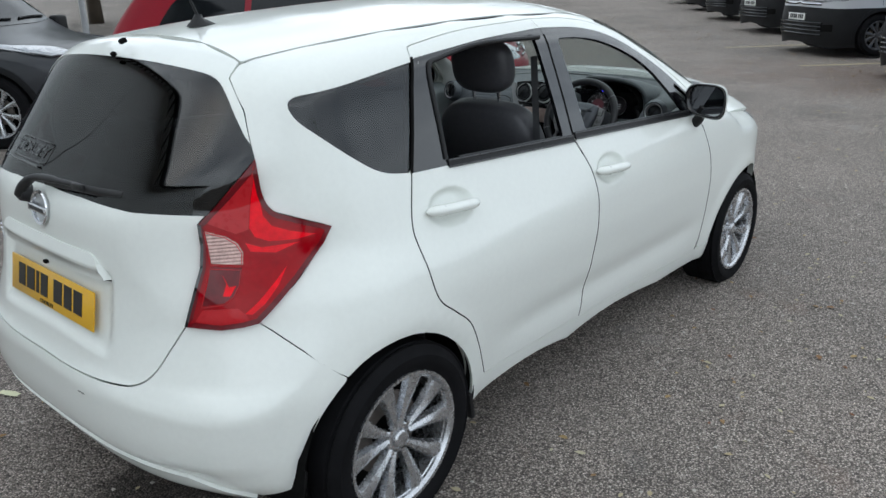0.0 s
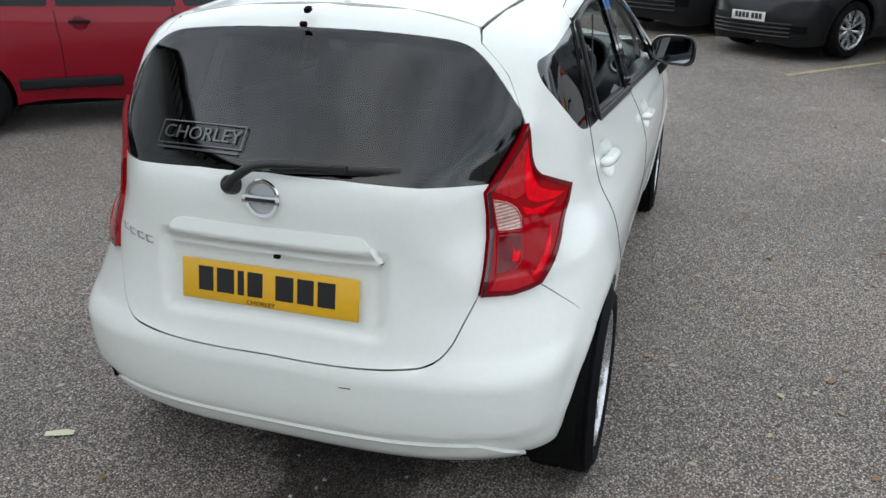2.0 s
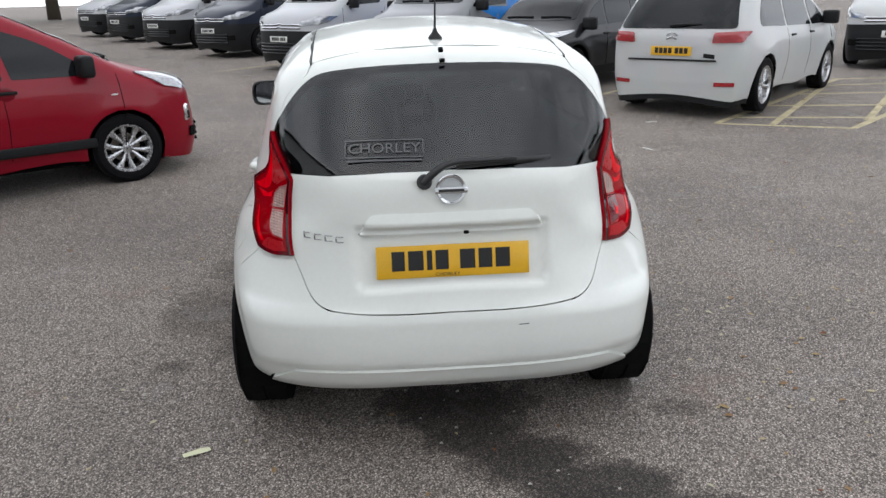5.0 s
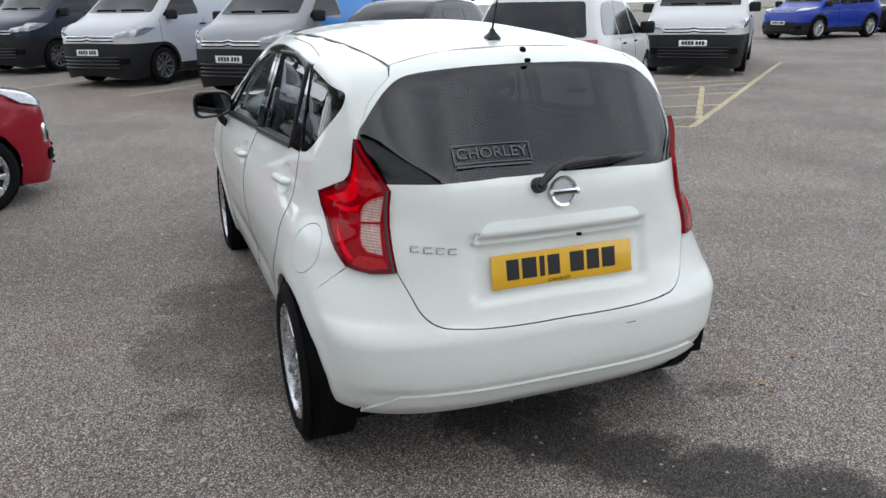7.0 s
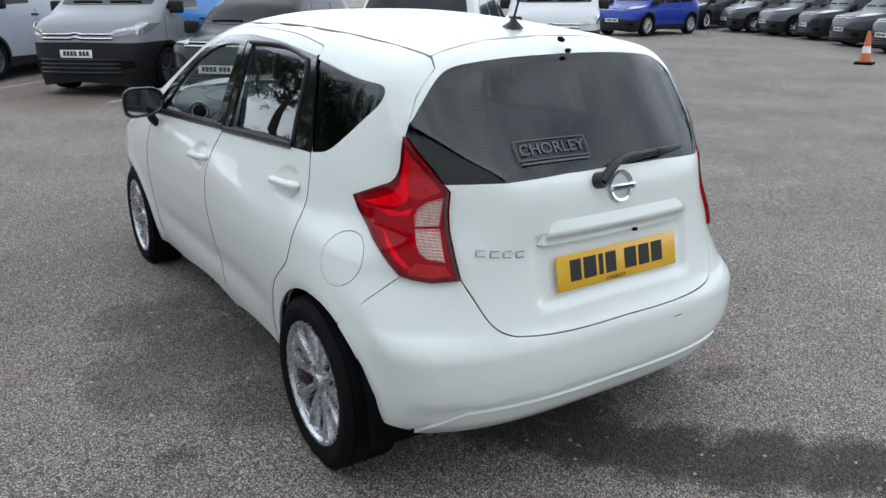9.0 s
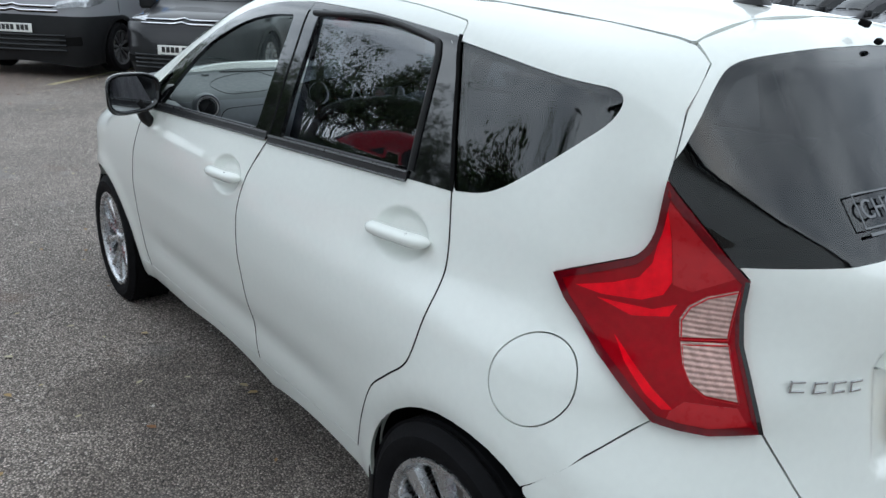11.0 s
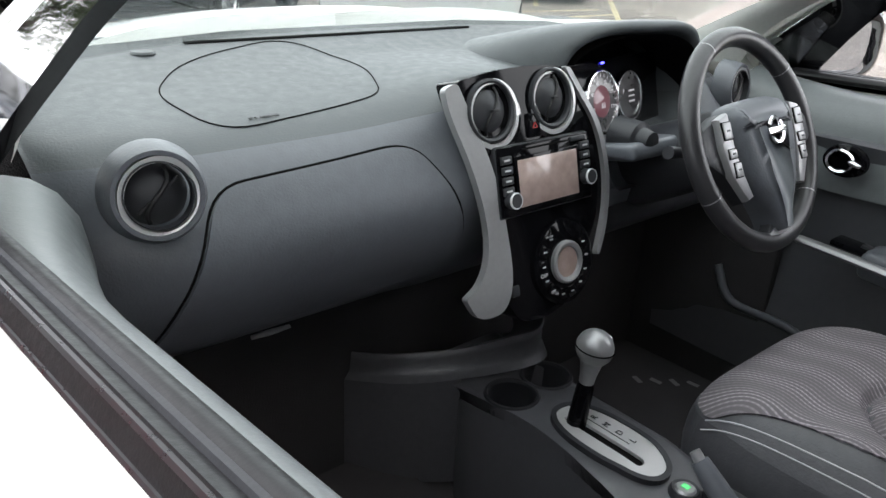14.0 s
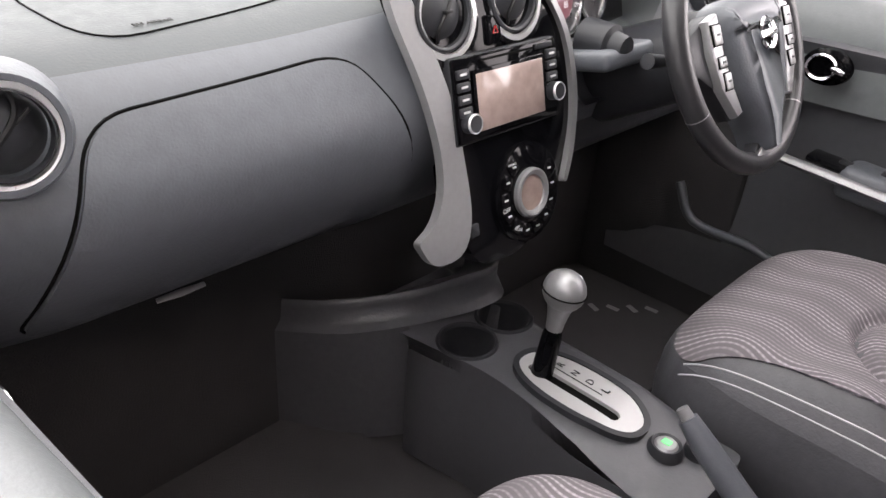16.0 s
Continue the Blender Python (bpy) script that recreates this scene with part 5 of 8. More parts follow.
stack.location = (.016, 0, -.004)


def stack_surface(uv):
    u, v = uv[:, 0], uv[:, 1]
    return np.stack([u, 1.93 - (1.075 - v) * .25 - .006 * (1 - ((u + .02) / .15) ** 2), v], 1)


TILT_S = -math.degrees(math.atan(.25))
face = rounded([(-.177, 1.083, .008), (-.111, 1.094, .05), (-.03, 1.097, .05), (.035, 1.090, .008), (.061, 1.052, .05), (.106, .994, .06), (.119, .913, .06), (.105, .849, .05), (.072, .80, .05), (.03, .745, .04), (-.03, .722, .03), (-.10, .728, .02), (-.125, .765, .02), (-.118, .843, .05), (-.124, .91, .05), (-.137, .969, .05), (-.166, 1.04, .05)], step=.03)
patch("stack_panel", stack_surface, face, PIANO, stack, (), .02, 0, .05, eye=(0, 2.4, .9))
left_bar = rounded([(-.203, 1.077, .008), (-.199, 1.045, .03), (-.168, .964, .06), (-.153, .894, .06), (-.155, .844, .03), (-.178, .808, .03), (-.208, .793, .006), (-.192, .758, .02), (-.142, .758, .02), (-.120, .792, .03), (-.115, .843, .05), (-.121, .91, .05), (-.134, .969, .05), (-.163, 1.04, .05), (-.181, 1.084, .008)], step=.02)
right_bar = rounded([(.033, 1.092, .004), (.046, 1.089, .004), (.073, 1.052, .05), (.118, .994, .06), (.131, .913, .06), (.117, .849, .05), (.080, .795, .02), (.072, .80, .01), (.105, .849, .05), (.119, .913, .06), (.106, .994, .06), (.061, 1.052, .05)], step=.02)


def bar_surface(uv):
    p = stack_surface(uv)
    return p - np.stack([0 * uv[:, 0], .008 + .006 * np.clip((.86 - uv[:, 1]) / .08, 0, 1), 0 * uv[:, 0]], 1)


for shape, deep in ((left_bar, .014), (right_bar, .010)):
    patch("silver_bar", bar_surface, shape, SATIN, stack, (), .012, 0, deep, eye=(0, 2.4, .9))


def on_stack(u, v, out=0.0, roll=0):
    """A pose on the panel: x across, z up the slope, y into the dash."""
    p = stack_surface(np.array([[u, v]]))[0]
    return Matrix.Translation(p) @ pose(0, 0, 0, TILT_S, 0, 0) @ pose(0, -out, 0, 0, roll, 0)


def knob(name, u, v, prof, material, n=28, out=0.0):
    return lathe(name, prof, material, stack, n, on_stack(u, v, out) @ pose(0, 0, 0, 0, 0, -90))


for u, v in ((-.124, 1.040), (.000, 1.047)):
    knob("vent_surround", u + .008, v - .010, [(.053, 0), (.053, .002), (.046, .0035), (.044, .001)], GLOSS_BLACK, 44)
    knob("vent_ring", u + .006, v - .005, [(.050, .001), (.050, .004), (.043, .0055), (.041, -.01)], BRIGHT, 40)
    knob("vent_well", u, v, [(.0455, .001), (.045, .007), (.042, .008), (.039, .006), (.037, -.012)], PLAIN, 40)
    knob("vent_ball", u, v, [(.0001, .010), (.014, .008), (.027, .003), (.037, -.008)], PLAIN, 36)
    m = on_stack(u, v)
    tube("vent_slat", [m @ Vector((.013 * math.sin(t * 2.2), -.010 + .009 * t * t, .033 * t)) for t in np.linspace(-1, 1, 13)], .0022, TRIM_BLACK, stack, 6)
    boxed("slat_tab", (.012, .006, .004), m @ pose(0, -.012, 0), TRIM_BLACK, stack, .001)
boxed("hazard_switch", (.026, .008, .036), on_stack(-.041, 1.012, .001), PIANO, stack, .003)
bmk = bmesh.new()
for k in range(3):
    box(bmk, (.010, .001, .0012), on_stack(-.041, 1.011, .0058) @ pose(0, 0, 0, 0, 120 * k, 0) @ pose(0, 0, -.0028))
part("hazard_triangle", bmk, mat("red_mark", (.35, .01, .01), .4), stack)
nav = boxed("radio_unit", (.200, .016, .102), on_stack(-.028, .939, .002), PIANO, stack, .003)
boxed("radio_trim", (.204, .014, .106), on_stack(-.028, .939, .000), PLAIN, stack, .003)
SCREEN = mat("screen_glass", (.34, .25, .225), .22, coat=.6, spec=.6, noise=(14, .25, 60))
boxed("screen", (.130, .002, .070), on_stack(-.027, .934, .0125), SCREEN, nav, .001)
boxed("screen_bezel", (.140, .002, .080), on_stack(-.027, .934, .0120), PIANO, nav, .001)
boxed("disc_slot", (.10, .004, .0025), on_stack(-.03, .982, .011), DARK, nav, 0)
boxed("card_cover", (.035, .004, .007), on_stack(.045, .982, .0115), PLAIN, nav, .001)
for side, uu in ((0, -.1125), (1, .0585)):
    for k in range(4):
        boxed("radio_key", (.022, .005, .0115), on_stack(uu, .970 - .0145 * k, .0125), PLAIN, nav, .0015)
        boxed("key_mark", (.011, .0006, .0026), on_stack(uu, .970 - .0145 * k, .0153), LEGEND, nav, 0)
    knob("radio_knob", -.110 if side == 0 else .058, .913 if side == 0 else .922, [(.0001, .0255), (.0105, .0255), (.0118, .024), (.0125, .012), (.0150, .010)], PLAIN, 24)
    knob("knob_rim", -.110 if side == 0 else .058, .913 if side == 0 else .922, [(.0105, .0258), (.0115, .0262), (.0124, .0245), (.0122, .023)], BRIGHT, 24)
# climate control
knob("climate_rim", .0, .800, [(.068, 0), (.068, .004), (.064, .006), (.031, .007), (.030, .004)], PIANO, 48)
knob("climate_ring", .0, .800, [(.034, .006), (.034, .013), (.031, .015), (.025, .013), (.024, .008)], SATIN, 40)
knob("climate_display", .0, .800, [(.0001, .010), (.025, .010)], SCREEN, 28)
for k in range(11):
    a = radians(-60 + 26 * k + 60)
    bu, bv = .0 + .050 * math.cos(a + 2.2), .800 + .050 * math.sin(a + 2.2)
    boxed("climate_key", (.020, .003, .020), on_stack(bu, bv, .0065, -math.degrees(a + 2.2)), PIANO, stack, .003)
    boxed("key_mark", (.007, .0006, .0024), on_stack(bu, bv, .0083, 0), LEGEND, stack, 0)
letters("off_lettering", "OFF", .009, on_stack(-.052, .789, .0092) @ pose(0, 0, 0, 90), LEGEND, stack, .0002)
letters("mode_lettering", "MODE", .006, on_stack(-.032, .758, .0092) @ pose(0, 0, 0, 90, 0, 0) @ pose(0, 0, 0, 0, 0, -20), LEGEND, stack, .0002)
letters("front_lettering", "FRONT", .005, on_stack(-.034, .845, .0092) @ pose(0, 0, 0, 90), LEGEND, stack, .0002)
boxed("socket_switch", (.016, .006, .018), on_stack(-.108, .778, .002), PLAIN, stack, .003)

# ---- instruments ----
binn = new("instrument_binnacle")
binn.parent = car
arch_n, rows = 34, []
for yy, dz, shr in ((2.40, -.105, 1.0), (2.28, -.062, 1.0), (2.14, -.026, 1.0), (2.02, -.006, 1.0), (1.965, .0, 1.0), (1.952, -.003, .995), (1.950, -.012, .97), (1.962, -.020, .93), (2.03, -.034, .88)):
    for i in range(arch_n):
        a = math.pi * i / (arch_n - 1)
        cx = math.copysign(abs(math.cos(a)) ** .75, math.cos(a))
        back = .075 * max(0, cx) ** 1.5 + .04 * max(0, -cx) ** 2
        rows.append((.315 - (.218 * min(1, .70 + .30 * np.clip((yy - 1.95) / .10, 0, 1)) if cx > 0 else .225) * shr * cx, yy + back * (1 if yy < 2.1 else .4), 1.005 + dz * .75 + (.135 + dz * .25) * math.sin(a) ** .58))
mesh_object("binnacle_hood", rows, grid_faces(9, arch_n), SOFT_DIMMED, binn)
mesh_object("binnacle_inside", [(.315 - (.140 if i < 15 else .21) * math.copysign(abs(math.cos(math.pi * i / 29)) ** .75, math.cos(math.pi * i / 29)), yy + .075 * max(0, math.cos(math.pi * i / 29)) ** 1.5, .93 + (.185 if yy < 2 else .165) * math.sin(math.pi * i / 29) ** .6) for yy in (1.968, 2.08) for i in range(30)], grid_faces(2, 30), DARK, binn)
panel_m = pose(.318, 2.03, .990, -14, 0, 8)
boxed("cluster_panel", (.36, .01, .15), panel_m, PIANO, binn, .004)
GAUGE = mat("gauge_black", (.012, .010, .012), .3, coat=.5, noise=(20, .1, 90))
DIAL_PINK = mat("dial_glow", (.07, .025, .035), .3, coat=.6, emit=((.5, .12, .16), .05))
WHITE_GLOW = mat("needle_white", (.35, .35, .37), .4, emit=((.8, .8, .85), .12))
for cu, cr, name in ((-.045, .056, "speed_dial"), (.055, .048, "trip_dial")):
    dm = panel_m @ pose(cu, -.008, .0, 0, 0, -90)
    dial = lathe(name, [(.0001, .001), (cr - .004, .001)], GAUGE, binn, 36, dm)
    lathe("dial_rim", [(cr - .004, .001), (cr - .003, .005), (cr, .005), (cr + .001, 0)], CHROME, dial, 40, dm)
    if cu < 0:
        lathe("dial_centre", [(.0001, .002), (.026, .002), (.029, .001)], DIAL_PINK, dial, 30, dm)
        for k in range(19):
            a = radians(225 - 15 * k)
            boxed("tick", (.0012, .0008, .006), panel_m @ pose(cu, -.0105, 0, 0, -90 + math.degrees(a), 0) @ pose(0, 0, .047), WHITE_GLOW, dial, 0)
        for k, tx in enumerate(("20", "40", "60", "80", "100", "120")):
            a = radians(200 - 44 * k)
            letters("dial_number", tx, .0095, panel_m @ pose(cu + .036 * math.cos(a), -.011, .036 * math.sin(a), 90), WHITE_GLOW, dial, .0001)
        letters("dial_number", "88", .014, panel_m @ pose(cu, -.012, -.008, 90), WHITE_GLOW, dial, .0001)
    else:
        letters("gear_letter", "P", .012, panel_m @ pose(cu - .022, -.011, .008, 90), WHITE_GLOW, dial, .0001)
        for k in range(3):
            boxed("display_bar", (.022, .0006, .003), panel_m @ pose(cu + .008, -.0105, .008 - .010 * k), WHITE_GLOW, dial, 0)
boxed("blue_telltale", (.012, .002, .004), panel_m @ pose(-.03, -.008, .068), mat("blue_light", (.02, .02, .4), .4, emit=((.05, .05, 1.0), 3.0)), binn, .001)

# ---- steering wheel ----
sw = new("steering_wheel")
sw.parent = car
sw_m = pose(.334, 1.745, .976, 64, 0, 0)
ringp = [sw_m @ Vector((.174 * math.cos(a), .171 * math.sin(a), .0)) for a in np.linspace(0, 2 * math.pi, 72, endpoint=False)]
tube("wheel_rim", ringp, .0165, RIM_LEATHER, sw, 16, closed=True)
for a in (38, 118, 205, 318):
    c, d = sw_m @ Vector((.174 * math.cos(radians(a)), .171 * math.sin(radians(a)), 0)), sw_m @ Vector((.174 * math.cos(radians(a + .6)), .171 * math.sin(radians(a + .6)), 0))
    tube("rim_seam", [c, d], .0168, SATIN, sw, 16)
n1, hubv = 48, []
pad = rounded([(-.094, .050, .03), (-.05, .066, .04), (.05, .066, .04), (.094, .050, .03), (.088, -.01, .05), (.066, -.075, .05), (.030, -.118, .03), (.014, -.156, .008), (-.014, -.156, .008), (-.030, -.118, .03), (-.066, -.075, .05), (-.088, -.01, .05)], step=.02)
for shrunk, h_ in ((.0, -.015), (.0, .012), (.004, .022), (.012, .030), (.026, .036), (.045, .039)):
    ringq = shrink(pad, shrunk * np.clip((pad[:, 1] + .17) / .12, .12, 1))
    hubv += [sw_m @ Vector((q[0], q[1], h_ - .010 * max(0, -q[1] - .08) / .08)) for q in ringq]
mesh_object("airbag_pad", hubv, grid_faces(6, len(pad), close_v=True) + [tuple(range(5 * len(pad), 6 * len(pad)))], SOFT, sw)
for mx in (-1, 1):
    slab("spoke", [(mx * a, b) for a, b in ((.05, .045), (.10, .050), (.15, .032), (.168, .020), (.168, -.020), (.15, -.028), (.118, -.05), (.085, -.095), (.05, -.06))][::mx], -.012, .012, sw_m, PLAIN, sw, .006)
    slab("spoke_trim", [(mx * a, b) for a, b in ((.096, .050), (.126, .042), (.130, .0), (.121, -.048), (.092, -.092), (.074, -.088), (.090, -.04), (.096, .0))][::mx], .010, .024, sw_m, SATIN, sw, .006)
    for k, (bx, by, bw, bh) in enumerate(((.112, .022, .022, .026), (.110, -.014, .020, .014), (.104, -.040, .018, .022))):
        boxed("spoke_button", (bw, bh, .006), sw_m @ pose(mx * bx, by, .024), SATIN, sw, .002)
        boxed("button_gap", (bw + .003, bh + .003, .003), sw_m @ pose(mx * bx, by, .0238), DARK, sw, .001)
        boxed("button_mark", (.008, .003, .001), sw_m @ pose(mx * bx, by, .0272), PLAIN, sw, 0)
slab("low_spoke", [(-.026, -.12), (.026, -.12), (.020, -.14), (.050, -.166), (-.050, -.166), (-.020, -.14)], -.010, .010, sw_m, PLAIN, sw, .005)
slab("low_trim", [(-.040, -.158), (-.016, -.148), (.016, -.148), (.040, -.158), (.044, -.163), (-.044, -.163)], .008, .013, sw_m, SATIN, sw, .002)
lathe("wheel_badge", [(.021, .034), (.024, .042), (.0215, .0445), (.017, .043), (.015, .036)], CHROME, sw, 36, sw_m @ pose(0, .006, 0, 0, -90, 0))
boxed("badge_bar", (.052, .010, .004), sw_m @ pose(0, .006, .043), CHROME, sw, .001)
tube("steering_column", [sw_m @ Vector((0, 0, z)) for z in (0.0, -.06, -.12, -.28)], [.055, .062, .066, .075], PLAIN, sw, 20)
boxed("column_shroud", (.25, .16, .03), pose(.28, 1.925, .935, -12), SOFT, dash, .012, seg=3)
for mx in (-1, 1):
    tube("column_stalk", [sw_m @ Vector((mx * .05, 0, -.06)), sw_m @ Vector((mx * .11, .005, -.055)), sw_m @ Vector((mx * .165, .012, -.05))], [.008, .008, .011], PLAIN, sw, 10)
lathe("ignition_cap", [(.0001, .022), (.018, .020), (.022, .0), (.030, -.004), (.032, -.05)], PLAIN, sw, 24, pose(.205, 1.87, .962, 0, 0, -90))
boxed("knee_panel", (.46, .08, .16), pose(.44, 1.985, .83, -20), PLAIN, dash, .04, seg=4)

# ---- console ----
cons = new("centre_console")
cons.parent = car
cons.location = (-.02, 0, .008)


def console_surface(uv):
    x, y = uv[:, 0], uv[:, 1]
    z = .528 + .035 * np.clip((y - 1.99) / .10, 0, 1) ** 2 - .018 * np.clip((1.66 - y) / .1, 0, 1)
    edge = np.clip((np.abs(x - .032) - .072) / .025, 0, 1)
    return np.stack([x, y, z - .014 * edge**2], 1)


CUPS = (((.000, 1.902), .043), ((.094, 1.908), .043))
cons_out = rounded([(-.062, 1.50, .02), (.112, 1.50, .02), (.116, 1.70, .05), (.122, 1.79, .05), (.140, 1.90, .05), (.165, 2.06, .02), (-.060, 2.06, .02), (-.056, 1.99, .008), (-.048, 1.91, .05), (-.034, 1.84, .06), (-.038, 1.76, .06), (-.056, 1.66, .05)], step=.02)
console = patch("console_top", console_surface, cons_out, CONSOLE, cons, [np.array(ring(*c, r, 32)) for c, r in CUPS], .018, 0, .23, eye=(.03, 1.8, 0))
for c, r in CUPS:
    lathe("cup_holder", [(r, .0), (r * .98, -.02), (r * .9, -.065), (r * .85, -.07), (.0001, -.07)], PLAIN, cons, 32, pose(c[0], c[1], .5285, 0, -90, 0))
    lathe("cup_lip", [(r - .002, -.002), (r, .003), (r + .004, .003), (r + .006, -.001)], PLAIN, cons, 36, pose(c[0], c[1], .5285, 0, -90, 0))
crest = [(-.20, 2.20, .545), (-.125, 2.085, .562), (-.023, 2.0, .580), (.055, 1.966, .592), (.105, 1.950, .597), (.14, 1.965, .606), (.158, 2.01, .622), (.165, 2.08, .63)]
foot = [(-.185, 2.15, .50), (-.125, 2.05, .52), (-.058, 1.992, .532), (.01, 1.962, .534), (.075, 1.942, .535), (.125, 1.940, .537), (.150, 1.965, .54), (.165, 2.04, .54)]
cr, ft = spline(crest, 5), spline(foot, 5)
skirt = []
for p, q in zip(cr, ft):
    bulge = (p + q) / 2 + Vector((0, .008, -.012))
    skirt += [p + Vector((.0, .075, -.045)), p + Vector((.0, .012, -.012)), p + Vector((0, .004, .001)), p, (p + bulge) / 2 + Vector((0, .001, .004)), bulge, (bulge + q) / 2, q]
mesh_object("lower_tray", skirt, grid_faces(len(cr), 8), CONSOLE, cons)
cheek = [(x, y, z) for x, y, z0 in [(v.x, v.y, v.z) for v in ft[:12]] for z in (z0, (z0 + .31) / 2, .31)]
mesh_object("console_cheek", cheek, grid_faces(12, 3), CONSOLE, cons)
flank = [(x, y, z) for x, y in ((ft[11].x, ft[11].y), (-.064, 1.965), (-.056, 1.91), (-.044, 1.845), (-.046, 1.76), (-.064, 1.66), (-.068, 1.50)) for z in (.512, .42, .30)]
mesh_object("console_flank", flank, grid_faces(7, 3), CONSOLE, cons)


def ellipse(cx, cy, a, b, n=44, p=2.3):
    return np.array([(cx + a * math.copysign(abs(math.cos(t)) ** (2 / p), math.cos(t)), cy + b * math.copysign(abs(math.sin(t)) ** (2 / p), math.sin(t))) for t in np.linspace(0, 2 * math.pi, n, endpoint=False)])


patch("gate_surround", console_surface, ellipse(.030, 1.716, .056, .108), PLAIN, cons, [ellipse(.030, 1.716, .047, .099)], .02, 0, .01, lift=.010, eye=(0, 1.8, 0))
slot = rounded([(.010, 1.645, .010), (.030, 1.645, .010), (.030, 1.795, .006), (.010, 1.795, .006)], step=.02)
patch("gate_plate", console_surface, ellipse(.030, 1.716, .047, .099), PLATE_S, cons, [slot], .018, 0, .01, lift=.008, eye=(0, 1.8, 0))
patch("gate_slot", console_surface, shrink(slot, -.002), DARK, cons, (), .02, 0, 0, lift=.002, eye=(0, 1.8, 0))
for k, tx in enumerate(("P", "R", "N", "D", "L")):
    letters("gate_letter", tx, .016, pose(.052, 1.79 - .026 * k, .5375, 0, 0, 0), PLAIN, cons, .0004)
bmk = bmesh.new()
box(bmk, (.0015, .10, .0006), pose(.041, 1.735, .5368))
part("gate_line", bmk, PLAIN, cons)
lever = new("gear_lever")
lever.parent = cons
lm = pose(.020, 1.775, .53, 4, 3, 0)
tube("lever_stem", [lm @ Vector((0, 0, z)) for z in (-.01, .03, .07, .085)], [.017, .016, .0145, .012], PIANO, lever, 16)
tube("lever_neck", [lm @ Vector((0, 0, z)) for z in (.080, .095, .112, .125)], [.012, .013, .016, .019], SATIN, lever, 18)
kv = []
for i in range(20):
    a = math.pi * i / 19
    for j in range(28):
        b2 = 2 * math.pi * j / 28
        kv.append(lm @ Vector((.028 * math.sin(a) * math.cos(b2), .031 * math.sin(a) * math.sin(b2), .147 + .030 * math.cos(a))))
mesh_object("lever_knob", kv, grid_faces(20, 28, close_v=True), SATIN, lever)
tube("lever_band", [lm @ Vector((.0285 * math.cos(a), .0315 * math.sin(a), .147)) for a in np.linspace(0, 2 * math.pi, 32, endpoint=False)], .0012, DARK, lever, 5, closed=True)
lathe("lever_button", [(.0001, .008), (.007, .007), (.008, 0)], CHROME, lever, 16, lm @ pose(.028, 0, .152, 0, -25, 0))
start_m = pose(.036, 1.578, .512, 0, -90, 0)
lathe("start_button", [(.0001, .016), (.013, .015), (.016, .012)], SATIN, cons, 28, start_m)
lathe("start_rim", [(.016, .012), (.020, .014), (.024, .008), (.026, -.01)], PLAIN, cons, 28, start_m)
boxed("green_mark", (.010, .012, .001), pose(.036, 1.578, .5285), mat("green_light", (.05, .4, .12), .4, emit=((.1, .6, .2), .3)), cons, .0)
lathe("power_socket", [(.010, .012), (.018, .013), (.020, .006), (.020, -.01)], PLAIN, cons, 24, pose(.068, 1.545, .512, 0, -90, 0))
brake = new("handbrake")
brake.parent = cons
tube("brake_lever", [(-.002, 1.548, .612), (-.002, 1.52, .588), (.0, 1.46, .54), (.002, 1.38, .49), (.002, 1.30, .45)], [.013, .0165, .018, .018, .016], SOFT, brake, 14)
tube("brake_button", [(-.002, 1.545, .610), (-.002, 1.558, .622)], [.009, .008], SATIN, brake, 12)
boxed("console_rear", (.12, .30, .12), pose(.035, 1.30, .42), PLAIN, cons, .02)

# ---- seats ----
def blob(name, c, size, material, parent, power=4.0, turn=0.0, bolster=0.0, dip=0.0, n=48, mlist=None):
    """A padded block, softly squared, with raised sides."""
    m = Matrix.Translation(c) @ pose(0, 0, 0, turn, 0, 0)
    vs, k = [], n // 2
    for i in range(k + 1):
        a = math.pi * i / k
        for j in range(n):
            b = 2 * math.pi * j / n
            d = (math.sin(a) * math.cos(b), math.sin(a) * math.sin(b), math.cos(a))
            r = (abs(d[0]) ** power + abs(d[1]) ** power + abs(d[2]) ** power) ** (-1 / power)
            x, y, z = d[0] * r, d[1] * r, d[2] * r
            up = max(0, z)
            z2 = z + up * (bolster * max(0, (abs(x) - .55) / .45) ** 1.0 * (1 - x ** 8) - dip * (1 - x * x) * (1 - y ** 4))
            vs.append(m @ Vector((x * size[0], y * size[1], z2 * size[2])))
    return mesh_object(name, vs, grid_faces(k + 1, n, close_v=True), material, parent)


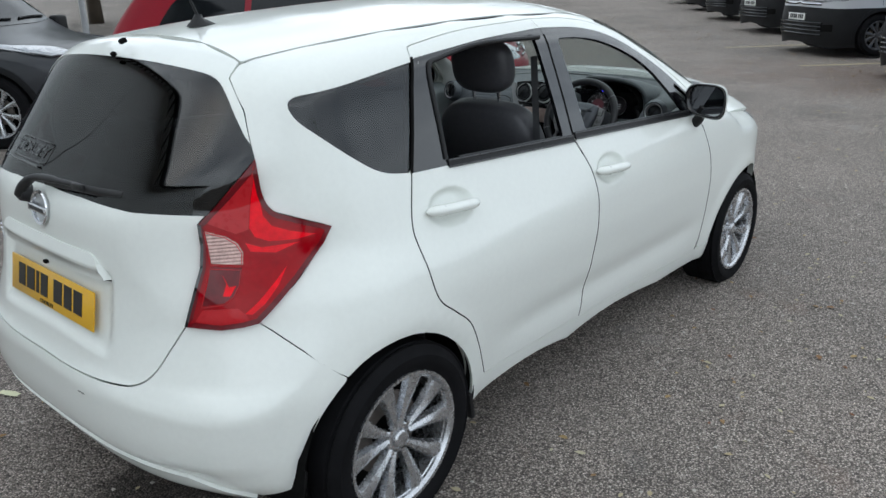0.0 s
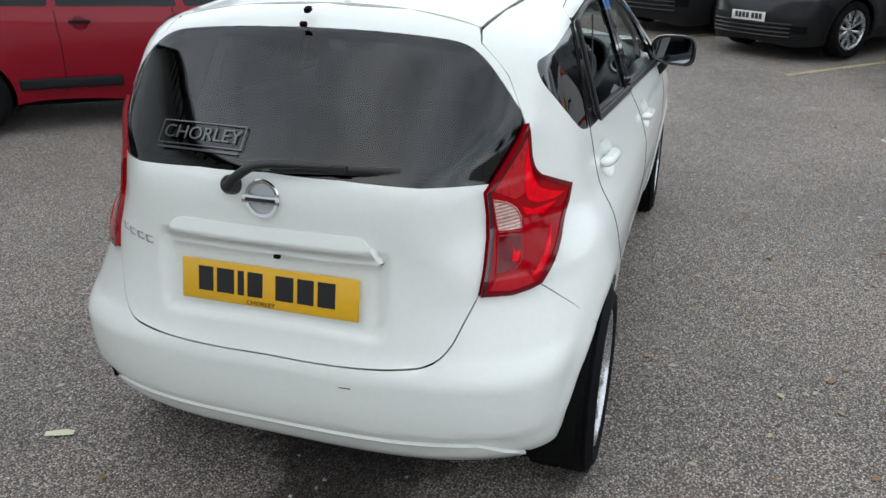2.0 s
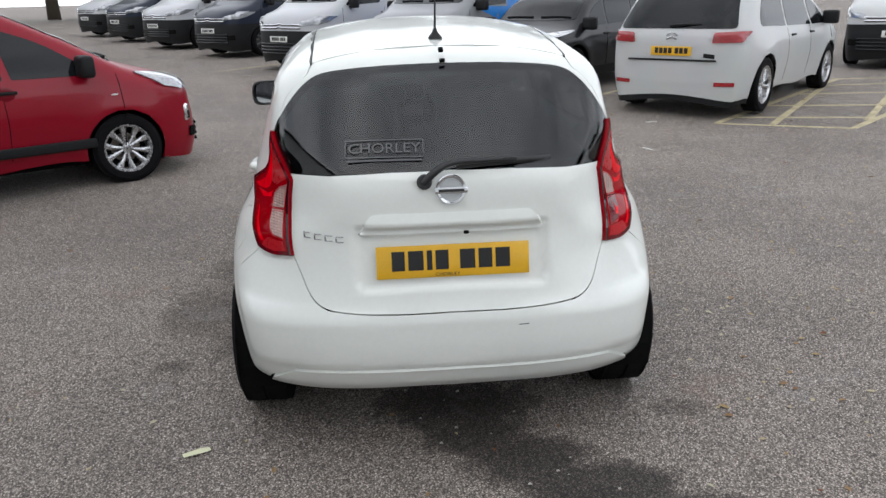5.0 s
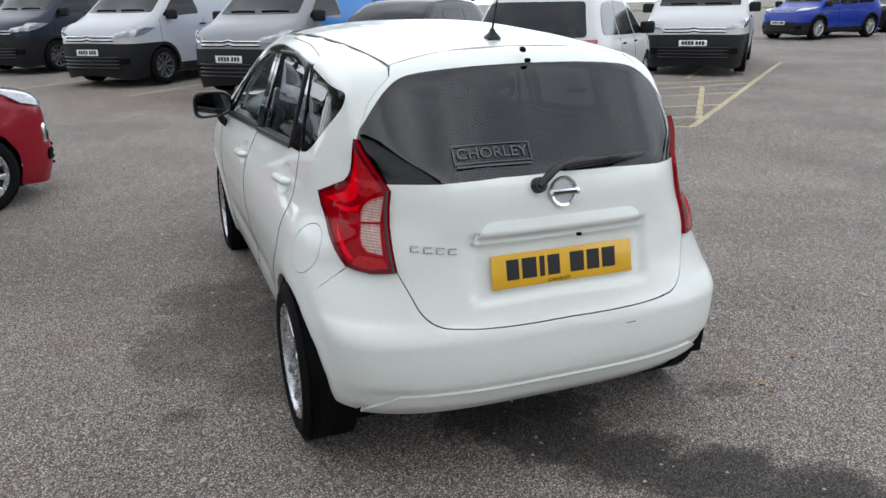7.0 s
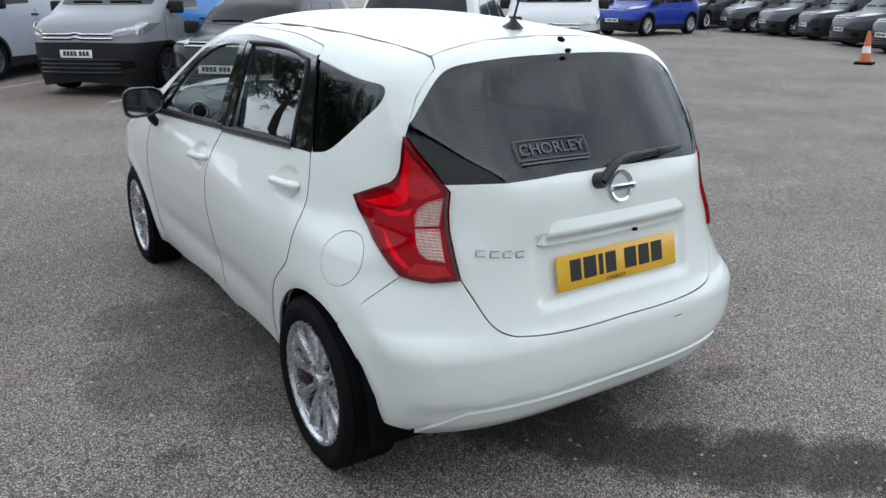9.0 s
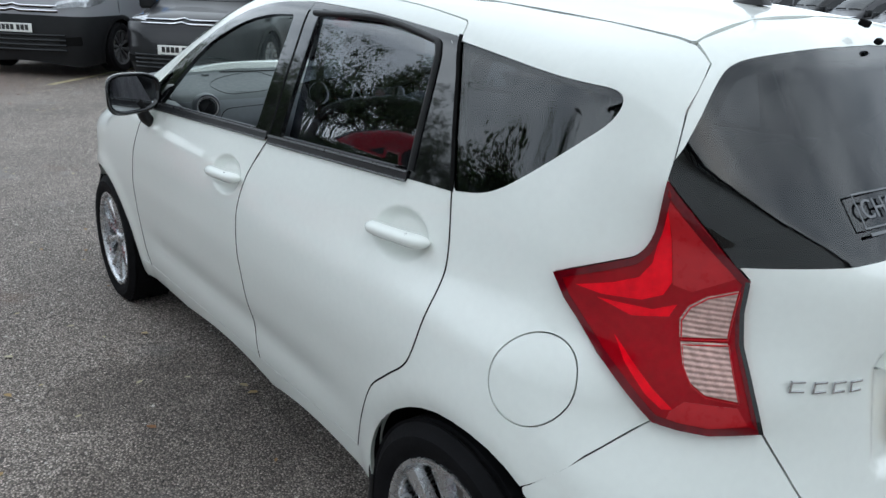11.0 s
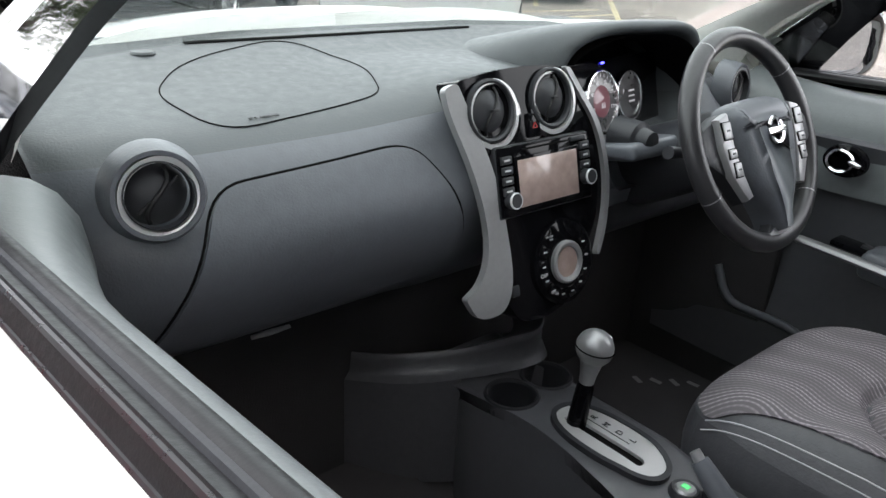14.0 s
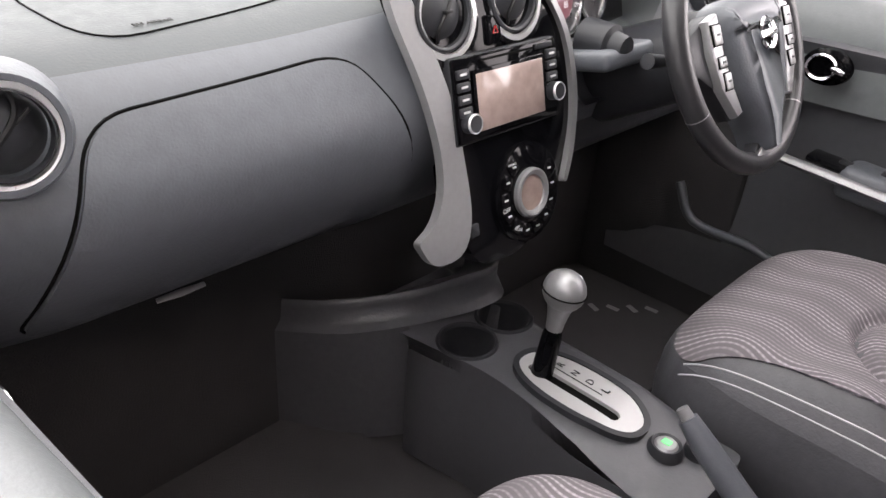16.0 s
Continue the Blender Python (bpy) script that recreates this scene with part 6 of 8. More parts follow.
def seat(cx, front=1.69):
    s = new("front_seat")
    s.parent = car
    cy = front - .27
    q3 = radians(2)

    def top_of(uv):
        """The cushion's upper face: a shallow dome with raised sides and a seam across."""
        x, y = uv[:, 0], uv[:, 1]
        r = (np.abs(x / .255) ** 5 + np.abs(y / .275) ** 5) ** .2
        z = .105 - .060 * np.clip((r - .72) / .28, 0, 1) ** 2.2 + .020 * np.exp(-((np.abs(x) - .20) / .045) ** 2) * np.clip((.22 - y) / .25, 0, 1) - .012 * np.clip(y / .27, 0, 1) ** 2
        arc = np.hypot(x / .150, (y + .16) / .21)
        z = z - .019 * np.exp(-((arc - 1) / .06) ** 2) * (y > -.16) + .006 * np.clip(1 - arc, 0, .4)
        return np.stack([cx + x, cy + y * math.cos(q3), .510 + y * math.sin(q3) + z], 1)
    rim_line = rounded([(-.250, -.27, .02), (.250, -.27, .02), (.250, .17, .10), (.20, .268, .08), (-.20, .268, .08), (-.250, .17, .10)], step=.02)
    patch("seat_cushion", top_of, rim_line, LEATHER, s, (), .014, 0, .02, eye=(cx, cy, .2))
    base = top_of(rim_line)
    n_r = len(rim_line)
    wall = []
    for drop_, grow in ((.0, .0), (.02, .006), (.06, .010), (.12, .006), (.20, -.02)):
        wall += [(cx + (p[0] - cx) * (1 + grow * 4), cy + (p[1] - cy) * (1 + grow * 3), p[2] - drop_) for p in base]
    mesh_object("seat_side", wall, grid_faces(5, n_r, close_v=True), LEATHER, s)
    ins = rounded([(-.196, -.26, .02), (.196, -.26, .02), (.200, .05, .08), (.212, .15, .05), (.232, .205, .02), (.195, .252, .06), (0, .262, .1), (-.195, .252, .06), (-.232, .205, .02), (-.212, .15, .05), (-.200, .05, .08)], step=.02)
    patch("seat_insert", top_of, ins, FABRIC, s, (), .009, 0, .006, lift=.0035, eye=(cx, cy, .2))
    for q in (-1, 1):
        for off, rr in ((.226, .0014), (.236, .0012)):
            line = top_of(np.array([(q * (off + .004 * t), -.25 + .46 * t) for t in np.linspace(0, 1, 24)])) + [0, 0, .001]
            tube("stitching", line, rr, STITCH, s, 5)
    blob("seat_back", (cx, cy - .36, .83), (.24, .075, .33), LEATHER, s, 4, 16, 0, 0)
    blob("back_insert", (cx, cy - .285, .85), (.15, .045, .26), FABRIC, s, 4, 16)
    blob("headrest", (cx, cy - .47, 1.285), (.135, .055, .10), LEATHER, s, 3, 12)
    for q in (-1, 1):
        tube("headrest_post", [(cx + q * .06, cy - .455, 1.21), (cx + q * .06, cy - .43, 1.10)], .007, CHROME, s, 10)
    return s


seat(.37)
seat(-.40, 1.672)
bench = new("rear_bench")
bench.parent = car
blob("bench_cushion", (0, .28, .52), (.62, .26, .10), LEATHER, bench, 6)
blob("bench_back", (0, -.02, .82), (.60, .08, .28), LEATHER, bench, 6, 18)
for hx in (-.34, 0, .34):
    blob("bench_headrest", (hx, -.12, 1.10), (.12, .05, .065), LEATHER, bench, 3, 14)
boxed("parcel_shelf", (.94, .24, .02), pose(0, -.30, .965), PLAIN, car, .006)
boxed("room_mirror", (.24, .03, .065), pose(0, 1.60, 1.36, 10), TRIM_BLACK, car, .014, seg=3)
tube("mirror_stalk", [(0, 1.61, 1.37), (0, 1.66, 1.42)], .012, TRIM_BLACK, car, 8)
# seat belts on the middle pillars
for mx in (-1, 1):
    vsb = [(mx * (.585 + .06 * (1 - t) ), .975 + w, .55 + .78 * t) for t in np.linspace(0, 1, 8) for w in (-.022, .022)]
    mesh_object("seat_belt", vsb, grid_faces(8, 2), PLAIN, car)

# mats lie loose on the floor
for mx, nm in ((1, True), (-1, False)):
    fm = thing("floor_mat", "black carpet floor mat with grey lettering" if nm else "plain black carpet floor mat", "mat")
    vsm = rounded([(mx * .38 - (.24 if nm else .27), 1.72 if nm else 1.60, .04), (mx * .38 + (.24 if nm else .235), 1.80 if nm else 1.60, .04), (mx * .38 + (.24 if nm else .265), 2.14, .05), (mx * .38 - (.24 if nm else .27), 2.14, .05)], step=.05)
    n_ = len(vsm)
    mesh_object("carpet_piece", [(a, b, .3195 + .002 * k) for k in (0, 4) for a, b in vsm], [tuple(range(n_ - 1, -1, -1)), tuple(range(n_, 2 * n_))] + [(i, (i + 1) % n_, n_ + (i + 1) % n_, n_ + i) for i in range(n_)], CARPET, fm, smooth=False)
    if nm:
        for k in range(4):
            boxed("mat_mark", (.012, .028, .001), pose(.50 + .030 * k, 1.985 - .03 * k, .3285, 0, 0, -20 + 25 * (k % 2)), mat("mat_grey", (.22, .22, .22), .8), fm, 0)

# ---- ground ----
def rise(y):
    """The car park climbs gently ahead of the car."""
    t = y - 1.5
    return 0.010 * (t + math.sqrt(t * t + 4.0)) - 0.0053


def asphalt():
    m = bpy.data.materials.new("asphalt")
    m.use_nodes = True
    n, l = m.node_tree.nodes, m.node_tree.links
    b = n["Principled BSDF"]
    co = n.new("ShaderNodeTexCoord")

    def tex(scale, detail=6, rough=.6):
        t = n.new("ShaderNodeTexNoise")
        t.inputs["Scale"].default_value, t.inputs["Detail"].default_value, t.inputs["Roughness"].default_value = scale, detail, rough
        l.new(co.outputs["Object"], t.inputs["Vector"])
        return t.outputs["Fac"]

    def ramp(v, stops):
        r = n.new("ShaderNodeValToRGB")
        e = r.color_ramp.elements
        e[0].position, e[0].color = stops[0][0], (*stops[0][1], 1)
        e[1].position, e[1].color = stops[-1][0], (*stops[-1][1], 1)
        for p, c in stops[1:-1]:
            q = e.new(p)
            q.color = (*c, 1)
        l.new(v, r.inputs[0])
        return r.outputs[0]

    def mix(kind, fac, a, c):
        x = n.new("ShaderNodeMixRGB")
        x.blend_type = kind
        for i, v in ((0, fac), (1, a), (2, c)):
            if isinstance(v, (int, float)):
                x.inputs[i].default_value = v
            else:
                l.new(v, x.inputs[i])
        return x.outputs[0]
    vor = n.new("ShaderNodeTexVoronoi")
    vor.inputs["Scale"].default_value = 150
    l.new(co.outputs["Object"], vor.inputs["Vector"])
    stone = ramp(vor.outputs["Color"], [(.0, (.058, .051, .044)), (.35, (.22, .196, .174)), (.62, (.37, .332, .298)), (.85, (.54, .487, .44)), (1, (.86, .79, .72))])
    pits = ramp(vor.outputs["Distance"], [(.18, (1.22, 1.22, 1.22)), (.66, (.17, .165, .16))])
    base = mix("MULTIPLY", .85, stone, pits)
    broad = ramp(tex(.55, 5), [(.32, (.90, .885, .88)), (.7, (1.38, 1.335, 1.315))])
    base = mix("MULTIPLY", 1.0, base, broad)
    rusty = ramp(tex(1.3, 6, .7), [(.60, (0, 0, 0)), (.78, (.55, .55, .55))])
    tint = n.new("ShaderNodeRGB")
    tint.outputs[0].default_value = (.20, .12, .085, 1)
    base = mix("MIX", rusty, base, tint.outputs[0])
    # leaf mould trodden in before the row of vans
    lm, ll, la = n.new("ShaderNodeMapping"), n.new("ShaderNodeVectorMath"), n.new("ShaderNodeMath")
    lm.inputs["Location"].default_value, lm.inputs["Scale"].default_value = (.1, -2.6, 0), (.17, .24, 0)
    ll.operation, la.operation = "LENGTH", "MULTIPLY_ADD"
    la.inputs[1].default_value = 1.1
    l.new(co.outputs["Object"], lm.inputs[0])
    l.new(lm.outputs[0], ll.inputs[0])
    l.new(tex(.9, 8, .7), la.inputs[0])
    l.new(ll.outputs["Value"], la.inputs[2])
    mould = n.new("ShaderNodeRGB")
    mould.outputs[0].default_value = (.13, .075, .05, 1)
    base = mix("MIX", ramp(la.outputs[0], [(.55, (.55, .55, .55)), (1.0, (0, 0, 0))]), base, mould.outputs[0])
    wet = ramp(tex(1.9, 5, .62), [(.60, (1, 1, 1)), (.70, (.78, .78, .78))])
    base = mix("MULTIPLY", 1.0, base, wet)
    # the dark damp run-off behind the car and beside it, plus painted shade under its rear
    damp_and_shade = None
    # the spots beneath the bumper deepen the car's contact shadow in the colour
    for cx, cy, rx, ry in ((.04, -.22, .36, .22), (.10, -.46, .22, .20), (.26, -.66, .26, .20), (.46, -.86, .30, .20), (.72, -1.08, .28, .18), (-.92, 1.12, .40, .46), (-1.2, .95, .28, .36), (-.86, .52, .24, .28), (-1.0, 1.62, .34, .30), (-1.25, .28, .10, .07), (.94, -.36, .14, .07)):
        mp, ln, add = n.new("ShaderNodeMapping"), n.new("ShaderNodeVectorMath"), n.new("ShaderNodeMath")
        mp.inputs["Location"].default_value = (-cx / rx, -cy / ry, 0)
        mp.inputs["Scale"].default_value = (1 / rx, 1 / ry, 0)
        ln.operation, add.operation = "LENGTH", "MULTIPLY_ADD"
        add.inputs[1].default_value = 1.5
        l.new(co.outputs["Object"], mp.inputs[0])
        l.new(mp.outputs[0], ln.inputs[0])
        l.new(tex(5.5, 8, .68), add.inputs[0])
        l.new(ln.outputs["Value"], add.inputs[2])
        spot = ramp(add.outputs[0], [(.0, (.17, .165, .16) if -.5 < cx < .9 else (.56, .55, .54)), (.62, (.25, .244, .24) if -.5 < cx < .9 else (.62, .61, .60)), (.72, (.46, .45, .445) if -.5 < cx < .9 else (.75, .74, .73)), (.82, (1, 1, 1))])
        sc = n.new("ShaderNodeMath")
        sc.operation = "MULTIPLY"
        sc.inputs[1].default_value = .45
        l.new(add.outputs[0], sc.inputs[0])
        l.new(sc.outputs[0], spot.node.inputs[0])
        damp_and_shade = spot if damp_and_shade is None else mix("DARKEN", 1.0, damp_and_shade, spot)
    base = mix("MULTIPLY", 1.0, base, damp_and_shade)
    l.new(base, b.inputs["Base Color"])
    rr = ramp(tex(1.9, 5, .62), [(.60, (.85, .85, .85)), (.66, (.5, .5, .5))])
    l.new(rr, b.inputs["Roughness"])
    bp = n.new("ShaderNodeBump")
    bp.inputs["Strength"].default_value, bp.inputs["Distance"].default_value = .9, .006
    l.new(vor.outputs["Distance"], bp.inputs["Height"])
    bp.invert = True
    l.new(bp.outputs[0], b.inputs["Normal"])
    return m


ASPHALT = asphalt()
gy = [-400, -100, -40, -15, -6, -2, 0, 1, 2, 3, 4, 5, 6, 8, 10, 13, 17, 24, 34, 60, 120, 400]
gx = [-400, -100, -30, -10, -4, 0, 4, 10, 30, 100, 400]
ground = mesh_object("ground", [(x, y, rise(min(y, 40))) for x in gx for y in gy], grid_faces(len(gx), len(gy)), ASPHALT)
tagged(ground, "worn grey asphalt car park with damp patches and shade painted under a car", "ground", kind="structure")

# ---- bay markings ----
LINE = mat("worn_line_paint", (.42, .36, .22), .8, noise=(6, .45, 50), bump=(90, .4))
def road_line(x0, y0, x1, y1, w=.085):
    d = Vector((x1 - x0, y1 - y0, 0))
    n_ = Vector((-d.y, d.x, 0)).normalized() * w / 2
    k = max(2, int(d.length / .4))
    vs = []
    for i in range(k + 1):
        p = Vector((x0, y0, 0)) + d * i / k
        wob = .012 * math.sin(i * 2.1 + x0)
        for sgn in (-1, 1):
            q = p + n_ * sgn * (1 + wob * 8)
            vs.append((q.x, q.y, rise(q.y) + .004))
    ob = mesh_object("painted_line", vs, grid_faces(k + 1, 2), LINE)
    return tagged(ob, "worn yellowish painted parking line", "road marking", kind="structure")


for seg in ((5.1, 5.25, 12.3, 11.45), (3.75, 5.85, 7.3, 9.3), (3.75, 5.85, 5.1, 5.25), (4.1, 6.2, 5.75, 5.85), (4.9, 6.95, 6.7, 6.65), (5.8, 7.85, 7.9, 7.65), (6.6, 8.6, 9.0, 8.6), (4.35, 5.65, 6.6, 8.5), (5.55, 5.7, 7.9, 8.6), (1.95, 7.35, 4.4, 9.75), (.25, 9.6, 2.2, 11.5), (-1.55, 11.5, .1, 13.1), (-3.5, 13.4, -1.9, 15.0), (7.2, 9.3, 9.2, 9.1), (8.4, 9.7, 10.4, 11.6)):
    road_line(*seg)

# ---- fallen leaves, litter ----
LEAF = mat("fallen_leaf", (.30, .20, .09), .8, noise=(40, .4, 200))
nl = LEAF.node_tree.nodes
geo_n, ramp_n = nl.new("ShaderNodeNewGeometry"), nl.new("ShaderNodeValToRGB")
ramp_n.color_ramp.elements[0].color, ramp_n.color_ramp.elements[1].color = (.16, .055, .02, 1), (.45, .42, .30, 1)
mid_e = ramp_n.color_ramp.elements.new(.5)
mid_e.color = (.36, .26, .12, 1)
LEAF.node_tree.links.new(geo_n.outputs["Random Per Island"], ramp_n.inputs[0])
LEAF.node_tree.links.new(ramp_n.outputs[0], nl["Principled BSDF"].inputs["Base Color"])
rng = random.Random(5)
lv, lf = [], []


def drop_leaf(x, y, s):
    a, curl = rng.uniform(0, 6.28), rng.uniform(.1, .5)
    z = rise(y) + .005
    c, s_ = math.cos(a), math.sin(a)
    b = len(lv)
    for u, w, h in ((-1, 0, .1), (-.3, .5, .6), (.4, .45, .5), (1, 0, .2), (.4, -.45, .4), (-.3, -.5, .7), (0, 0, .0)):
        u, w = u * s + rng.uniform(-.1, .1) * s, w * s
        lv.append((x + u * c - w * s_, y + u * s_ + w * c, z + h * curl * s))
    lf.extend([(b, b + 5, b + 6), (b + 5, b + 4, b + 6), (b + 4, b + 3, b + 6), (b + 3, b + 2, b + 6), (b + 2, b + 1, b + 6), (b + 1, b, b + 6)])


for _ in range(900):
    drop_leaf(rng.uniform(1.1, 6.5), rng.uniform(-1.0, 7.5), rng.uniform(.006, .018))
for _ in range(420):
    drop_leaf(rng.uniform(-4, 4.5), rng.uniform(-2.2, 6), rng.uniform(.010, .022))
for _ in range(1500):
    t = rng.uniform(0, 1)
    drop_leaf(-9 + 15 * t + rng.gauss(0, 1.4), 19 - 13.5 * t + rng.gauss(0, 1.2), rng.uniform(.012, .03))
for _ in range(350):
    drop_leaf(rng.uniform(1.0, 6), rng.uniform(-.5, 9), rng.uniform(.010, .026))
leaves = mesh_object("fallen_leaves", lv, lf, LEAF, smooth=False)
tagged(leaves, "scattered small dry brown and yellow leaves on asphalt", "leaves", kind="stuff")
chip_v, chip_f = [], []
for _ in range(5200):
    x, y, s = rng.uniform(-4.5, 6), rng.uniform(-2.6, 8), .002 + .007 * rng.random() ** 2.5
    b = len(chip_v)
    z = rise(y)
    chip_v += [(x - s, y - s * .6, z), (x + s, y - s * .8, z), (x + s * .7, y + s, z), (x - s * .8, y + s * .8, z), (x, y, z + s)]
    chip_f += [(b, b + 1, b + 4), (b + 1, b + 2, b + 4), (b + 2, b + 3, b + 4), (b + 3, b, b + 4)]
chips = mesh_object("loose_chippings", chip_v, chip_f, mat("pale_chip", (.46, .43, .39), .9, noise=(30, .3, 90)), smooth=False)
tagged(chips, "loose pale stone chippings on asphalt", "chippings", kind="stuff")
paper = mesh_object("paper_strip", [(-.972 + a * .86 - b * .45, -.469 + a * .32 + b * .9, rise(-.4) + .006 + h) for a, b, h in ((-.055, -.012, 0), (-.02, -.016, .004), (.02, -.014, .002), (.055, -.013, .005), (.055, .014, .003), (.02, .016, .007), (-.02, .014, .005), (-.055, .012, .002))], [(0, 1, 6, 7), (1, 2, 5, 6), (2, 3, 4, 5)], mat("pale_paper", (.62, .62, .42), .8, noise=(20, .1, 90)))
tagged(paper, "crumpled pale yellow paper strip lying on asphalt", "litter")
for lx, ly, la in ((3.05, 6.1, 20), (5.3, 12.6, 70), (2.5, 4.6, 110)):
    wd = boxed("litter_scrap", (.16, .03, .008), pose(lx, ly, rise(ly) + .006, 0, 0, la), mat("pale_scrap", (.55, .54, .5), .8), None, .003)
    tagged(wd, "small pale scrap of litter lying on asphalt", "litter", "litter scraps")

# ---- verge, barrier, cone ----
GRASS = mat("verge_grass", (.07, .13, .025), .9, noise=(2, .3, 25), bump=(60, .8, .05))
verge = mesh_object("grass_verge", [(x, y, rise(min(y, 40)) + (.03 if k else 0)) for x, y, k in ((26.5, 23.2, 0), (60, 24.5, 0), (60, 24.8, 1), (26.5, 23.5, 1), (26.5, 60, 1), (60, 60, 1))], [(0, 1, 2, 3), (3, 2, 5, 4)], GRASS, smooth=False)
tagged(verge, "short green grass verge with a low kerb", "grass", kind="structure")
RAIL = mat("orange_rail_paint", (.45, .10, .02), .5, noise=(5, .3, 60))
bar = thing("barrier_rail", "low bent orange tubular barrier on grass", "barrier", "orange barriers")
tube("rail_hoop", spline([(-1.6, 0, 0), (-1.6, 0, .35), (-1.5, 0, .5), (-1.2, 0, .55), (1.2, 0, .55), (1.5, 0, .5), (1.6, 0, .35), (1.6, 0, 0)], 4), .05, RAIL, bar, 10)
bar.matrix_world = pose(31.5, 23.6, rise(23.6), 0, 0, 8)
copy_thing(bar, pose(36.5, 24.0, rise(24.0), 0, 0, 8))
cone = thing("traffic_cone", "faded orange traffic cone with a dark base", "traffic cone")
lathe("cone_body", [(.13, .05), (.10, .2), (.075, .40), (.05, .60), (.03, .72), (.02, .73)], RAIL, cone, 20, pose(0, 0, 0, 0, -90, 0))
lathe("cone_band", [(.0945, .25), (.079, .40), (.080, .40)], mat("cone_band", (.6, .6, .58), .4), cone, 20, pose(0, 0, 0, 0, -90, 0))
boxed("cone_base", (.38, .38, .06), pose(0, 0, .03), TYRE, cone, .02)
cone.matrix_world = pose(15.95, 7.62, rise(7.62), 0, 0, 20)

# ---- building with a deep eave beside the bays ----
CLAD = mat("grey_roofing", (.62, .64, .63), .5, noise=(1.5, .2, 30))
WALL = mat("pale_wall_panel", (.80, .82, .81), .5, noise=(.8, .06, 20))
EAVE = mat("black_gutter", (.012, .012, .013), .5, noise=(5, .2, 60))
hall = thing("dealer_hall", "pale clad showroom building with a deep dark eave and gutter brackets", "building")
bd, bn = Vector((.757, -.653, 0)), Vector((-.653, -.757, 0))
o0 = Vector((-14.6, 4.2, 0))


def hall_point(along, out, z):
    p = o0 + bd * along + bn * out
    return (p.x, p.y, z)


for a in range(26):
    vs = [hall_point(a * 2 + q, w, z) for q in (0.01, 1.99) for w, z in ((.55, 0.0), (.55, 6.55), (.8, 6.55), (.8, 0.0))]
    mesh_object("wall_panel", vs, [(0, 1, 5, 4), (1, 2, 6, 5), (2, 3, 7, 6), (0, 4, 7, 3), (0, 3, 2, 1), (4, 5, 6, 7)], WALL, hall, smooth=False)
vs = [hall_point(a, w, z) for a in (-.3, 52.3) for w, z in ((0, 6.5), (0, 6.75), (6, 8.5), (6, 8.3), (.8, 6.6), (.1, 6.45))]
mesh_object("roof", vs, grid_faces(2, 6, close_v=True) + [tuple(range(6)), tuple(range(11, 5, -1))], CLAD, hall, smooth=False)
tube("gutter", [hall_point(-.3, -.06, 6.5), hall_point(52.3, -.06, 6.5)], .09, EAVE, hall, 10)
for a in range(104):
    boxed("gutter_bracket", (.11, .20, .24), Matrix.Translation(hall_point(a * .5, .10, 6.42)) @ pose(0, 0, 0, 0, 0, -40.8), EAVE, hall, .01)
vs = [hall_point(a, w, z) for a in (0, 52) for w, z in ((9, 0), (9, 8.3))]
mesh_object("back_wall", vs, [(0, 1, 3, 2)], CLAD, hall, smooth=False)


# ---- trees and lamp post ----
BARK = mat("bark", (.07, .055, .04), .9, noise=(4, .3, 30), bump=(25, .8, .02))
LEAVES = mat("tree_leaf", (.045, .075, .022), .6, noise=(.8, .35, 9))


def tree(x, y, h, seed, fine=False):
    r = random.Random(seed)
    t = thing("broadleaf_tree", "tall broad green tree at the edge of the car park", "tree", "trees round the car park")
    trunk_v, trunk_f = [], []

    def limb(pts, rad):
        v, f_ = tube_mesh(pts, rad, 7)
        b = len(trunk_v)
        trunk_v.extend(v)
        trunk_f.extend([tuple(i + b for i in q) for q in f_])
    top = Vector((r.uniform(-.4, .4), r.uniform(-.4, .4), h * .78))
    limb([(0, 0, 0), (.03, .02, h * .2), tuple(top * .6), tuple(top)], [h * .030, h * .024, h * .015, h * .005])
    tips = []
    for i in range(16):
        a, z0 = i * 2.4 + r.uniform(-.3, .3), h * r.uniform(.22, .65)
        ln = h * r.uniform(.20, .36) * (1.15 - z0 / h)
        s0 = Vector((0, 0, z0))
        e = s0 + Vector((math.cos(a) * ln, math.sin(a) * ln, ln * r.uniform(.35, .8)))
        m_ = (s0 + e) / 2 + Vector((0, 0, ln * .08))
        limb([s0, m_, e], [h * .010, h * .006, h * .002])
        tips += [e, m_, (e + m_) / 2]
    tips += [top, top * .9, top + Vector((0, 0, h * .1))]
    mesh_object("trunk", trunk_v, trunk_f, BARK, t)
    cv, cf = [], []
    for c in tips:
        for _ in range(5):
            cc = c + Vector((r.gauss(0, h * .055), r.gauss(0, h * .055), r.gauss(0, h * .05)))
            rad = h * r.uniform(.03, .075)
            for _ in range(80 if fine else 34):
                d = Vector((r.gauss(0, 1), r.gauss(0, 1), r.gauss(0, .8)))
                p = cc + d.normalized() * rad * r.uniform(.3, 1.25)
                u = Vector((r.gauss(0, 1), r.gauss(0, 1), r.gauss(0, .5))).normalized() * (r.uniform(.04, .085) if fine else r.uniform(.07, .14))
                w = u.cross(Vector((r.gauss(0, 1), r.gauss(0, 1), r.gauss(0, 1)))).normalized() * u.length * .6
                b = len(cv)
                cv += [p - u, p + w, p + u, p - w]
                cf.append((b, b + 1, b + 2, b + 3))
    mesh_object("crown", cv, cf, LEAVES, t, smooth=False)
    t.matrix_world = pose(x, y, rise(min(y, 40)), 0, 0, seed * 40)
    return t


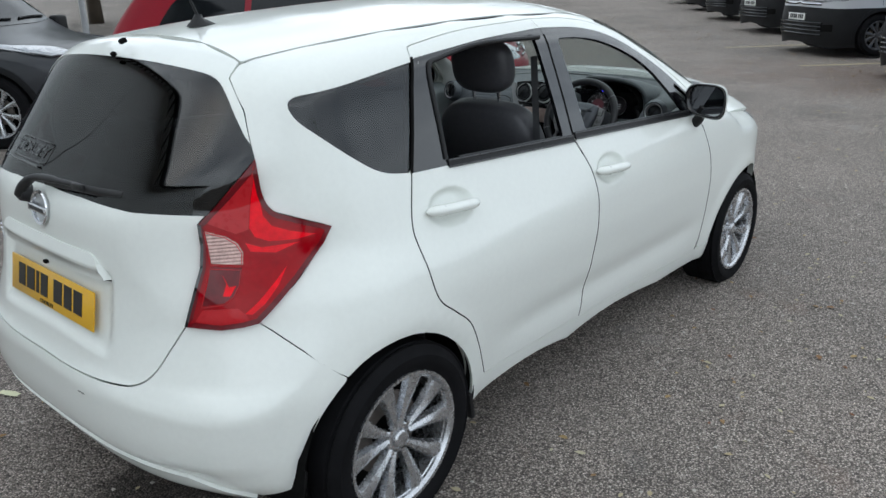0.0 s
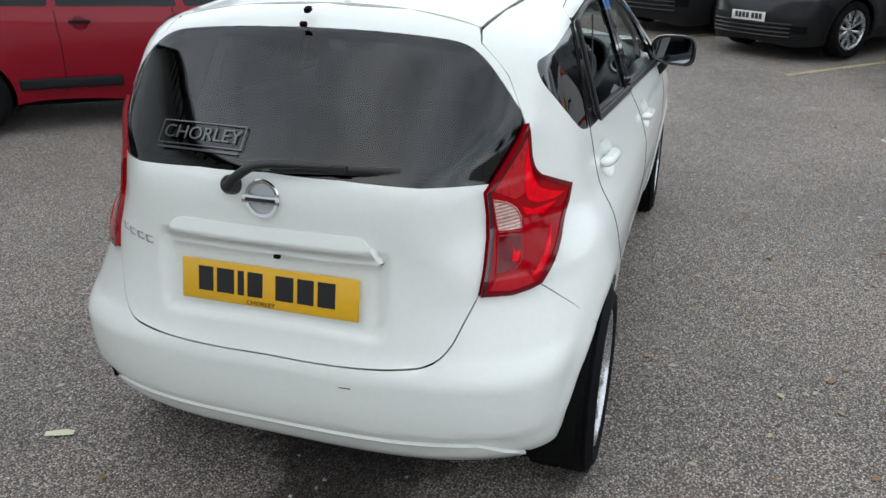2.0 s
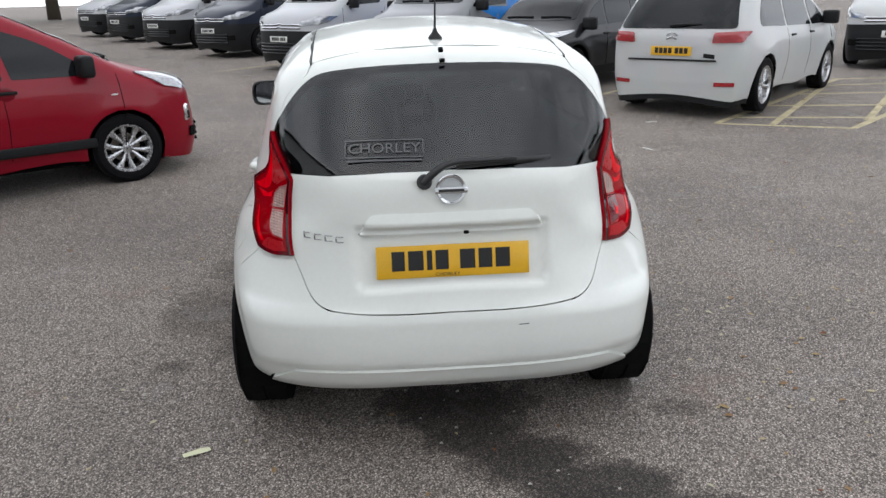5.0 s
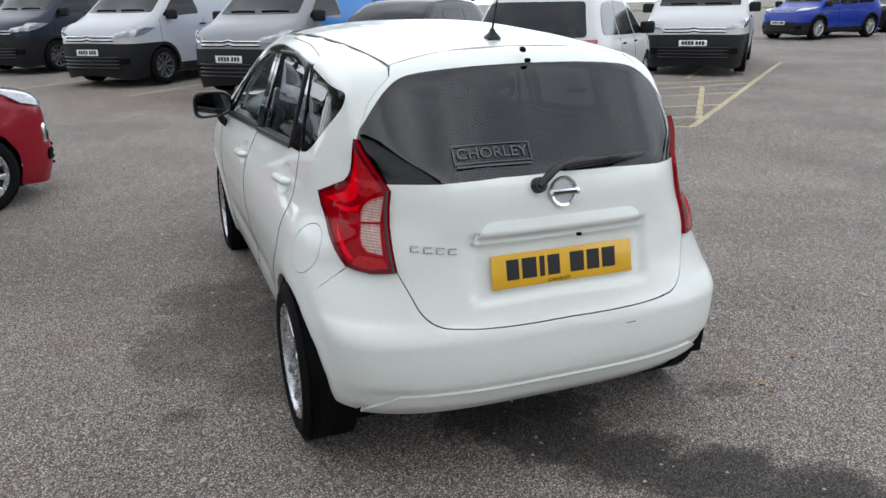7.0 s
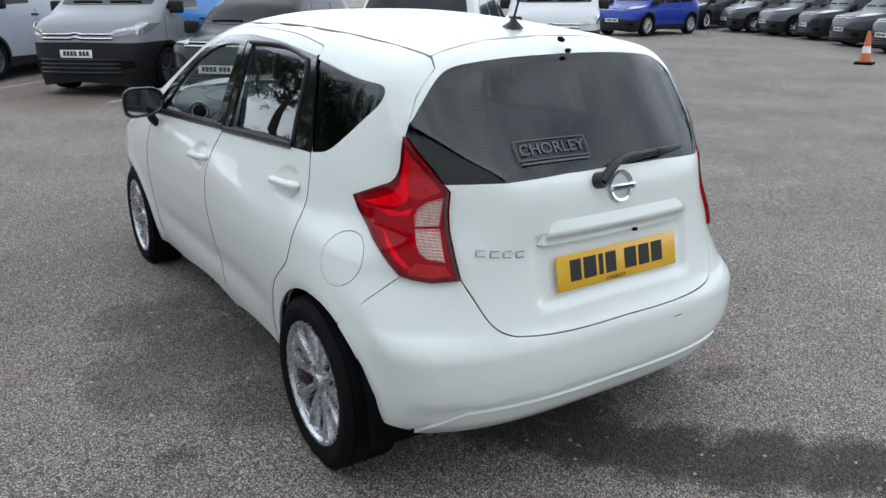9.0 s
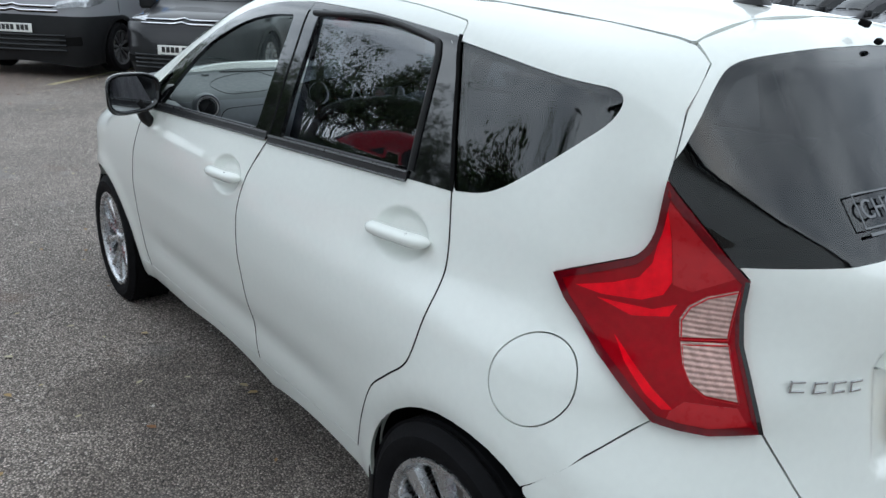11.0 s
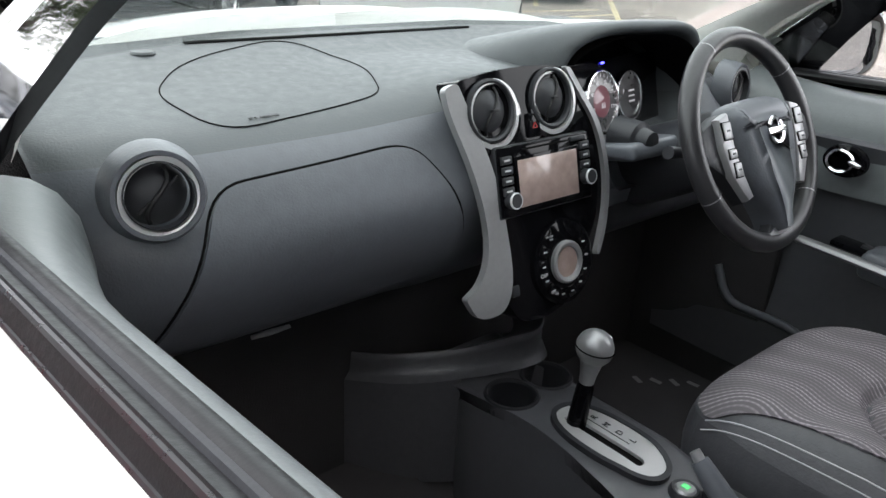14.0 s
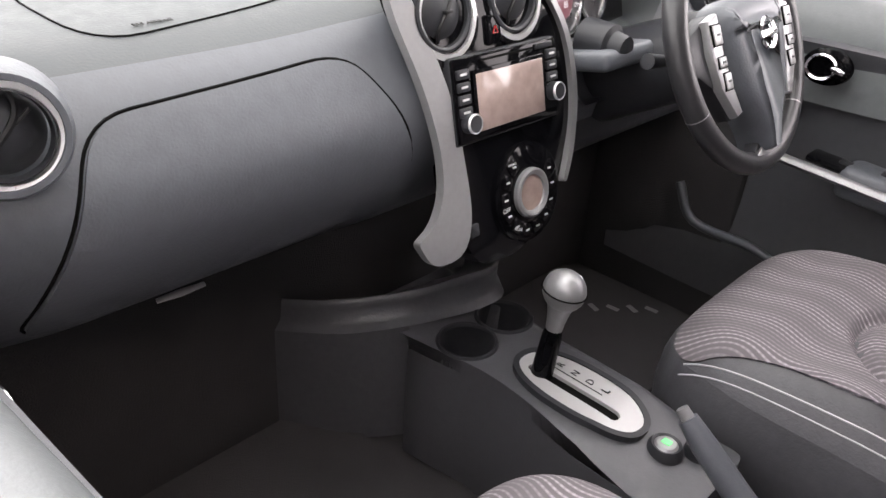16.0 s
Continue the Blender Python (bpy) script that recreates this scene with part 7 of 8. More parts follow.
tree(-17.5, 9.5, 7.4, 1, True)
tree(-20.5, 5.6, 6.8, 2, True)
tree(-15.5, 13.5, 5.9, 3, True)
tree(-23, 11, 8.0, 4, True)
tree(-24.5, 1.0, 7.2, 5, True)
tree(-19, 17, 7.0, 6, True)
tree(37, 5, 13, 7)
tree(39, 13, 14, 8)
tree(35, -3, 12, 9)
tree(43, 9, 15, 10)
tree(-24, 37, 12, 11)
tree(-15, 43, 13, 12)
tree(-5, 47, 12, 13)
tree(6, 47, 13, 14)
tree(-32, 29, 12, 15)
wood = tree(-36, 20, 13, 16)
for k, (px, py) in enumerate(((-28, 33), (-20, 39.5), (-19, 46), (-11, 45), (-8, 50), (0, 47), (1, 52), (-25, 44), (-30, 39), (11, 49), (-34, 25), (-39, 28))):
    copy_thing(wood, pose(px, py, rise(40) - .02, 0, 0, 53 * k))
post = thing("lamp_post", "tall grey galvanised lamp post", "lamp post")
tube("post", [(0, 0, 0), (0, 0, 1), (0, 0, 5.6)], [.07, .06, .045], mat("galvanised", (.35, .36, .37), .45, metal=.6, noise=(4, .2, 40)), post, 12)
tube("lamp_arm", [(0, 0, 5.5), (.1, 0, 5.9), (.5, 0, 6.0)], .035, mat("arm_grey", (.33, .34, .35), .45, metal=.6), post, 8)
boxed("lamp_head", (.5, .2, .1), pose(.7, 0, 6.0), mat("head_grey", (.3, .3, .31), .5), post, .03)
post.matrix_world = pose(-14.2, 6.4, rise(6.4), 0, 0, 60)

# ---- parked vehicles ----
def tinted_paint(name, rough=.3):
    """Body paint that takes its colour from the object."""
    m = mat(name, (.5, .5, .5), rough, coat=.32, spec=.2)
    n, l = m.node_tree.nodes, m.node_tree.links
    info, b = n.new("ShaderNodeObjectInfo"), n["Principled BSDF"]
    t, mx, co = n.new("ShaderNodeTexNoise"), n.new("ShaderNodeMixRGB"), n["Texture Coordinate"]
    t.inputs["Scale"].default_value, t.inputs["Detail"].default_value = 3.0, 6
    mx.blend_type, mx.inputs[0].default_value = "MULTIPLY", .12
    l.new(co.outputs["Object"], t.inputs["Vector"])
    l.new(info.outputs["Color"], mx.inputs[1])
    l.new(t.outputs["Color"], mx.inputs[2])
    l.new(mx.outputs[0], b.inputs["Base Color"])
    return m


CAR_PAINT = tinted_paint("parked_paint")
CLADDING = mat("grey_cladding", (.011, .0115, .0125), .55, spec=.2, noise=(6, .25, 80), bump=(200, .2))
DARK_GLASS = mat("dark_window", (.008, .0095, .011), .04, spec=.3, noise=(3, .2, 40))
HEAD_LENS = mat("head_lamp", (.36, .37, .39), .08, coat=1.0, metal=.6, noise=(25, .4, 90), bump=(60, .5))
TAIL_RED = mat("parked_tail_red", (.30, .006, .012), .12, coat=1.0, noise=(20, .3, 90))
KINDS = {
    "van": dict(crown=[(-.5, .955), (-.3, .99), (.0, 1.0), (.12, .985), (.20, .92), (.345, .66), (.385, .615), (.45, .565), (.485, .50), (.5, .42)], rear=.03, side=[[(.10, .645, .02), (.305, .625, .03), (.215, .82, .06), (.12, .88, .04)]], screen=(.165, .345, .80, .88), back=(.62, .88, .38)),
    "mpv": dict(crown=[(-.5, .90), (-.36, .975), (-.12, 1.0), (.06, .975), (.20, .83), (.335, .65), (.37, .62), (.45, .56), (.487, .48), (.5, .38)], rear=.13, side=[[(-.36, .64, .04), (-.155, .62, .01), (-.145, .90, .03), (-.30, .88, .1)], [(-.14, .62, .01), (.085, .605, .01), (.065, .885, .05), (-.13, .905, .02)], [(.10, .605, .01), (.27, .60, .03), (.165, .78, .05), (.085, .86, .03)]], screen=(.075, .325, .74, .88), back=(.635, .90, .40)),
    "suv": dict(crown=[(-.5, .86), (-.38, .955), (-.12, 1.0), (.05, .98), (.16, .88), (.27, .67), (.31, .625), (.42, .575), (.475, .50), (.5, .38)], rear=.14, side=[[(-.37, .67, .05), (-.17, .645, .01), (-.16, .88, .03), (-.30, .865, .08)], [(-.155, .645, .01), (.055, .63, .01), (.045, .885, .04), (-.145, .885, .02)], [(.07, .63, .01), (.225, .625, .03), (.14, .79, .05), (.06, .87, .03)]], screen=(.06, .265, .74, .86), back=(.66, .88, .38)),
}
SECTION = curve([(.05, .86), (.15, .93), (.27, .975), (.42, 1.0), (.52, .99), (.60, .95), (.72, .87), (.86, .79), (.96, .72), (1.05, .66)])


def vehicle(kind, name, label, colour, size, base_m, wheel_r=.32, plate_at="front", look_front=True, alloy=True, cladding=True, second=None, roof_bars=False, group="", category="car", face=None):
    """A parked car or van: body, windows, wheels, lamps and plates. Its middle stands at base_m, facing +y."""
    Lc, Wc, Hc = size
    k = KINDS[kind]
    crown = curve([(t * Lc, z * Hc) for t, z in k["crown"]])
    wb = Lc * (.625 if kind != "van" else .66)
    wy = (-wb / 2 - Lc * .01, wb / 2 - Lc * .01) if kind != "van" else (-wb / 2 - .05, wb / 2 - .05)

    def half(y, z):
        w = Wc / 2 * SECTION(z / Hc) if kind != "van" else Wc / 2 * (SECTION(z / Hc) * .55 + .45 * np.minimum(SECTION(z / Hc) + .12, 1.0))
        e = np.maximum(np.abs(y) - Lc * .30, 0) / (Lc * .2)
        w = w - Wc * np.where(y > 0, .085, .045 if kind != "van" else .01) * e**2.2
        for q in wy:
            r = np.hypot(y - q, z - wheel_r)
            w = w + .018 * np.exp(-((r - wheel_r * 1.22) / .07) ** 2)
        return w

    def tail(x, z):
        return -Lc / 2 + Lc * k["rear"] * np.clip((z / Hc - .58) / .4, 0, 1) ** 1.3 + .02 * np.clip((.25 - z / Hc) / .15, 0, 1) + .10 * (np.abs(x) / (Wc * .42)) ** 4

    def nose(x, z):
        return Lc / 2 - .04 * np.clip((z / Hc - .30) / .2, 0, 1) - .05 * np.clip((.18 - z / Hc) / .1, 0, 1) - .16 * (np.abs(x) / (Wc * .42)) ** 3.2

    def roof(x, y):
        return crown(y) - .05 * (np.abs(x) / (Wc * .4)) ** 2.6
    sh = Shell(half, tail, roof, nose, (.07, .09, .10))
    f, flat = sh.ball((0, 0, Hc * .45))
    fnose, unf = sh.ball((0, Lc * .25, Hc * .40), 1.0)
    ob = thing(name, label, category, group, base_m)
    nu, nv = 132, 56
    # even steps round the plan rather than round the middle
    tt = np.linspace(0, 2 * math.pi, nu, endpoint=False)
    az = np.arctan2(np.sin(tt) * Wc * .75, -np.cos(tt) * Lc * .5)
    el = np.concatenate([np.linspace(-1.0, .0, 26), np.linspace(.04, 1.5705, nv - 26)])
    low = np.arctan2(-(Hc * .45 - .20), np.hypot(np.sin(tt) * Wc * .48, np.cos(tt) * Lc * .48))
    uv = np.array([(a, (e * -lo if e < 0 else e)) for a, lo in zip(az, low) for e in el])
    pv = f(uv)
    faces, cut = [], wheel_r * 1.14
    far = np.ones(len(pv), bool)
    for w in wy:
        far &= (np.hypot(pv[:, 1] - w, pv[:, 2] - wheel_r) > cut) | (np.abs(pv[:, 0]) < Wc * .3)
    for q in grid_faces(nu, nv, close_u=True):
        if far[list(q)].any():
            faces.append(q[::-1])
    # corners just inside an arch move out onto its edge
    idx = np.where(~far)[0]
    wsel = np.where(np.abs(pv[idx, 1] - wy[0]) < np.abs(pv[idx, 1] - wy[1]), wy[0], wy[1])
    d = np.stack([pv[idx, 1] - wsel, pv[idx, 2] - wheel_r], 1)
    d *= (cut / (np.linalg.norm(d, axis=1) + 1e-9))[:, None]
    q = sh.side(np.stack([wsel + d[:, 0], np.maximum(.12, wheel_r + d[:, 1])], 1))
    pv[idx] = q * np.stack([np.where(pv[idx, 0] < 0, -1, 1), np.ones(len(idx)), np.ones(len(idx))], 1)
    body = mesh_object("body", pv, faces, CAR_PAINT, ob)
    body.color = (*colour, 1)
    # the unpainted lower bumper
    top_low = .395 if kind == "van" else .33
    drop = -(.45 - top_low) * Hc / (Hc * .45 - .20)
    if look_front and (cladding or face is not None):
        body.data.materials.append(CLADDING if face is None else face)
        kept = [q for q in grid_faces(nu, nv, close_u=True) if far[list(q)].any()]
        for poly, q in zip(body.data.polygons, kept):
            if el[max(i % nv for i in q)] < drop + .03 and pv[list(q), 1].mean() > wy[1]:
                poly.material_index = 1
    if not look_front:
        body.data.materials.append(CLADDING)
        kept = [q for q in grid_faces(nu, nv, close_u=True) if far[list(q)].any()]
        for poly, q in zip(body.data.polygons, kept):
            if el[max(i % nv for i in q)] < -.86 and pv[list(q), 1].mean() < wy[0]:
                poly.material_index = 1
    eye = (0, 0, Hc * .45)
    for mirror in (False, True):
        for shape in k["side"]:
            o = rounded([(t * Lc, z * Hc, r * Lc * .6) for t, z, r in shape], step=.06)
            patch("side_window", sh.side, o, DARK_GLASS, ob, (), .08, 0, .004, lift=.004, eye=eye, mirror=mirror)
        if cladding:
            for w in wy:
                arcp = ring(w, wheel_r, wheel_r * 1.13, 24, -20, 200) + ring(w, wheel_r, wheel_r * 1.30, 24, 200, -20)
                patch("arch_trim", sh.side, np.array(arcp), CLADDING, ob, (), .06, 0, .03, lift=.005, eye=eye, mirror=mirror)
            sill = np.array([(wy[0] + wheel_r * 1.2, .22), (wy[1] - wheel_r * 1.2, .22), (wy[1] - wheel_r * 1.2, .36), (wy[0] + wheel_r * 1.2, .36)])
            patch("sill_trim", sh.side, dense(sill, .08), CLADDING, ob, (), .1, 0, .01, lift=.006, eye=eye, mirror=mirror)
        for hy in ((-.10, .085) if kind != "van" else (.09,)):
            hp = sh.side(np.array([[hy * Lc, Hc * .545]]))[0]
            boxed("door_handle", (.03, .17, .028), pose((-1 if mirror else 1) * (hp[0] + .008), hp[1], hp[2]), CLADDING, ob, .01)
        # shut lines
        for t0 in ((-.145, .075, .30) if kind != "van" else (.08, .32)):
            ln = np.array([(t0 * Lc + .02 * math.sin(q * 3), Hc * (.20 + .40 * q)) for q in np.linspace(0, 1, 8)])
            pl = sh.side(ln)
            tube("shut_line", pl * [-1 if mirror else 1, 1, 1], .0035, DARK, ob, 5)
        mp = sh.side(np.array([[(.235 if kind != "van" else .275) * Lc, Hc * .62]]))[0]
        boxed("wing_mirror", (.22, .12, .185), pose((-1 if mirror else 1) * (mp[0] + .10), mp[1], mp[2] + .05), CLADDING, ob, .035, seg=3)
    y0, y1, wt, wb_ = k["screen"]
    ws = rounded([(-Wc / 2 * wt * .86, y0 * Lc, .05), (Wc / 2 * wt * .86, y0 * Lc, .05), (Wc / 2 * wb_ * .92, y1 * Lc - .10, .05), (Wc * .2, y1 * Lc, .2), (-Wc * .2, y1 * Lc, .2), (-Wc / 2 * wb_ * .92, y1 * Lc - .10, .05)], step=.08)
    patch("windscreen", sh.top, ws, DARK_GLASS, ob, (), .1, 0, .004, lift=.005, eye=eye)
    for q in (-1, 1):
        tube("front_wiper", [tuple(sh.top(np.array([(q * .05 + dx * .5, y1 * Lc - .06 - .03 * abs(dx))]))[0] + [0, 0, .02]) for dx in np.linspace(0, 1, 5)] if q > 0 else [tuple(sh.top(np.array([(-.60 + dx * .5, y1 * Lc - .10 + .04 * dx)]))[0] + [0, 0, .02]) for dx in np.linspace(0, 1, 5)], .012, CLADDING, ob, 6)
    if not look_front:
        z0, z1, hw = k["back"]
        rw = rounded([(-Wc * hw * 1.02, z0 * Hc, .06), (Wc * hw * 1.02, z0 * Hc, .06), (Wc * hw * .86, z1 * Hc, .06), (-Wc * hw * .86, z1 * Hc, .06)], step=.08)
        patch("rear_window", sh.rear, rw, DARK_GLASS, ob, (), .1, 0, .004, lift=.005, eye=eye)
        for q in (-1, 1):
            tl = rounded([(q * Wc * .27, Hc * .535, .02), (q * Wc * .45, Hc * .54, .02), (q * Wc * .46, Hc * .615, .03), (q * Wc * .28, Hc * .605, .02)], step=.05)
            patch("tail_lamp", sh.rear, tl, TAIL_RED, ob, (), .06, 0, .02, lift=.016, eye=eye)
            rf = rounded([(q * Wc * .30, Hc * .225, .01), (q * Wc * .42, Hc * .225, .01), (q * Wc * .42, Hc * .255, .01), (q * Wc * .30, Hc * .255, .01)], step=.05)
            patch("reflector", sh.rear, rf, TAIL_RED, ob, (), .06, 0, .01, lift=.008, eye=eye)
        pp = sh.rear(np.array([[0, Hc * .475]]))[0]
        plate(ob, pose(pp[0], pp[1] - .012, pp[2]), .52, .111, PLATE_Y, (.085, .09, .09, .09, -.03, .09, .09, .09))
        gp = sh.rear(np.array([[0, Hc * .41]]))[0]
        boxed("gate_strip", (Wc * .62, .02, .022), pose(gp[0], gp[1] - .004, gp[2]), CLADDING, ob, .005)
        bp = sh.rear(np.array([[0, Hc * .57]]))[0]
        for q in (-1, 1):
            for dz in (0, .05):
                boxed("badge_chevron", (.08, .012, .016), pose(q * .035, bp[1] - .008, bp[2] + dz, 0, q * 28, 0), CHROME, ob, .002)
        wp = sh.rear(np.array([[-.05, Hc * .655]]))[0]
        tube("rear_wiper", [(wp[0], wp[1] - .02, wp[2]), (wp[0] + .2, wp[1] - .015, wp[2] + .015), (wp[0] + .38, wp[1] + .01, wp[2] + .02)], [.02, .016, .01], CLADDING, ob, 8)
        boxed("step_mark", (.18, .003, .05), pose(Wc * .27, sh.rear(np.array([[Wc * .27, Hc * .44]]))[0][1] - .002, Hc * .44, 0, 8, 14), CLADDING, ob, .001)
    else:
        low_ = .045 if kind == "mpv" else 0
        zl = .56 if kind != "van" else .475
        for q in (-1, 1):
            hl = rounded([(q * Wc * .27, Hc * (zl - .045), .02), (q * Wc * .455, Hc * (zl - .02), .03), (q * Wc * .46, Hc * (zl + .035), .03), (q * Wc * .30, Hc * (zl + .005), .02)], step=.05)
            patch("head_lamp", sh.front, hl, HEAD_LENS, ob, (), .05, 0, .02, lift=.012, eye=eye)
            wrap = [(q * Wc * .36, Lc * .475, Hc * (zl - .02 - low_)), (q * Wc * .44, Lc * .44, Hc * (zl - .03 - low_)), (q * Wc * .47, Lc * .40, Hc * (zl - .005 - low_)), (q * Wc * .47, Lc * .345, Hc * (zl + .045)), (q * Wc * .40, Lc * .42, Hc * (zl + .045))]
            patch("lamp_wing", fnose, dense(unf(np.array(wrap)), .03), HEAD_LENS, ob, (), .04, 0, .02, lift=.012, eye=eye)
            fg = rounded([(q * Wc * .30, Hc * .20, .02), (q * Wc * .42, Hc * .20, .02), (q * Wc * .42, Hc * .26, .02), (q * Wc * .30, Hc * .25, .02)], step=.05)
            patch("fog_recess", sh.front, fg, DARK, ob, (), .06, 0, .01, lift=.012, eye=eye)
        for q in range(4):
            gz = Hc * (.17 + .032 * q)
            g0 = [tuple(v) for v in sh.front(np.array([(x, gz) for x in np.linspace(-Wc * .34, Wc * .34, 9)])) + [0, .012, 0]]
            tube("grille_bar", g0, .014, DARK_GLASS, ob, 6)
        for q in range(2):
            gz = Hc * (zl - .052 + .030 * q)
            g0 = sh.front(np.array([(x, gz + .022 * max(0, 1 - abs(x) / .10) * 1.0) for x in np.linspace(-Wc * .30, Wc * .30, 25)])) + [0, .012, 0]
            tube("chrome_strip", g0, .011, CHROME, ob, 6)
            tube("strip_shadow", g0 - [0, .006, .018], .009, DARK, ob, 6)
        pp = sh.front(np.array([[0, Hc * .31]]))[0]
        plate(ob, pose(pp[0], pp[1] + .016, pp[2], 0, 0, 180), .52, .111, PLATE_W, (.085, .09, .09, .09, -.03, .09, .09, .09))
    if second:
        panel = np.array([(-Lc * .47, Hc * .40), (Lc * .03, Hc * .40), (Lc * .26, Hc * .60), (Lc * .22, Hc * .63), (Lc * .10, Hc * .62), (Lc * .09, Hc * .90), (-Lc * .46, Hc * .92)])
        for mirror in (False, True):
            pb = patch("wrap_panel", sh.side, dense(panel, .1), CAR_PAINT, ob, (), .12, 0, .002, lift=.002, eye=eye, mirror=mirror)
            pb.color = (*second, 1)
    if roof_bars:
        for q in (-1, 1):
            tube("roof_rail", sh.top(np.array([(q * Wc * .33, y) for y in np.linspace(-Lc * .36, Lc * .04, 9)])) + [0, 0, .045], .018, CLADDING, ob, 8)
    for w in wy:
        for mx in (1, -1):
            wheel(ob, pose(mx * (Wc / 2 - .105), w, wheel_r, 25, 0, 0 if mx > 0 else 180), wheel_r, wheel_r * .68, .20, 10, True, ALLOY if alloy else mat("steel_rim", (.10, .10, .105), .5, metal=.5, noise=(8, .2, 60)))
            well = [(w + wheel_r * 1.16 * math.cos(radians(a)), wheel_r + wheel_r * 1.16 * math.sin(radians(a))) for a in range(-25, 206, 15)]
            mesh_object("wheel_well", [(mx * xx, y, z) for xx in (Wc * .27, Wc * .46) for y, z in well] , grid_faces(2, len(well)), DARK, ob)
            mesh_object("well_wall", [(mx * Wc * .27, y, z) for y, z in well], [tuple(range(len(well)))], DARK, ob, smooth=False)
    boxed("underbody", (Wc * .8, Lc * .88, .06), pose(0, 0, .22), DARK, ob, .02)
    return ob


def stand(x, y, hx, hy):
    """A pose on the ground at (x, y), facing (hx, hy)."""
    return pose(x, y, rise(y), 0, 0, math.degrees(math.atan2(-hx, hy)))


RED, BLACK, NAVY, GREY, SILVER, BLUE, SNOW = (.25, .002, .014), (.012, .012, .014), (.012, .018, .035), (.06, .062, .066), (.34, .35, .37), (.012, .035, .28), (.52, .53, .53)
red_car = vehicle("mpv", "compact_mpv", "red compact people carrier with black rubbing strips, parked on asphalt", RED, (4.18, 1.75, 1.63), stand(-4.05, 4.09, .81, .585), .31, cladding=False)
for mirror in (False, True):
    s_ = -1 if mirror else 1
    for y0, y1 in ((-.95, -.15), (-.05, 1.0)):
        boxed("rubbing_strip", (.03, y1 - y0, .085), pose(s_ * .872, (y0 + y1) / 2, .40), CLADDING, red_car, .012, seg=3)
for s_ in (-1, 1):
    boxed("fog_surround", (.10, .10, .17), pose(s_ * .72, 1.87, .56, 0, 0, -s_ * 38), CHROME, red_car, .03, seg=3)
    boxed("fog_lamp", (.06, .10, .09), pose(s_ * .728, 1.877, .54, 0, 0, -s_ * 38), DARK_GLASS, red_car, .02, seg=3)
AMBER = mat("amber_lens", (.62, .22, .03), .15, coat=1.0, noise=(20, .2, 80))
for s_ in (-1, 1):
    tube("side_repeater", [(s_ * .868, 1.18, .80), (s_ * .872, 1.21, .80), (s_ * .868, 1.24, .80)], [.006, .016, .006], mat("repeater_lens", (.62, .60, .58), .12, coat=1.0), red_car, 10, flat=.6)
    tube("indicator_lens", [(s_ * .70, 1.62, .93), (s_ * .745, 1.50, .945), (s_ * .775, 1.36, .945)], [.02, .032, .014], AMBER, red_car, 10, flat=.5)
    # handle hollows as shallow discs, their shade painted in as a darker red
    for hy in (-.10, .085):
        lathe("handle_cup", [(.0001, .0), (.05, .004), (.062, .0)], CAR_PAINT, red_car, 24, pose(s_ * .866, hy * 4.18, .875, 0, 0, 0 if s_ > 0 else 180)).color = (.16, .002, .01, 1)
vehicle("suv", "dark_suv", "dark grey sport utility vehicle parked behind a red car", (.035, .037, .042), (4.45, 1.84, 1.68), stand(-7.62, 1.42, .81, .585), .36)
white_mpv = vehicle("mpv", "white_mpv", "white people carrier seen from behind in a parking bay", SNOW, (4.43, 1.83, 1.63), stand(4.92, 8.02, .70, .714), .335, look_front=False, cladding=False)
vehicle("suv", "black_crossover", "black crossover car with roof rails facing out of its bay", BLACK, (4.16, 1.74, 1.53), stand(2.98, 10.02, -.70, -.714), .335, roof_bars=True, alloy=True)
VAN = (4.95, 1.92, 1.92)
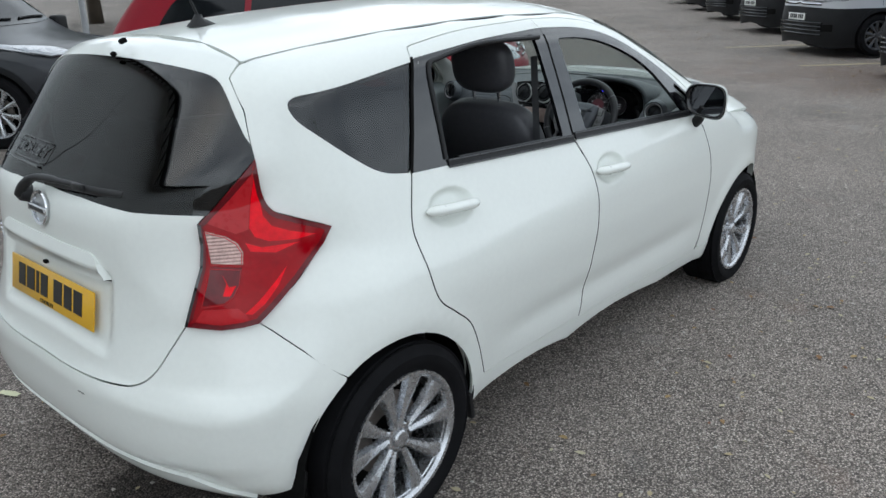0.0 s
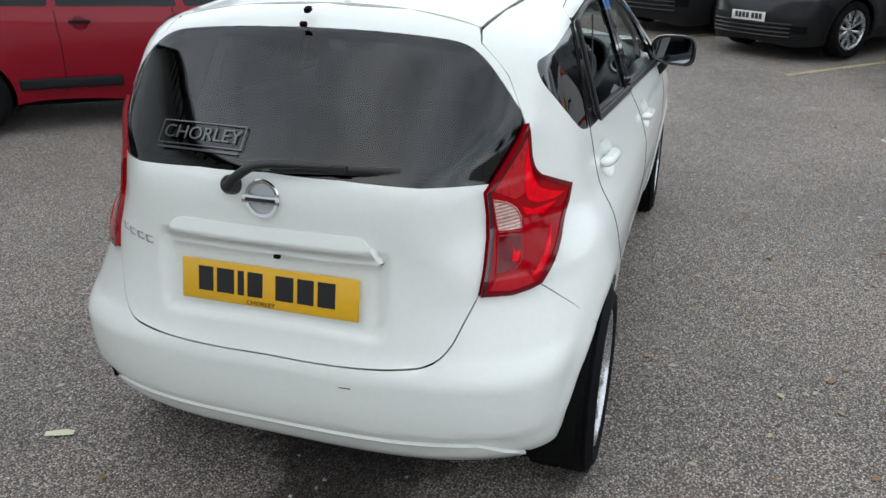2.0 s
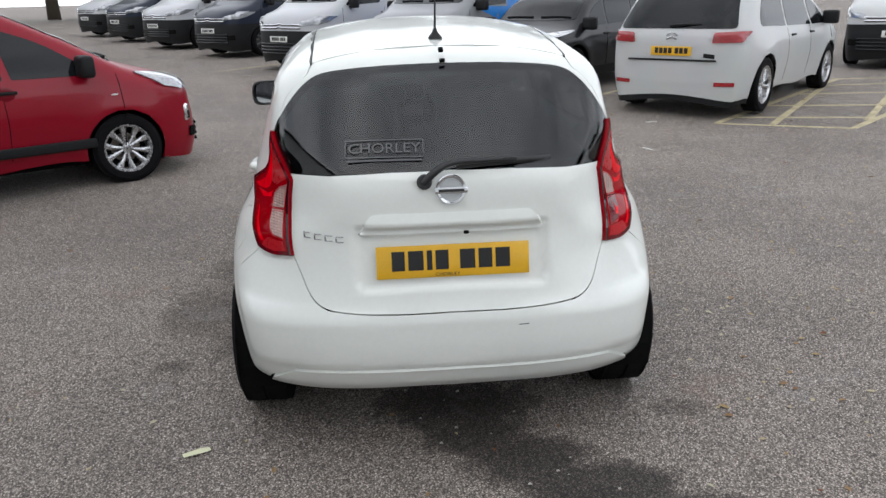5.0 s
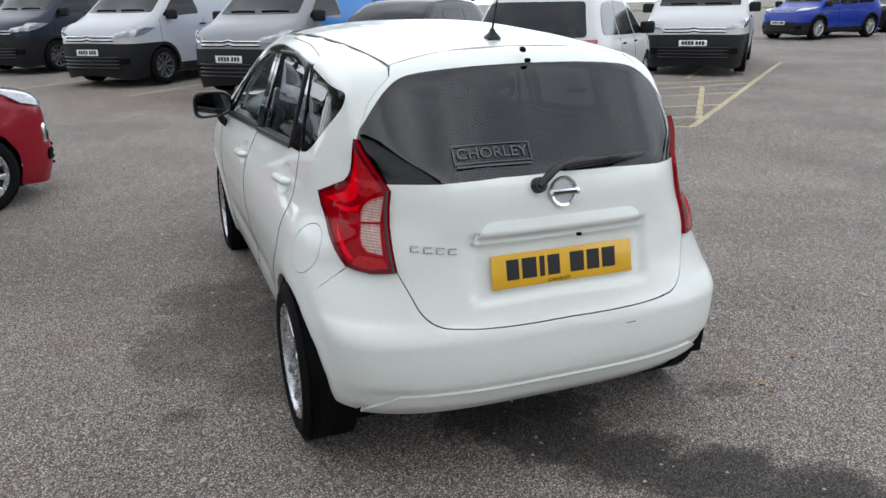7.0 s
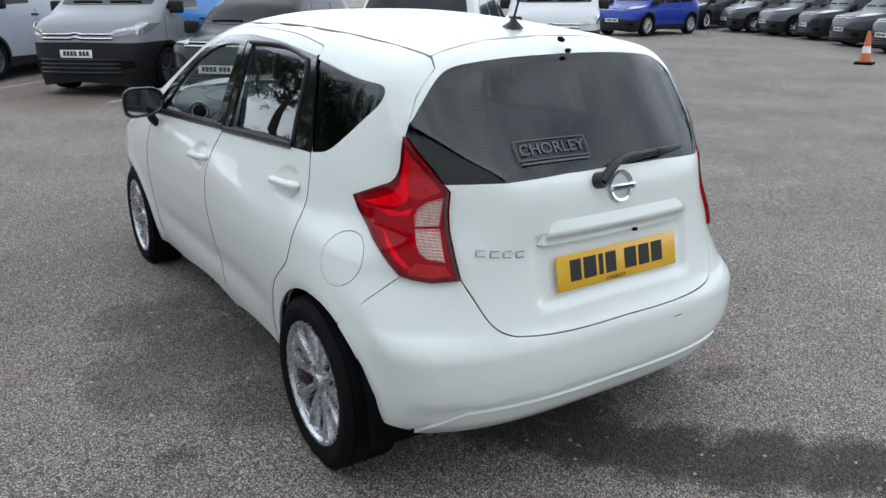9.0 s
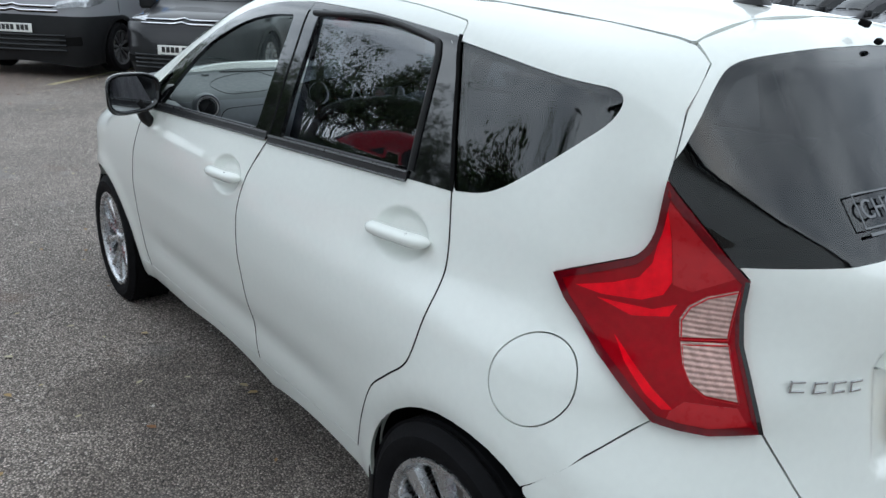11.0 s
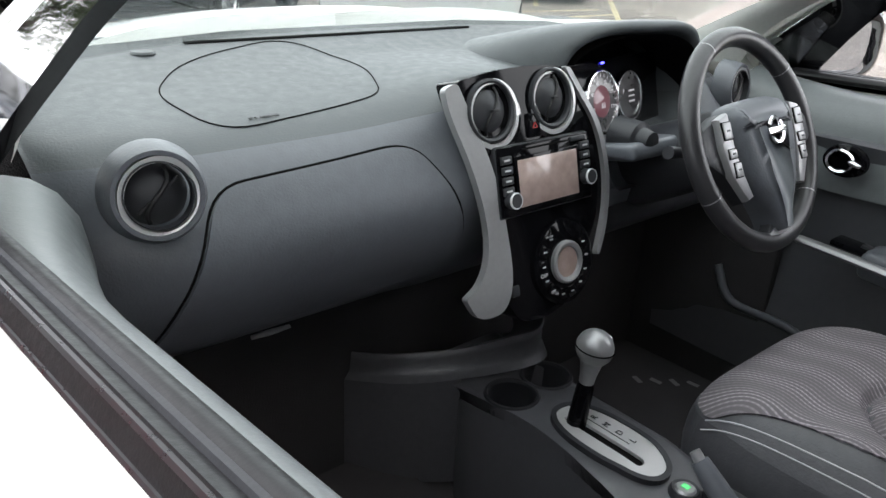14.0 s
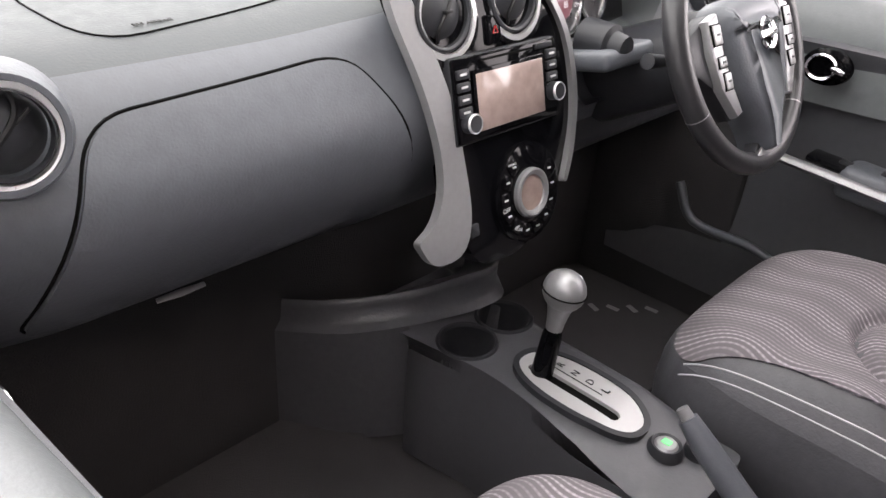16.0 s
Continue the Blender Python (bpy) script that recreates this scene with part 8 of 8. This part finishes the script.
ck = vehicle("van", "panel_van", "grey panel van with bright blue sides", (.24, .245, .26), VAN, stand(1.79, 12.15, -.70, -.714), .33, alloy=False, second=(.01, .20, .62), group="vans along the bays", category="van")
lg = vehicle("van", "panel_van", "white panel van with a black front bumper", (.46, .47, .49), VAN, stand(-.42, 14.79, -.70, -.714), .33, alloy=False, group="vans along the bays", category="van")
nv = vehicle("van", "panel_van", "dark navy panel van with chrome grille strips", NAVY, VAN, stand(-2.5, 18.3, -.70, -.714), .33, alloy=False, group="vans along the bays", category="van")
ce = vehicle("van", "panel_van", "white panel van with a black lower bumper", SNOW, VAN, stand(10.35, 11.75, -.68, -.733), .33, alloy=False, group="vans along the bays", category="van")
for i, (px, py, src) in enumerate(((-4.6, 21.4, lg), (-6.6, 24.6, nv), (-8.6, 27.8, lg))):
    copy_thing(src, stand(px, py, -.70, -.714))
bl = vehicle("suv", "blue_suv", "bright blue crossover car with grey cladding", BLUE, (4.16, 1.77, 1.66), stand(19.9, 17.85, -.99, -.14), .345)
row = vehicle("suv", "parked_suv", "dark grey crossover car in a row of cars", GREY, (4.2, 1.78, 1.62), stand(25.6, 16.6, -.86, .5), .34, group="row of dark cars")
for px, py, colr in ((20.9, 8.0, (.03, .03, .033)), (22.6, 10.2, (.05, .05, .055)), (24.2, 12.4, (.012, .012, .014)), (25.0, 14.5, (.09, .092, .10)), (27.9, 19.0, (.02, .02, .024)), (30.2, 21.4, (.012, .012, .014))):
    cp = copy_thing(row, stand(px, py, -.86, .5))
    for ch in cp.children:
        if ch.name.split(".")[0] == "body":
            ch.color = (*colr, 1)
for px, py, colr, lab in ((25.2, 19.9, BLACK, "black crossover car beyond a blue one"), (29.6, 21.9, SNOW, "white crossover car at the far edge"), (36.4, 25.4, GREY, "grey crossover car on the grass edge"), (40.5, 25.2, RED, "red car beyond the barrier")):
    cp = copy_thing(bl, stand(px, py, -.97, -.22))
    cp.name, cp["label"] = "far_car", lab
    for ch in cp.children:
        if ch.name.split(".")[0] == "body":
            ch.color = (*colr, 1)
